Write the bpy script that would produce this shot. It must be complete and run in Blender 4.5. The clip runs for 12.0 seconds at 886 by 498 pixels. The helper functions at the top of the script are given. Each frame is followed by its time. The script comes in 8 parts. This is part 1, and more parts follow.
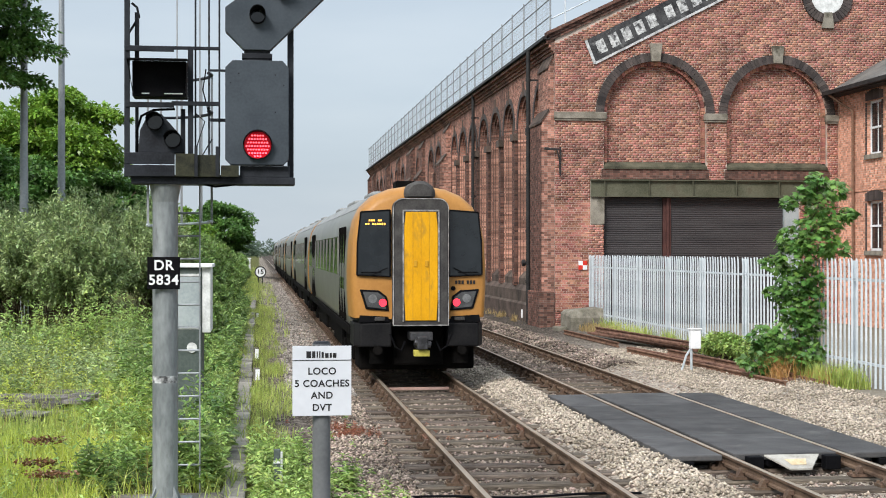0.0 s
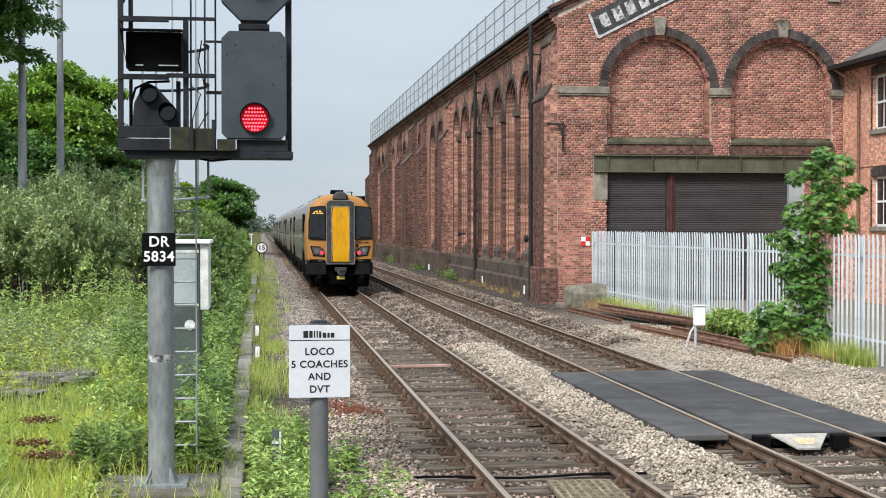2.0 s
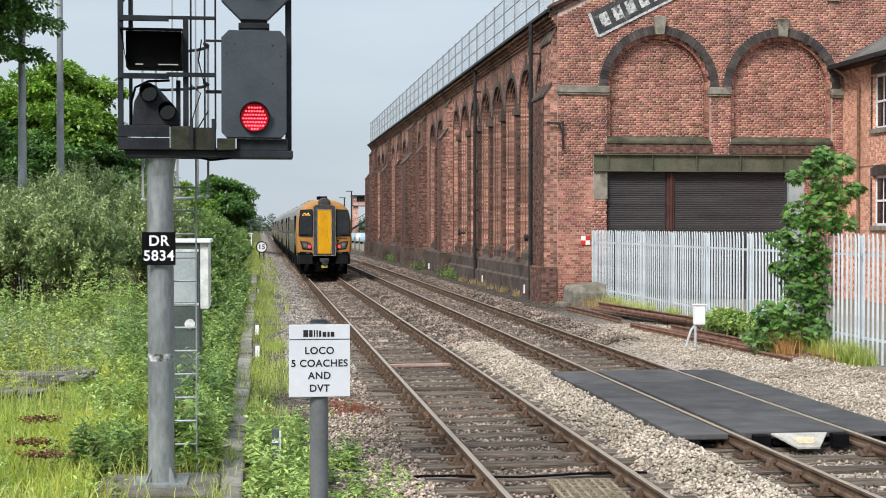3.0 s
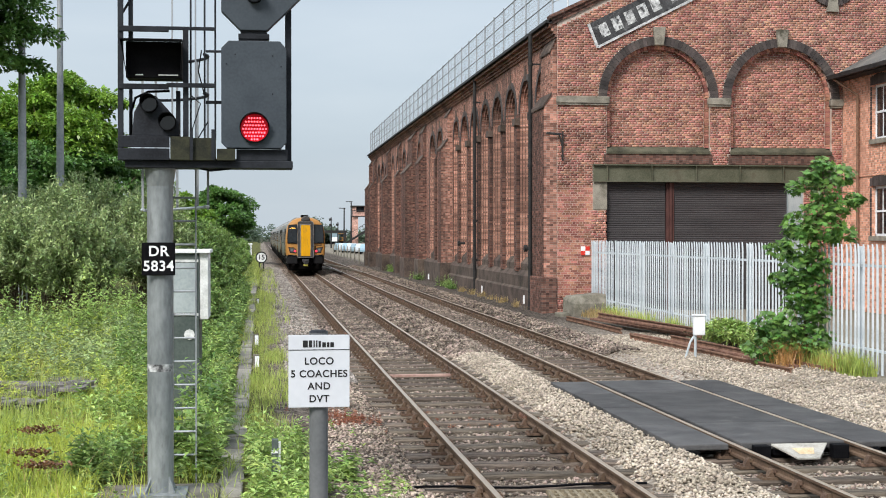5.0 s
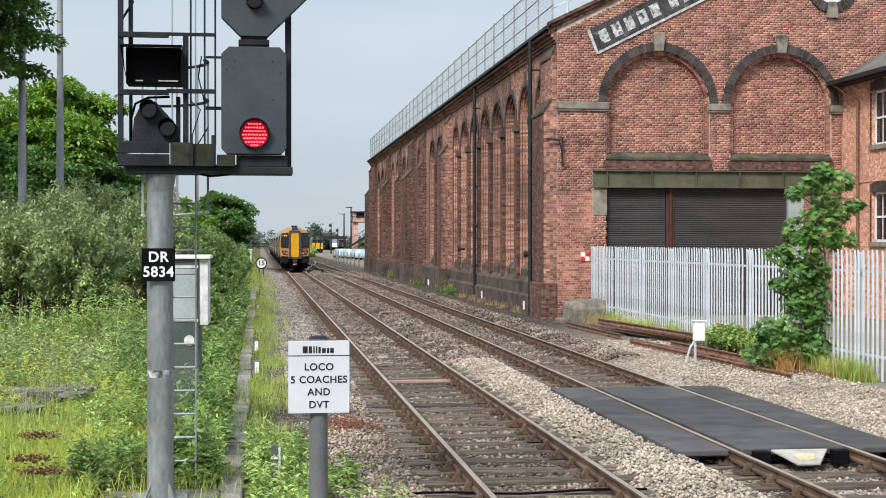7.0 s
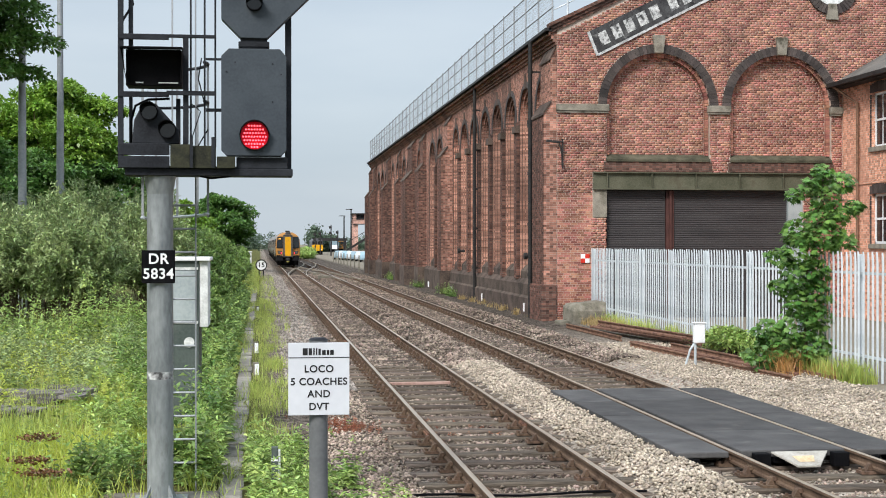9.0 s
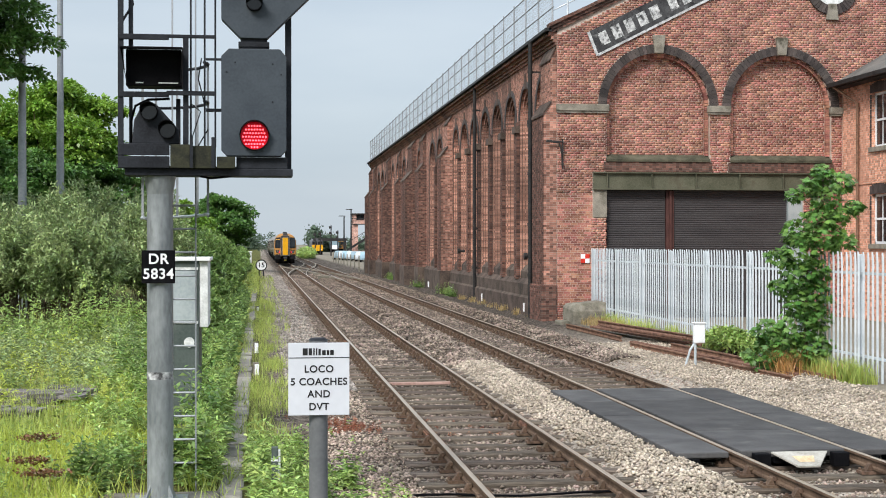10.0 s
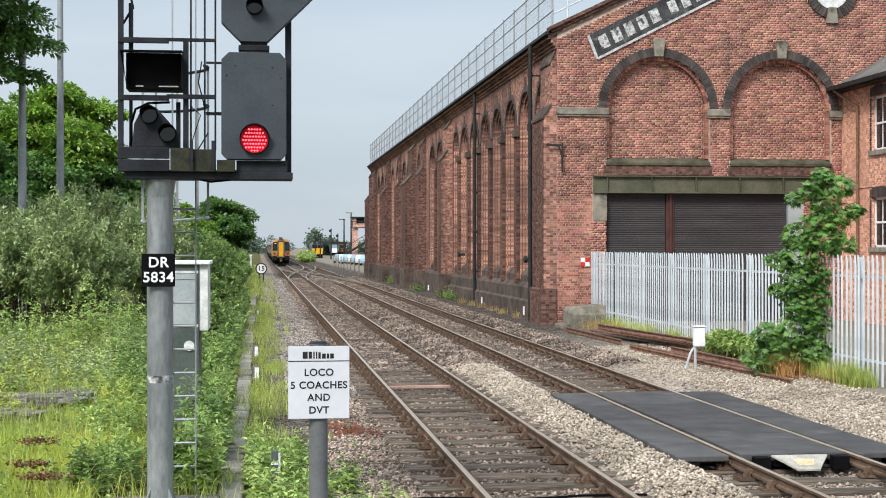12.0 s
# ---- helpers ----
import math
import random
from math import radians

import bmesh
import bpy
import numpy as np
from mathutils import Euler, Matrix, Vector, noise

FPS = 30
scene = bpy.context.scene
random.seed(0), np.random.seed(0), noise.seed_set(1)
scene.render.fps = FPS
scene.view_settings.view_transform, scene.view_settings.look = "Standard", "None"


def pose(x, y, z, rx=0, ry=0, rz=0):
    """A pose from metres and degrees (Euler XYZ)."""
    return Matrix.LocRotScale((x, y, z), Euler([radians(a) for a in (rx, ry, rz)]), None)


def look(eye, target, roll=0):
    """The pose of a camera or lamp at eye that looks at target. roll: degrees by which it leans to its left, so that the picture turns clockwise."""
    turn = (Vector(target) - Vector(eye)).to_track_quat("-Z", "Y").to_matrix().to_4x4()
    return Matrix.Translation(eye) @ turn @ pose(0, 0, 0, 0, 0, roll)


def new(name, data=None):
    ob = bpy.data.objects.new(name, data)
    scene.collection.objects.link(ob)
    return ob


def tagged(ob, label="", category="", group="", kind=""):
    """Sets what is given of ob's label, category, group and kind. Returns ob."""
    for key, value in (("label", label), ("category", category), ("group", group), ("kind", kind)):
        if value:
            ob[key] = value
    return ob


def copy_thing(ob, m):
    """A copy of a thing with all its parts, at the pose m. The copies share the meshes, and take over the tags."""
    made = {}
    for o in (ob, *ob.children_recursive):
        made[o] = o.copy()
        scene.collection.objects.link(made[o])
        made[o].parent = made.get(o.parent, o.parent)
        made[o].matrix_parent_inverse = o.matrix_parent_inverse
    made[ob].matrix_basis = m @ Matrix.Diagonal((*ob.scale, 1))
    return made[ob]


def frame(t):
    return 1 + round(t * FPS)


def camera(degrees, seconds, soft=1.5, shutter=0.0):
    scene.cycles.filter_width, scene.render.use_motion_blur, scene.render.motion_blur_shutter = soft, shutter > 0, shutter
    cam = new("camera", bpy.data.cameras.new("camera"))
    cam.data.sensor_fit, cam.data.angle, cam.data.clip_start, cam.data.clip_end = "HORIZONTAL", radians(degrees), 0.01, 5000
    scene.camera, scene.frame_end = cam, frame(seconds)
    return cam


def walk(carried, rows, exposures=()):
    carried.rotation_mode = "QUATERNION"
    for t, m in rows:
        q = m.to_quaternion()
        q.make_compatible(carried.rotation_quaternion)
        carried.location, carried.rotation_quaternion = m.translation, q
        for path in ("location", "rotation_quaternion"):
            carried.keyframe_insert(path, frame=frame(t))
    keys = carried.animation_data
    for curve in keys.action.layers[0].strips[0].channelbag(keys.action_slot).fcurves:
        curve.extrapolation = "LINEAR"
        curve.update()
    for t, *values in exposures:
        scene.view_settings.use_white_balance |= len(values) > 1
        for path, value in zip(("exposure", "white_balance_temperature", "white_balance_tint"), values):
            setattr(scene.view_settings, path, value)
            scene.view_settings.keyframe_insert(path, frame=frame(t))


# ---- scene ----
# Railway line beside an old brick works: camera on the platform end, rail level z = 0, line runs along +y.
cam = camera(35.2, 12.0, soft=1.0)


def eye(dy, back=0.0, dx=0.0):
    """The pose for a tilt given as a shift of the view."""
    yaw = -7.47 + math.degrees(dx / 2470)
    m = pose(0, 0, 2.55, 90 - 0.209 + math.degrees(dy / 2470), 0, yaw)
    return m @ Matrix.Translation((0, 0, back))


walk(cam, [(0.0, eye(12.0, 0.32, -2.5)), (0.1, eye(8.7, 0, 0.8)), (0.2, eye(5.4, 0, 0.8)), (0.3, eye(1.9, 0, 0.8)), (0.4, eye(-1.4, 0, 0.8)), (0.5, eye(-4.6, 0, 0.8)), (1.0, eye(-18.4, 0, 0.8)), (1.5, eye(-27.6, 0, 0.8)),
           (2.0, eye(-30.7, 0, 0.8)), (2.5, eye(-32.2, 0, 0.8)), (3.0, eye(-32.2, 0, 0.7)), (5.0, eye(-13.8, 0, 0.2)), (5.5, eye(-9.2)),
           (6.0, eye(-6.2)), (6.5, eye(-4.6)), (7.0, eye(-3.6)), (9.0, eye(-0.2)), (10.0, eye(0)), (10.5, eye(0)),
           (11.0, eye(1.5)), (11.5, eye(3.0)), (12.0, eye(6.0))], exposures=[(0.0, 0.0), (12.0, 0.0)])

# ---- world and light: overcast day
SUN_ELEV, SUN_ROT = 43, 218
world = bpy.data.worlds.new("overcast_sky")
scene.world = world
world.use_nodes = True
wn, wl = world.node_tree.nodes, world.node_tree.links
wn.clear()
sky = wn.new("ShaderNodeTexSky")
sky.sky_type, sky.sun_disc = "NISHITA", False
sky.sun_elevation, sky.sun_rotation = radians(SUN_ELEV), radians(SUN_ROT)
sky.dust_density, sky.ozone_density = 3.0, 1.5
sky_bg = wn.new("ShaderNodeBackground")
sky_bg.inputs["Strength"].default_value = 0.03
wl.new(sky.outputs[0], sky_bg.inputs["Color"])
tc = wn.new("ShaderNodeTexCoord")
sep = wn.new("ShaderNodeSeparateXYZ")
wl.new(tc.outputs["Generated"], sep.inputs[0])
stretch = wn.new("ShaderNodeMapping")
stretch.inputs["Scale"].default_value = (1.2, 1.2, 5.0)
wl.new(tc.outputs["Generated"], stretch.inputs[0])
cloud = wn.new("ShaderNodeTexNoise")
cloud.inputs["Scale"].default_value, cloud.inputs["Detail"].default_value = 2.2, 5.0
wl.new(stretch.outputs[0], cloud.inputs["Vector"])
cr = wn.new("ShaderNodeValToRGB")
cr.color_ramp.elements[0].position, cr.color_ramp.elements[0].color = 0.3, (0.49, 0.575, 0.66, 1)
cr.color_ramp.elements[1].position, cr.color_ramp.elements[1].color = 0.72, (0.635, 0.705, 0.765, 1)
wl.new(cloud.outputs["Fac"], cr.inputs["Fac"])
cloud_bg = wn.new("ShaderNodeBackground")
# an overcast sky is brighter overhead than at the horizon
zen = wn.new("ShaderNodeMapRange")
zen.inputs[1].default_value, zen.inputs[2].default_value = 0.22, 0.95
zen.inputs[3].default_value, zen.inputs[4].default_value = 0.93, 2.2
wl.new(sep.outputs[2], zen.inputs[0])
wl.new(zen.outputs[0], cloud_bg.inputs["Strength"])
wl.new(cr.outputs[0], cloud_bg.inputs["Color"])
add = wn.new("ShaderNodeAddShader")
wl.new(sky_bg.outputs[0], add.inputs[0])
wl.new(cloud_bg.outputs[0], add.inputs[1])
wo = wn.new("ShaderNodeOutputWorld")
wl.new(add.outputs[0], wo.inputs["Surface"])

sun = new("sun", bpy.data.lights.new("sun", "SUN"))
sun.data.energy, sun.data.angle, sun.data.color = 4.5, radians(20), (1.0, 0.965, 0.92)
sun.matrix_world = look((-41, -33, 62), (0, 20, 0))


# ---- materials
def mat(name, c1, c2, rough=0.8, metal=0.0, scale=6.0, fine=60.0, bump=0.2, island=0.0, stretch=(1, 1, 1), emit=0.0, dist=0.01, stain=None, stain_scale=1.2, mid=0.5, stain_at=0.55, spec=0.22, world_space=False):
    """Two-tone surface with broad and fine variation, optional stains and per-piece tint."""
    m = bpy.data.materials.new(name)
    m.use_nodes = True
    n, l = m.node_tree.nodes, m.node_tree.links
    b = n["Principled BSDF"]
    co = n.new("ShaderNodeTexCoord")
    mp = n.new("ShaderNodeMapping")
    mp.inputs["Scale"].default_value = stretch
    l.new(n.new("ShaderNodeNewGeometry").outputs["Position"] if world_space else co.outputs["Object"], mp.inputs[0])
    broad = n.new("ShaderNodeTexNoise")
    broad.inputs["Scale"].default_value, broad.inputs["Detail"].default_value = scale, 6
    small = n.new("ShaderNodeTexNoise")
    small.inputs["Scale"].default_value, small.inputs["Detail"].default_value = fine, 4
    l.new(mp.outputs[0], broad.inputs["Vector"])
    l.new(mp.outputs[0], small.inputs["Vector"])
    mixf = n.new("ShaderNodeMath")
    mixf.operation = "MULTIPLY_ADD"
    l.new(small.outputs["Fac"], mixf.inputs[0])
    mixf.inputs[1].default_value = 0.6
    l.new(broad.outputs["Fac"], mixf.inputs[2])
    rmp = n.new("ShaderNodeValToRGB")
    rmp.color_ramp.elements[0].position, rmp.color_ramp.elements[1].position = mid + 0.08, mid + 0.52
    rmp.color_ramp.elements[0].color, rmp.color_ramp.elements[1].color = (*c1, 1), (*c2, 1)
    l.new(mixf.outputs[0], rmp.inputs["Fac"])
    col = rmp.outputs[0]
    if stain:
        st = n.new("ShaderNodeTexNoise")
        st.inputs["Scale"].default_value, st.inputs["Detail"].default_value, st.inputs["Roughness"].default_value = stain_scale, 8, 0.65
        l.new(mp.outputs[0], st.inputs["Vector"])
        sr = n.new("ShaderNodeMapRange")
        sr.inputs[1].default_value, sr.inputs[2].default_value = stain_at, stain_at + 0.15
        l.new(st.outputs["Fac"], sr.inputs[0])
        mx = n.new("ShaderNodeMix")
        mx.data_type = "RGBA"
        l.new(sr.outputs[0], mx.inputs[0])
        l.new(col, mx.inputs[6])
        mx.inputs[7].default_value = (*stain, 1)
        col = mx.outputs[2]
    if island:
        geo = n.new("ShaderNodeNewGeometry")
        inf = n.new("ShaderNodeObjectInfo")
        sm = n.new("ShaderNodeMath")
        sm.operation = "ADD"
        l.new(geo.outputs["Random Per Island"], sm.inputs[0])
        l.new(inf.outputs["Random"], sm.inputs[1])
        fr = n.new("ShaderNodeMath")
        fr.operation = "FRACT"
        l.new(sm.outputs[0], fr.inputs[0])
        mr = n.new("ShaderNodeMapRange")
        mr.inputs[3].default_value, mr.inputs[4].default_value = 1 - island, 1 + island
        l.new(fr.outputs[0], mr.inputs[0])
        hs = n.new("ShaderNodeHueSaturation")
        l.new(mr.outputs[0], hs.inputs["Value"])
        hm = n.new("ShaderNodeMapRange")
        hm.inputs[3].default_value, hm.inputs[4].default_value = 0.5 - island * 0.04, 0.5 + island * 0.04
        f2 = n.new("ShaderNodeMath")
        f2.operation = "MULTIPLY"
        f2.inputs[1].default_value = 7.31
        l.new(fr.outputs[0], f2.inputs[0])
        f3 = n.new("ShaderNodeMath")
        f3.operation = "FRACT"
        l.new(f2.outputs[0], f3.inputs[0])
        l.new(f3.outputs[0], hm.inputs[0])
        l.new(hm.outputs[0], hs.inputs["Hue"])
        l.new(col, hs.inputs["Color"])
        col = hs.outputs[0]
    l.new(col, b.inputs["Base Color"])
    b.inputs["Roughness"].default_value, b.inputs["Metallic"].default_value = rough, metal
    b.inputs["Specular IOR Level"].default_value = spec
    if bump:
        bp = n.new("ShaderNodeBump")
        bp.inputs["Strength"].default_value, bp.inputs["Distance"].default_value = bump, dist
        l.new(mixf.outputs[0], bp.inputs["Height"])
        l.new(bp.outputs[0], b.inputs["Normal"])
    if emit:
        l.new(col, b.inputs["Emission Color"])
        b.inputs["Emission Strength"].default_value = emit
    return m


def leafmat(name, c1, c2, trans=0.35, island=0.35, scale=0.8):
    """Foliage: per-leaf tint and light through the blade."""
    m = mat(name, c1, c2, rough=0.42, scale=scale, fine=9, bump=0, island=island)
    n, l = m.node_tree.nodes, m.node_tree.links
    b = n["Principled BSDF"]
    b.inputs["Specular IOR Level"].default_value = 0.45
    src = b.inputs["Base Color"].links[0].from_socket
    tr = n.new("ShaderNodeBsdfTranslucent")
    l.new(src, tr.inputs["Color"])
    mx = n.new("ShaderNodeMixShader")
    mx.inputs[0].default_value = trans
    l.new(b.outputs[0], mx.inputs[1])
    l.new(tr.outputs[0], mx.inputs[2])
    l.new(mx.outputs[0], n["Material Output"].inputs["Surface"])
    return m


def brick_wall_mat(name, axis, c1, c2, mortar, soot):
    """Courses of 75 mm brick with soot; axis: the wall's run (0 = x, 1 = y)."""
    m = bpy.data.materials.new(name)
    m.use_nodes = True
    n, l = m.node_tree.nodes, m.node_tree.links
    b = n["Principled BSDF"]
    co = n.new("ShaderNodeTexCoord")
    sp = n.new("ShaderNodeSeparateXYZ")
    l.new(co.outputs["Object"], sp.inputs[0])
    ad = n.new("ShaderNodeMath")
    ad.operation = "ADD"
    l.new(sp.outputs[0], ad.inputs[0])
    l.new(sp.outputs[1], ad.inputs[1])
    cb = n.new("ShaderNodeCombineXYZ")
    l.new(ad.outputs[0], cb.inputs[0])
    l.new(sp.outputs[2], cb.inputs[1])
    br = n.new("ShaderNodeTexBrick")
    br.inputs["Scale"].default_value = 1.0
    br.inputs["Brick Width"].default_value, br.inputs["Row Height"].default_value = 0.235, 0.078
    br.inputs["Mortar Size"].default_value, br.inputs["Mortar Smooth"].default_value = 0.008, 0.4
    br.inputs["Color1"].default_value, br.inputs["Color2"].default_value, br.inputs["Mortar"].default_value = (*c1, 1), (*c2, 1), (*mortar, 1)
    l.new(cb.outputs[0], br.inputs["Vector"])
    cell = n.new("ShaderNodeTexWhiteNoise")
    vf = n.new("ShaderNodeVectorMath")
    vf.operation = "DIVIDE"
    vf.inputs[1].default_value = (0.1175, 0.078, 1)
    l.new(cb.outputs[0], vf.inputs[0])
    fl = n.new("ShaderNodeVectorMath")
    fl.operation = "FLOOR"
    l.new(vf.outputs[0], fl.inputs[0])
    l.new(fl.outputs[0], cell.inputs["Vector"])
    no = n.new("ShaderNodeTexNoise")
    no.inputs["Scale"].default_value, no.inputs["Detail"].default_value, no.inputs["Roughness"].default_value = 0.55, 9, 0.7
    run = n.new("ShaderNodeMapping")
    run.inputs["Scale"].default_value = (1.6, 1.6, 0.3)
    l.new(co.outputs["Object"], run.inputs[0])
    l.new(run.outputs[0], no.inputs["Vector"])
    vl = n.new("ShaderNodeMapRange")
    vl.inputs[3].default_value, vl.inputs[4].default_value = 0.5, 1.5
    l.new(cell.outputs["Value"], vl.inputs[0])
    hs = n.new("ShaderNodeHueSaturation")
    l.new(vl.outputs[0], hs.inputs["Value"])
    l.new(br.outputs["Color"], hs.inputs["Color"])
    sr = n.new("ShaderNodeMapRange")
    sr.inputs[1].default_value, sr.inputs[2].default_value, sr.inputs[4].default_value = 0.43, 0.68, 0.82
    l.new(no.outputs["Fac"], sr.inputs[0])
    mx = n.new("ShaderNodeMix")
    mx.data_type = "RGBA"
    l.new(sr.outputs[0], mx.inputs[0])
    l.new(hs.outputs[0], mx.inputs[6])
    mx.inputs[7].default_value = (*soot, 1)
    l.new(mx.outputs[2], b.inputs["Base Color"])
    b.inputs["Roughness"].default_value = 0.9
    b.inputs["Specular IOR Level"].default_value = 0.12
    bp = n.new("ShaderNodeBump")
    bp.inputs["Strength"].default_value, bp.inputs["Distance"].default_value = 0.6, 0.012
    bp.invert = True
    l.new(br.outputs["Fac"], bp.inputs["Height"])
    l.new(bp.outputs[0], b.inputs["Normal"])
    return m


def ground_mat():
    """Grass and earth beside the line, grey-brown ballast under it, pale stone in the six-foot."""
    m = bpy.data.materials.new("ground_cover")
    m.use_nodes = True
    n, l = m.node_tree.nodes, m.node_tree.links
    b = n["Principled BSDF"]
    co = n.new("ShaderNodeTexCoord")
    sp = n.new("ShaderNodeSeparateXYZ")
    l.new(co.outputs["Object"], sp.inputs[0])

    def noise_tex(scale, detail=6, rough=0.6):
        t = n.new("ShaderNodeTexNoise")
        t.inputs["Scale"].default_value, t.inputs["Detail"].default_value, t.inputs["Roughness"].default_value = scale, detail, rough
        l.new(co.outputs["Object"], t.inputs["Vector"])
        return t

    def mixc(fac, a, c):
        mx = n.new("ShaderNodeMix")
        mx.data_type = "RGBA"
        l.new(fac, mx.inputs[0])
        for sock, v in ((mx.inputs[6], a), (mx.inputs[7], c)):
            if isinstance(v, tuple):
                sock.default_value = (*v, 1)
            else:
                l.new(v, sock)
        return mx.outputs[2]

    def ramp(sock, lo, hi):
        r = n.new("ShaderNodeMapRange")
        r.inputs[1].default_value, r.inputs[2].default_value = lo, hi
        l.new(sock, r.inputs[0])
        return r.outputs[0]

    def wobble(amount, scale):
        t = noise_tex(scale)
        a = n.new("ShaderNodeMath")
        a.operation = "MULTIPLY_ADD"
        l.new(t.outputs["Fac"], a.inputs[0])
        a.inputs[1].default_value = amount
        l.new(sp.outputs[0], a.inputs[2])
        return a.outputs[0]

    stone = n.new("ShaderNodeTexVoronoi")
    stone.inputs["Scale"].default_value = 19
    l.new(co.outputs["Object"], stone.inputs["Vector"])
    bal = n.new("ShaderNodeValToRGB")
    bal.color_ramp.elements.new(0.55)
    for i, (p, c) in enumerate(((0.0, (0.034, 0.027, 0.022)), (0.55, (0.10, 0.08, 0.064)), (1.0, (0.26, 0.215, 0.18)))):
        bal.color_ramp.elements[i].position, bal.color_ramp.elements[i].color = p, (*c, 1)
    hue = n.new("ShaderNodeSeparateColor")
    l.new(stone.outputs["Color"], hue.inputs[0])
    l.new(hue.outputs[0], bal.inputs["Fac"])
    pale = n.new("ShaderNodeValToRGB")
    pale.color_ramp.elements[0].color, pale.color_ramp.elements[1].color = (0.15, 0.12, 0.095, 1), (0.42, 0.375, 0.32, 1)
    l.new(hue.outputs[0], pale.inputs["Fac"])
    w = wobble(0.5, 2.5)
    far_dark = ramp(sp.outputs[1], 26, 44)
    inside = n.new("ShaderNodeMath")
    inside.operation = "SUBTRACT"
    inside.inputs[0].default_value = 1.0
    l.new(far_dark, inside.inputs[1])
    six = n.new("ShaderNodeMath")
    six.operation = "MULTIPLY"
    l.new(ramp(w, 4.35, 4.6), six.inputs[0])
    l.new(inside.outputs[0], six.inputs[1])
    # ballast colour at lower value, blended in along the line from y = 26 to 44
    dark_bal = n.new("ShaderNodeHueSaturation")
    dark_bal.inputs["Value"].default_value, dark_bal.inputs["Saturation"].default_value = 0.62, 0.9
    l.new(bal.outputs[0], dark_bal.inputs["Color"])
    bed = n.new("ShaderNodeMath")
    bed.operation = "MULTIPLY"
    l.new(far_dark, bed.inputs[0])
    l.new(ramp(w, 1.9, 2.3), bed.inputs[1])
    base = mixc(bed.outputs[0], bal.outputs[0], dark_bal.outputs[0])
    c = mixc(six.outputs[0], base, pale.outputs[0])
    path = n.new("ShaderNodeMath")
    path.operation = "MULTIPLY"
    l.new(far_dark, path.inputs[0])
    l.new(ramp(w, 1.75, 1.5), path.inputs[1])
    half = n.new("ShaderNodeMath")
    half.operation = "MULTIPLY"
    half.inputs[1].default_value = 0.45
    l.new(path.outputs[0], half.inputs[0])
    c = mixc(half.outputs[0], c, pale.outputs[0])
    earth = noise_tex(14)
    er = n.new("ShaderNodeValToRGB")
    er.color_ramp.elements[0].color, er.color_ramp.elements[1].color = (0.05, 0.045, 0.02, 1), (0.12, 0.13, 0.035, 1)
    er.color_ramp.elements[0].position, er.color_ramp.elements[1].position = 0.35, 0.65
    l.new(earth.outputs["Fac"], er.inputs["Fac"])
    yard = n.new("ShaderNodeValToRGB")
    yard.color_ramp.elements[0].color, yard.color_ramp.elements[1].color = (0.10, 0.085, 0.065, 1), (0.30, 0.27, 0.22, 1)
    yard.color_ramp.elements[0].position, yard.color_ramp.elements[1].position = 0.3, 0.7
    l.new(noise_tex(9, 9, 0.75).outputs["Fac"], yard.inputs["Fac"])
    c = mixc(ramp(wobble(0.8, 1.4), 10.3, 11.2), c, yard.outputs[0])
    c = mixc(ramp(wobble(0.9, 2.0), 0.75, 0.45), c, er.outputs[0])
    l.new(c, b.inputs["Base Color"])
    b.inputs["Roughness"].default_value = 0.95
    b.inputs["Specular IOR Level"].default_value = 0.08
    bp = n.new("ShaderNodeBump")
    bp.inputs["Strength"].default_value, bp.inputs["Distance"].default_value = 0.7, 0.04
    l.new(stone.outputs["Distance"], bp.inputs["Height"])
    bp.invert = True
    l.new(bp.outputs[0], b.inputs["Normal"])
    return m


M_GROUND = ground_mat()
M_BRICK_MAT = brick_wall_mat("sooty_brick", 1, (0.40, 0.19, 0.14), (0.22, 0.105, 0.08), (0.30, 0.235, 0.195), (0.048, 0.038, 0.034))
M_BUTTRESS = brick_wall_mat("blackened_brick", 1, (0.19, 0.092, 0.07), (0.105, 0.056, 0.045), (0.14, 0.11, 0.092), (0.034, 0.028, 0.026))
M_DARKWALL = brick_wall_mat("dark_wall_brick", 1, (0.19, 0.09, 0.068), (0.085, 0.045, 0.036), (0.13, 0.10, 0.085), (0.028, 0.023, 0.021))
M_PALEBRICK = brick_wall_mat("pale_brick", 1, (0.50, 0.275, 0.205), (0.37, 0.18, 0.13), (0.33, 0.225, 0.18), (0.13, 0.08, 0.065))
M_HOUSE_BRICK = brick_wall_mat("red_brick", 1, (0.66, 0.335, 0.225), (0.56, 0.255, 0.165), (0.58, 0.50, 0.43), (0.50, 0.26, 0.185))
M_BRICK = mat("brick", (0.21, 0.088, 0.068), (0.43, 0.205, 0.15), 0.9, scale=0.9, fine=30, bump=0.35, island=0.42, stain=(0.14, 0.068, 0.053), stain_scale=0.7, stain_at=0.54, world_space=True)
M_MORTAR = mat("mortar", (0.33, 0.26, 0.22), (0.52, 0.43, 0.37), 0.95, scale=3, fine=40)
M_BLUEBRICK = mat("blue_brick", (0.03, 0.026, 0.026), (0.085, 0.068, 0.062), 0.7, scale=2, fine=30, island=0.3, bump=0.4)
M_STONE = mat("sandstone", (0.13, 0.118, 0.095), (0.29, 0.265, 0.22), 0.9, scale=3, fine=40, bump=0.4, stain=(0.06, 0.055, 0.04), stain_scale=2)
M_DARKSTONE = mat("sooty_stone", (0.032, 0.025, 0.021), (0.125, 0.093, 0.076), 0.9, scale=1.5, fine=30, bump=0.4, island=0.15)
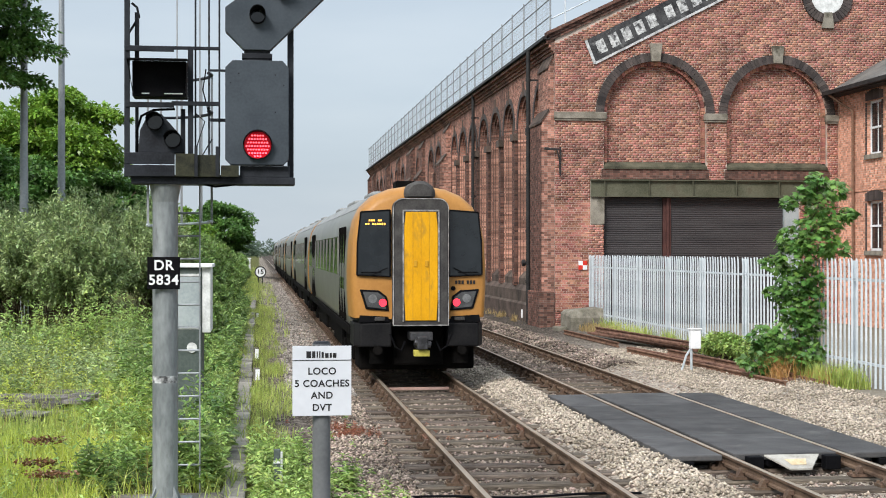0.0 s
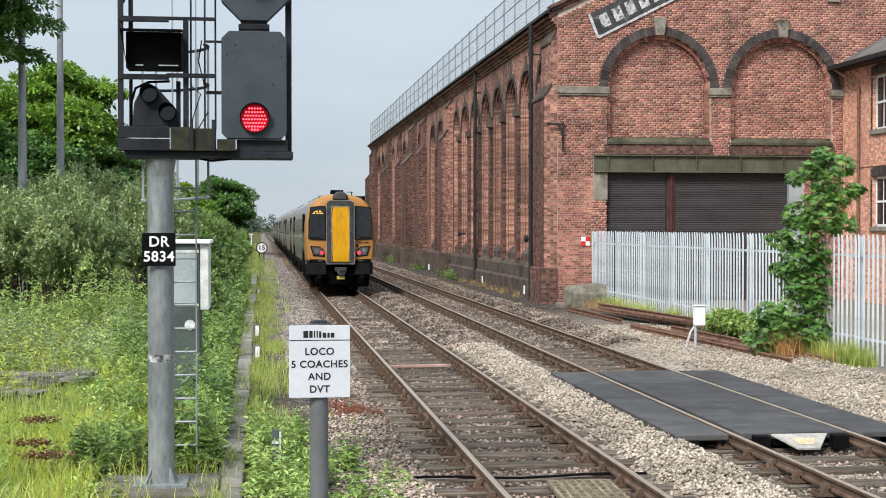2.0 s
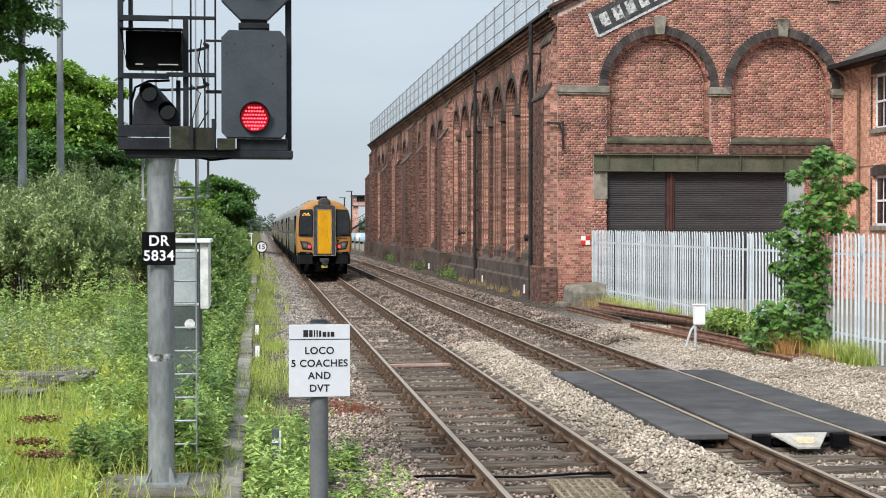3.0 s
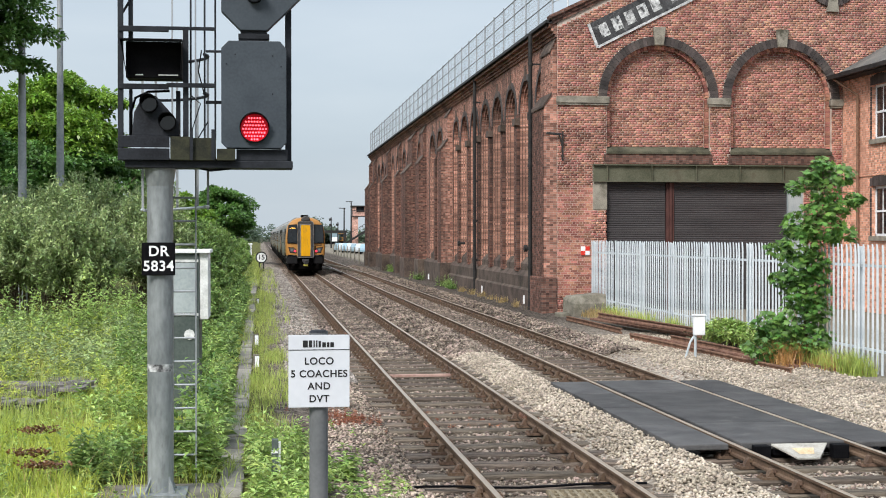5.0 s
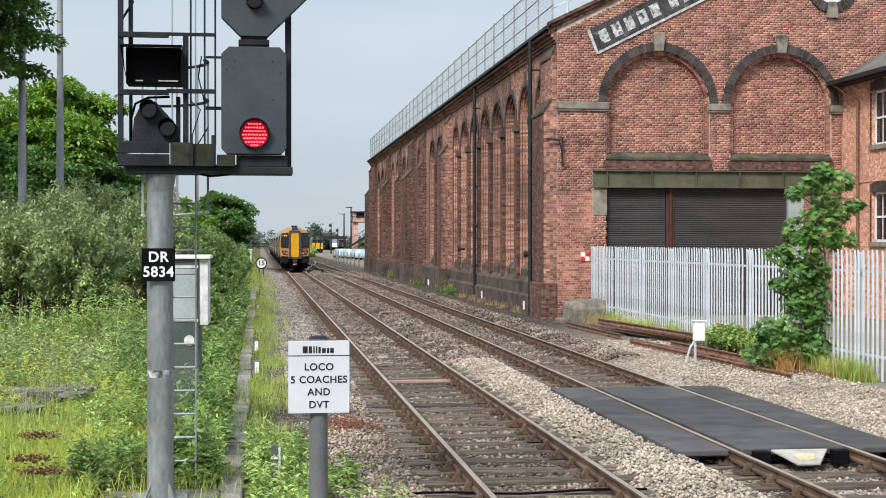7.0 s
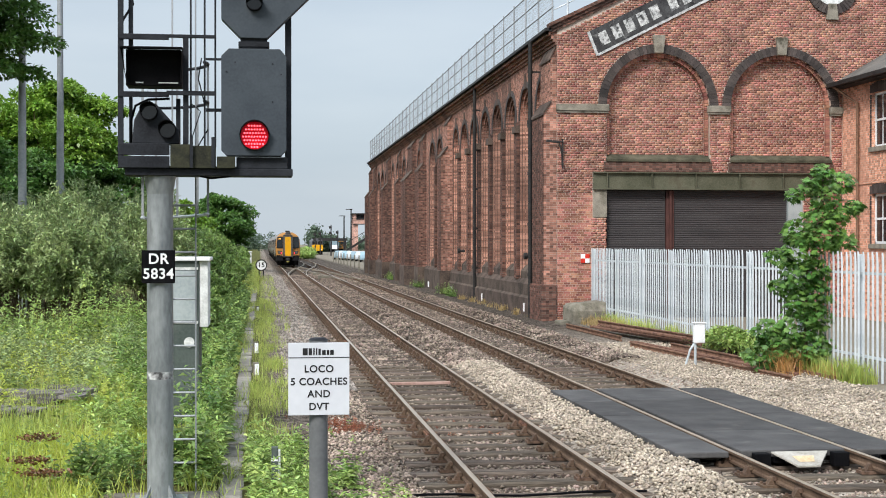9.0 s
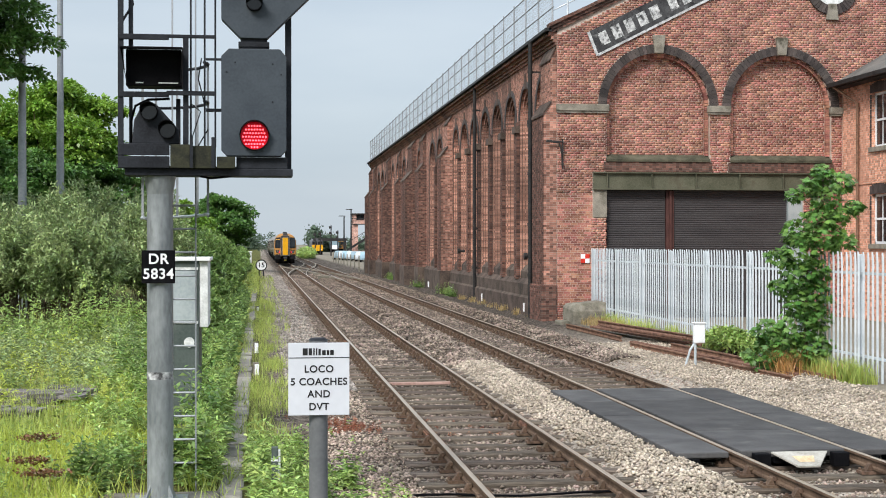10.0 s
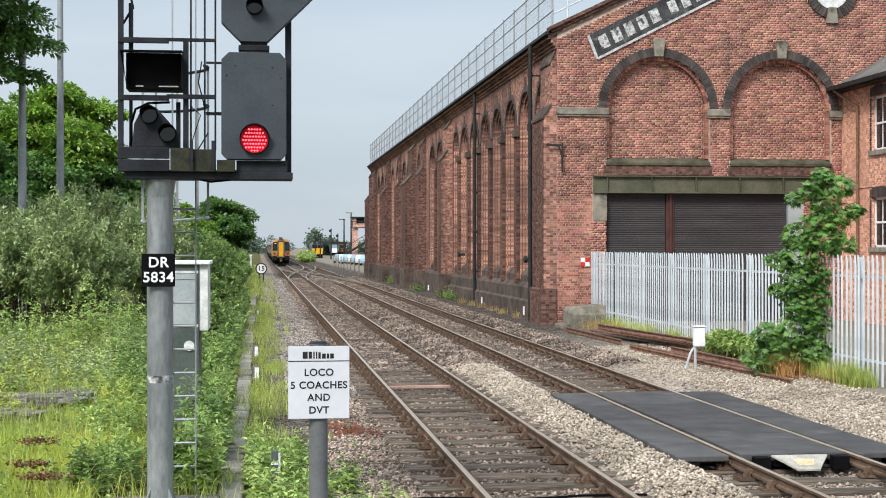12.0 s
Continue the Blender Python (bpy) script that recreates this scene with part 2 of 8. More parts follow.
M_CONCRETE = mat("concrete", (0.085, 0.078, 0.06), (0.21, 0.195, 0.16), 0.92, scale=4, fine=50, bump=0.4, island=0.15, stain=(0.09, 0.085, 0.06), stain_scale=3)
M_RUST = mat("rust", (0.085, 0.045, 0.031), (0.225, 0.125, 0.086), 0.9, scale=5, fine=50, bump=0.4, island=0.2)
M_RAILSIDE = mat("rail_side", (0.065, 0.04, 0.027), (0.15, 0.10, 0.068), 0.8, scale=3, fine=40, bump=0.2)
M_RAILTOP = mat("rail_top", (0.40, 0.325, 0.245), (0.54, 0.46, 0.365), 0.36, metal=0.7, scale=3, fine=30, stretch=(8, 0.4, 1), bump=0.05)
M_SLEEPER = mat("sleeper_wood", (0.026, 0.021, 0.017), (0.155, 0.124, 0.099), 0.92, scale=2.5, fine=14, stretch=(0.6, 8, 8), bump=0.7, island=0.3, dist=0.02)
M_CHAIR = mat("cast_chair", (0.055, 0.036, 0.025), (0.14, 0.092, 0.064), 0.85, scale=12, fine=60, bump=0.3, island=0.2)
M_CESS = mat("grey_cess_stone", (0.13, 0.115, 0.10), (0.36, 0.32, 0.285), 0.95, scale=0.8, fine=25, bump=0.3, island=0.6)
M_FARBALLAST = mat("dark_ballast_stone", (0.068, 0.052, 0.042), (0.30, 0.238, 0.195), 0.95, scale=0.8, fine=25, bump=0.3, island=0.7)
M_BALLAST = mat("ballast_stone", (0.135, 0.104, 0.081), (0.43, 0.345, 0.28), 0.95, scale=0.8, fine=25, bump=0.3, island=0.62)
M_PALE = mat("pale_stone", (0.24, 0.20, 0.155), (0.50, 0.43, 0.35), 0.95, scale=0.8, fine=25, bump=0.3, island=0.38)
M_RUBBER = mat("rubber_panel", (0.037, 0.036, 0.037), (0.078, 0.076, 0.076), 0.75, scale=2.2, fine=90, bump=0.25, island=0.2, stain=(0.12, 0.115, 0.11), stain_scale=1.6, stain_at=0.6)
M_GALV = mat("galvanised", (0.36, 0.40, 0.43), (0.54, 0.58, 0.61), 0.5, metal=0.1, scale=2, fine=40, bump=0.05, island=0.12)
M_GREYPOST = mat("grey_post", (0.15, 0.165, 0.17), (0.30, 0.32, 0.325), 0.5, metal=0.3, scale=3, fine=25, stretch=(1, 1, 0.35), bump=0.08, stain=(0.13, 0.135, 0.13), stain_scale=5, stain_at=0.57)
M_SIGNALGREY = mat("signal_grey", (0.034, 0.043, 0.053), (0.052, 0.063, 0.075), 0.55, scale=3, fine=40, bump=0.05)
M_FRAME = mat("dark_frame_steel", (0.009, 0.010, 0.013), (0.025, 0.028, 0.034), 0.6, scale=5, fine=50, bump=0.15, spec=0.15)
M_BLACK = mat("black_paint", (0.003, 0.003, 0.004), (0.007, 0.007, 0.008), 0.7, scale=6, fine=50, bump=0.05, spec=0.05)
M_MOSSY = mat("mossy_plate", (0.013, 0.014, 0.012), (0.042, 0.043, 0.026), 0.9, scale=9, fine=60, bump=0.4)
M_WHITE = mat("white_paint", (0.66, 0.67, 0.69), (0.80, 0.81, 0.82), 0.5, scale=3, fine=30, bump=0.03)
M_DULLWHITE = mat("weathered_white", (0.42, 0.43, 0.42), (0.68, 0.69, 0.68), 0.7, scale=7, fine=40, bump=0.1)
M_TEXT = mat("sign_black", (0.010, 0.010, 0.011), (0.02, 0.02, 0.021), 0.6, bump=0)
M_CABGREY = mat("cabinet_grey", (0.27, 0.31, 0.32), (0.38, 0.42, 0.43), 0.55, metal=0.2, scale=2, fine=25, bump=0.05)
M_CABGREEN = mat("cabinet_green_grey", (0.05, 0.065, 0.06), (0.10, 0.12, 0.11), 0.6, scale=2, fine=25, bump=0.05)
M_REDLED = mat("red_led", (1.0, 0.09, 0.14), (1.0, 0.12, 0.17), 0.3, bump=0, emit=2.6)
M_REDLENS = mat("red_lens", (0.40, 0.002, 0.010), (0.50, 0.003, 0.013), 0.25, bump=0, emit=0.22)
M_TAIL = mat("tail_lamp", (1.0, 0.02, 0.045), (1.0, 0.05, 0.08), 0.3, bump=0, emit=1.3)
M_AMBER = mat("amber_led", (1.0, 0.45, 0.06), (1.0, 0.55, 0.1), 0.3, bump=0, emit=1.6)
M_ORANGE = mat("orange_paint", (0.31, 0.145, 0.035), (0.385, 0.185, 0.05), 0.42, scale=1.5, fine=20, bump=0.02)
M_YELLOW = mat("yellow_paint", (0.55, 0.265, 0.004), (0.68, 0.34, 0.006), 0.45, scale=2, fine=25, bump=0.03, stain=(0.36, 0.19, 0.025), stain_scale=2.8, stain_at=0.54, stretch=(1.6, 1, 0.6))
M_GANGWAY = mat("gangway_rubber", (0.028, 0.026, 0.026), (0.07, 0.066, 0.063), 0.75, scale=4, fine=40, bump=0.15)
M_TRAINSIDE = mat("grey_green_paint", (0.13, 0.13, 0.118), (0.19, 0.188, 0.172), 0.35, metal=0.1, scale=0.8, fine=12, bump=0.02)
M_TRAINROOF = mat("grey_roof", (0.16, 0.165, 0.165), (0.26, 0.265, 0.26), 0.6, scale=1, fine=20, bump=0.05)
M_DARKGLASS = mat("dark_glass", (0.007, 0.009, 0.011), (0.016, 0.019, 0.022), 0.06, scale=1, fine=4, bump=0, spec=0.5)
M_UNDER = mat("underframe_black", (0.003, 0.003, 0.003), (0.009, 0.008, 0.0075), 0.9, scale=4, fine=40, bump=0.2, spec=0.03)
M_CHROME = mat("lamp_reflector", (0.14, 0.145, 0.15), (0.28, 0.285, 0.29), 0.2, metal=0.5, bump=0)
M_SHUTTER = mat("brown_shutter", (0.034, 0.031, 0.032), (0.055, 0.05, 0.051), 0.6, scale=1.2, fine=20, stretch=(0.4, 1, 2), bump=0.05)
M_BEAM = mat("green_grey_beam", (0.055, 0.056, 0.035), (0.115, 0.115, 0.08), 0.7, scale=1.5, fine=25, bump=0.15, stain=(0.07, 0.06, 0.04), stain_scale=1.5)
M_SLATE = mat("roof_slate", (0.06, 0.06, 0.058), (0.14, 0.135, 0.125), 0.8, scale=1, fine=18, bump=0.3, island=0.2)
M_BLACKBOARD = mat("weathered_black_board", (0.02, 0.02, 0.022), (0.075, 0.075, 0.078), 0.85, scale=2.5, fine=18, bump=0.2, stain=(0.20, 0.20, 0.20), stain_scale=4, stain_at=0.6)
M_DRAIN = mat("drain_pipe", (0.012, 0.012, 0.013), (0.035, 0.033, 0.032), 0.6, scale=4, fine=30, bump=0.1)
M_LAMPPOST = mat("lamp_post_steel", (0.24, 0.26, 0.28), (0.36, 0.38, 0.40), 0.5, metal=0.4, scale=2, fine=20, bump=0.03)
M_BARK = mat("bark", (0.06, 0.045, 0.03), (0.15, 0.115, 0.08), 0.95, scale=5, fine=30, bump=0.6, stretch=(1, 1, 0.3))
M_TREE = leafmat("broadleaf", (0.05, 0.125, 0.026), (0.15, 0.285, 0.065))
M_TREEBRIGHT = leafmat("fresh_leaf", (0.09, 0.195, 0.025), (0.27, 0.43, 0.06))
M_SHRUB = leafmat("grey_green_leaf", (0.17, 0.245, 0.095), (0.42, 0.51, 0.235), island=0.5)
M_NETTLE = leafmat("weed_leaf", (0.17, 0.275, 0.065), (0.45, 0.58, 0.18), island=0.5)
M_LIME = leafmat("lime_grass", (0.28, 0.36, 0.04), (0.55, 0.60, 0.11), island=0.3)
M_VERGE = leafmat("verge_leaf", (0.10, 0.18, 0.045), (0.27, 0.39, 0.115), island=0.5)
M_GRASS = leafmat("grass_blade", (0.22, 0.30, 0.055), (0.50, 0.56, 0.16), island=0.3)
M_DRYGRASS = leafmat("dry_grass", (0.30, 0.22, 0.09), (0.46, 0.34, 0.16), island=0.3)
M_ORANGEGRASS = leafmat("rusty_grass", (0.42, 0.22, 0.07), (0.60, 0.36, 0.14), island=0.3)
M_REDWEED = leafmat("red_weed", (0.26, 0.085, 0.05), (0.40, 0.16, 0.085), island=0.3)
# greyer, lighter green: distance haze is put into the leaf colour
M_HAZYLEAF = leafmat("haze_toned_leaf", (0.07, 0.11, 0.07), (0.12, 0.17, 0.11))


# ---- mesh tools
class Geo:
    """Vertices and faces of one mesh."""

    def __init__(self):
        self.v, self.f = [], []

    def quad(self, *pts):
        k = len(self.v)
        self.v.extend(tuple(p) for p in pts)
        self.f.append(tuple(range(k, k + len(pts))))
        return self

    def box(self, x0, x1, y0, y1, z0, z1, m=None):
        k = len(self.v)
        pts = [(x, y, z) for z in (z0, z1) for x, y in ((x0, y0), (x1, y0), (x1, y1), (x0, y1))]
        if m is not None:
            pts = [tuple(m @ Vector(p)) for p in pts]
        self.v.extend(pts)
        self.f.extend(tuple(k + i for i in q) for q in ((3, 2, 1, 0), (4, 5, 6, 7), (0, 1, 5, 4), (1, 2, 6, 5), (2, 3, 7, 6), (3, 0, 4, 7)))
        return self

    def cyl(self, p0, p1, r0, n=12, r1=None, caps=True):
        p0, p1 = Vector(p0), Vector(p1)
        r1 = r0 if r1 is None else r1
        q = (p1 - p0).to_track_quat("Z", "Y")
        k = len(self.v)
        for p, r in ((p0, r0), (p1, r1)):
            for i in range(n):
                a = 2 * math.pi * i / n
                self.v.append(tuple(p + q @ Vector((r * math.cos(a), r * math.sin(a), 0))))
        for i in range(n):
            j = (i + 1) % n
            self.f.append((k + i, k + j, k + n + j, k + n + i))
        if caps:
            self.f.append(tuple(k + n - 1 - i for i in range(n)))
            self.f.append(tuple(k + n + i for i in range(n)))
        return self

    def path(self, pts, r, n=8):
        """One bent tube through the points."""
        pts = [Vector(p) for p in pts]
        rings = []
        for i, p in enumerate(pts):
            d = (pts[min(i + 1, len(pts) - 1)] - pts[max(i - 1, 0)]).normalized()
            side = d.orthogonal() if abs(d.y) > 0.95 else d.cross(Vector((0, 1, 0)))
            side.normalize()
            other = d.cross(side)
            rings.append([tuple(p + side * (r * math.cos(2 * math.pi * k / n)) + other * (r * math.sin(2 * math.pi * k / n))) for k in range(n)])
        return self.loft(rings)

    def prism(self, poly, d, axis):
        """A flat outline of (a, b) pairs, thick from d[0] to d[1] along the axis; outline counter-clockwise seen against it."""
        def at(a, b, c):
            return {0: (c, a, b), 1: (a, c, b), 2: (a, b, c)}[axis]
        k, n = len(self.v), len(poly)
        for c in d:
            self.v.extend(at(a, b, c) for a, b in poly)
        self.f.append(tuple(k + n - 1 - i for i in range(n)))
        self.f.append(tuple(k + n + i for i in range(n)))
        self.f.extend((k + i, k + (i + 1) % n, k + n + (i + 1) % n, k + n + i) for i in range(n))
        return self

    def loft(self, rings, cap=True):
        k, n = len(self.v), len(rings[0])
        for r in rings:
            self.v.extend(tuple(p) for p in r)
        for s in range(len(rings) - 1):
            for i in range(n):
                j = (i + 1) % n
                self.f.append((k + s * n + i, k + s * n + j, k + (s + 1) * n + j, k + (s + 1) * n + i))
        if cap:
            self.f.append(tuple(k + n - 1 - i for i in range(n)))
            self.f.append(tuple(k + (len(rings) - 1) * n + i for i in range(n)))
        return self

    def mesh(self, name, m, fix=True):
        me = bpy.data.meshes.new(name)
        me.from_pydata(self.v, [], self.f)
        if fix and len(self.f) < 20000:
            bm = bmesh.new()
            bm.from_mesh(me)
            bmesh.ops.recalc_face_normals(bm, faces=bm.faces)
            bm.to_mesh(me)
            bm.free()
        me.materials.append(m)
        return me


def part(name, g, m, parent=None, label="", bevel=0.0, smooth=False):
    """One mesh object under its thing or part."""
    me = g.mesh(name, m) if isinstance(g, Geo) else g
    ob = new(name, me)
    ob.parent = parent
    if smooth:
        me.shade_smooth()
        me.set_sharp_from_angle(angle=radians(35))
    if bevel:
        bv = ob.modifiers.new("bevel", "BEVEL")
        bv.width, bv.segments, bv.limit_method, bv.angle_limit = bevel, 2, "ANGLE", radians(40)
    if label:
        tagged(ob, label)
    return ob


def thing(name, label, category, x=0, y=0, z=0, rz=0, group="", kind=""):
    ob = new(name)
    ob.empty_display_size = 0.2
    ob.matrix_basis = pose(x, y, z, 0, 0, rz)
    return tagged(ob, label, category, group, kind)


def raw_mesh(name, verts, faces, m):
    """A mesh from numpy arrays: verts (n, 3), faces (k, 3 or 4)."""
    me = bpy.data.meshes.new(name)
    nf, w = faces.shape
    me.vertices.add(len(verts))
    me.vertices.foreach_set("co", verts.astype(np.float32).ravel())
    me.loops.add(nf * w)
    me.loops.foreach_set("vertex_index", faces.astype(np.int32).ravel())
    me.polygons.add(nf)
    me.polygons.foreach_set("loop_start", np.arange(0, nf * w, w, dtype=np.int32))
    me.update(calc_edges=True)
    me.materials.append(m)
    return me


RNG = np.random.default_rng(7)


def leaves(name, centres, size, m, aspect=0.5, droop=0.3, up=0.4):
    """Bent leaves, two triangles each, about the given centres."""
    n = len(centres)
    d = RNG.normal(size=(n, 3))
    d[:, 2] = np.abs(d[:, 2]) * up - droop
    d /= np.linalg.norm(d, axis=1)[:, None]
    s = RNG.normal(size=(n, 3))
    s -= d * np.sum(s * d, axis=1)[:, None]
    s /= np.linalg.norm(s, axis=1)[:, None]
    k = (size * RNG.uniform(0.6, 1.35, n))[:, None]
    nrm = np.cross(d, s)
    v = np.empty((n, 4, 3))
    v[:, 0] = centres - d * k * 0.5
    v[:, 1] = centres + s * k * aspect * 0.5 + nrm * k * 0.1
    v[:, 2] = centres + d * k * 0.5
    v[:, 3] = centres - s * k * aspect * 0.5 + nrm * k * 0.1
    return raw_mesh(name, v.reshape(-1, 3), np.arange(4 * n).reshape(-1, 4), m)


def blades(name, xy, z, height, width, m, lean=0.35):
    """Grass blades: a quad and a tip each."""
    n = len(xy)
    a = RNG.uniform(0, 2 * math.pi, n)
    h = height * RNG.uniform(0.45, 1.25, n)
    ln = np.stack([np.cos(a), np.sin(a)], 1) * (h * lean * RNG.uniform(0.1, 1.6, n))[:, None]
    b = RNG.uniform(0, math.pi, n)
    sd = np.stack([np.cos(b), np.sin(b)], 1) * (width * 0.5)
    v = np.zeros((n, 5, 3))
    for i, (t, w) in enumerate(((0, 1), (0, -1), (0.6, -0.75), (0.6, 0.75), (1, 0))):
        v[:, i, :2] = xy + ln * t ** 2 + sd * w
        v[:, i, 2] = z + h * t * (1 - 0.12 * t)
    f = np.arange(n)[:, None] * 5
    faces = np.concatenate([f + [0, 1, 2], f + [0, 2, 3], f + [3, 2, 4]])
    return raw_mesh(name, v.reshape(-1, 3), faces, m)


def clumps(centre, radii, count, per, spread, low=-0.4):
    """Points in small clumps over an uneven ellipsoid."""
    d = RNG.normal(size=(count, 3))
    d /= np.linalg.norm(d, axis=1)[:, None]
    d[:, 2] = np.maximum(d[:, 2], low)
    wob = 1 + 0.22 * np.sin(d[:, 0] * 5 + centre[1]) * np.cos(d[:, 1] * 4 + centre[0]) + RNG.normal(0, 0.09, count)
    r = RNG.uniform(0.35, 1, count) ** 0.4
    c = d * np.array(radii) * (r * wob)[:, None] + np.array(centre)
    p = np.repeat(c, per, axis=0)
    return p + RNG.normal(0, 1, p.shape) * np.array([spread, spread, spread * 0.7])


def ground_z(x, y=0.0):
    """Height of the formation across the line."""
    xs = (-40, -8, -0.6, 0.4, 1.5, 1.9, 4.2, 4.6, 5.1, 5.4, 7.6, 8.1, 9.3, 10.6, 60)
    zs = (0.15, 0.10, 0.06, -0.05, -0.15, -0.245, -0.245, -0.10, -0.08, -0.245, -0.245, -0.07, -0.09, 0.0, 0.05)
    return np.interp(x, xs, zs)


def write(text, size, m, loc, rx=90, depth=0.002, name="lettering"):
    """Lettering in the built-in font as a mesh, centred at loc."""
    cu = bpy.data.curves.new(name, "FONT")
    cu.body, cu.size, cu.align_x, cu.align_y, cu.extrude, cu.offset, cu.space_character = text, size, "CENTER", "CENTER", depth, size * 0.02, 1.08
    tmp = new("tmp_text", cu)
    dg = bpy.context.evaluated_depsgraph_get()
    me = bpy.data.meshes.new_from_object(tmp.evaluated_get(dg))
    bpy.data.objects.remove(tmp)
    me.transform(pose(*loc, rx, 0, 0))
    me.materials.clear()
    me.materials.append(m)
    return me


# ---- ground and line
def make_ground():
    g = Geo()
    xs = [-3000, -600, -120, -40, -20, -8, -4, -2, -1.2, -0.6, -0.1, 0.4, 1.0, 1.5, 1.9, 2.6, 3.5, 4.2, 4.6, 5.1, 5.4, 6.0, 7.0, 7.6, 8.1, 8.8, 9.3, 10.0, 10.6, 12, 20, 60, 300, 1000, 3000]
    ys = [-60, -10, 4] + [4 + 0.8 * i for i in range(1, 60)] + [56, 66, 80, 100, 130, 170, 220, 300, 500, 1000, 2000, 4500]
    for y in ys:
        for x in xs:
            z = float(ground_z(x))
            if -10 < x < 1.2 and y < 60:
                z += 0.05 * noise.noise(Vector((x * 0.8, y * 0.8, 0)))
            g.v.append((x, y, z))
    n = len(xs)
    for j in range(len(ys) - 1):
        for i in range(n - 1):
            k = j * n + i
            g.f.append((k, k + 1, k + n + 1, k + n))
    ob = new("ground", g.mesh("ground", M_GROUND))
    ob.data.shade_smooth()
    tagged(ob, "ballast, earth and rough grass beside the railway", "ground", kind="structure")


TRACKS = (3.07, 6.52)
GAUGE_HALF = 0.752


def rail_profile(side):
    """Bullhead rail section, (x, z), head at the top."""
    return [(-0.02, -0.15), (0.02, -0.15), (0.035, -0.14), (0.035, -0.115), (0.011, -0.10), (0.011, -0.045), (0.035, -0.03), (0.035, -0.004),
            (-0.035, -0.004), (-0.035, -0.03), (-0.011, -0.045), (-0.011, -0.10), (-0.035, -0.115), (-0.035, -0.14)]


def chair_mesh():
    """Cast chair with jaws, key and two screws."""
    g = Geo()
    g.box(-0.19, 0.19, -0.09, 0.09, -0.19, -0.155)
    g.prism([(0.04, -0.155), (0.115, -0.155), (0.075, -0.075), (0.05, -0.065)], (-0.05, 0.05), 1)
    g.prism([(-0.115, -0.155), (-0.04, -0.155), (-0.05, -0.065), (-0.075, -0.075)], (-0.05, 0.05), 1)
    g.box(0.030, 0.060, -0.08, 0.08, -0.11, -0.065)
    for x in (-0.16, 0.16):
        g.cyl((x, 0.05, -0.155), (x, 0.05, -0.125), 0.02, 6)
        g.cyl((x, -0.05, -0.155), (x, -0.05, -0.125), 0.02, 6)
    return g.mesh("chair", M_CHAIR)


def sleeper_mesh(k):
    """Weathered timber sleeper, split and rounded at the arrises."""
    r = random.Random(k)
    g = Geo()
    rings = []
    for i in range(7):
        x = -1.29 + 2.58 * i / 6
        w, top = 0.125 + r.uniform(-0.008, 0.006), -0.19 + r.uniform(-0.012, 0.004)
        rings.append([(x, -w, -0.32), (x, -w, top - 0.02), (x, -w + 0.02, top), (x, w - 0.02, top + r.uniform(-0.006, 0.004)), (x, w, top - 0.02), (x, w, -0.32)])
    g.loft(rings)
    return g.mesh("sleeper", M_SLEEPER)


def make_track(cx, name, label):
    t = thing(name, label, "railway track", cx, 0, 0, kind="structure")
    for s in (-1, 1):
        g = Geo()
        g.loft([[(s * GAUGE_HALF + x, y, z) for x, z in rail_profile(s)] for y in (-20, 420)])
        rail = part("rail", g, M_RAILSIDE, t, "brown rusty rail web")
        head = Geo()
        head.loft([[(s * GAUGE_HALF + x, y, z) for x, z in ((-0.030, -0.004), (0.030, -0.004), (0.022, 0.0), (-0.022, 0.0))] for y in (-20, 420)])
        part("running_surface", head, M_RAILTOP, rail, "worn shiny steel rail head")
        fish = Geo()
        for y0 in (19.6 + 0.4 * s, 37.9 + 0.4 * s, 56.2, 74.5):
            for q in (-1, 1):
                fish.box(s * GAUGE_HALF + q * 0.012, s * GAUGE_HALF + q * 0.04, y0 - 0.23, y0 + 0.23, -0.105, -0.04)
                for b in (-0.16, -0.06, 0.06, 0.16):
                    fish.cyl((s * GAUGE_HALF + q * 0.04, y0 + b, -0.072), (s * GAUGE_HALF + q * 0.06, y0 + b, -0.072), 0.016, 6)
        part("fishplate", fish, M_RUST, t)
    kinds = [sleeper_mesh(k) for k in range(6)]
    ch = chair_mesh()
    far = Geo()
    farch = Geo()
    i, y = 0, 9.0
    while y < 170:
        if y < 62:
            o = new("sleeper", kinds[i % 6])
            o.parent = t
            o.matrix_basis = pose(random.uniform(-0.03, 0.03), y, random.uniform(-0.012, 0.006), 0, 0, random.uniform(-0.8, 0.8))
            for s in (-1, 1):
                c = new("chair", ch)
                c.parent = t
                c.matrix_basis = pose(s * GAUGE_HALF, y, 0, 0, 0, 0 if s > 0 else 180)
        else:
            far.box(-1.29, 1.29, y - 0.125, y + 0.125, -0.3, -0.215)
            for s in (-1, 1):
                farch.box(s * GAUGE_HALF - 0.15, s * GAUGE_HALF + 0.15, y - 0.07, y + 0.07, -0.19, -0.10)
        y += 0.762
        i += 1
    tagged(part("far_sleepers", far, M_SLEEPER, t), kind="stuff")
    tagged(part("far_chairs", farch, M_CHAIR, t), kind="stuff")
    return t


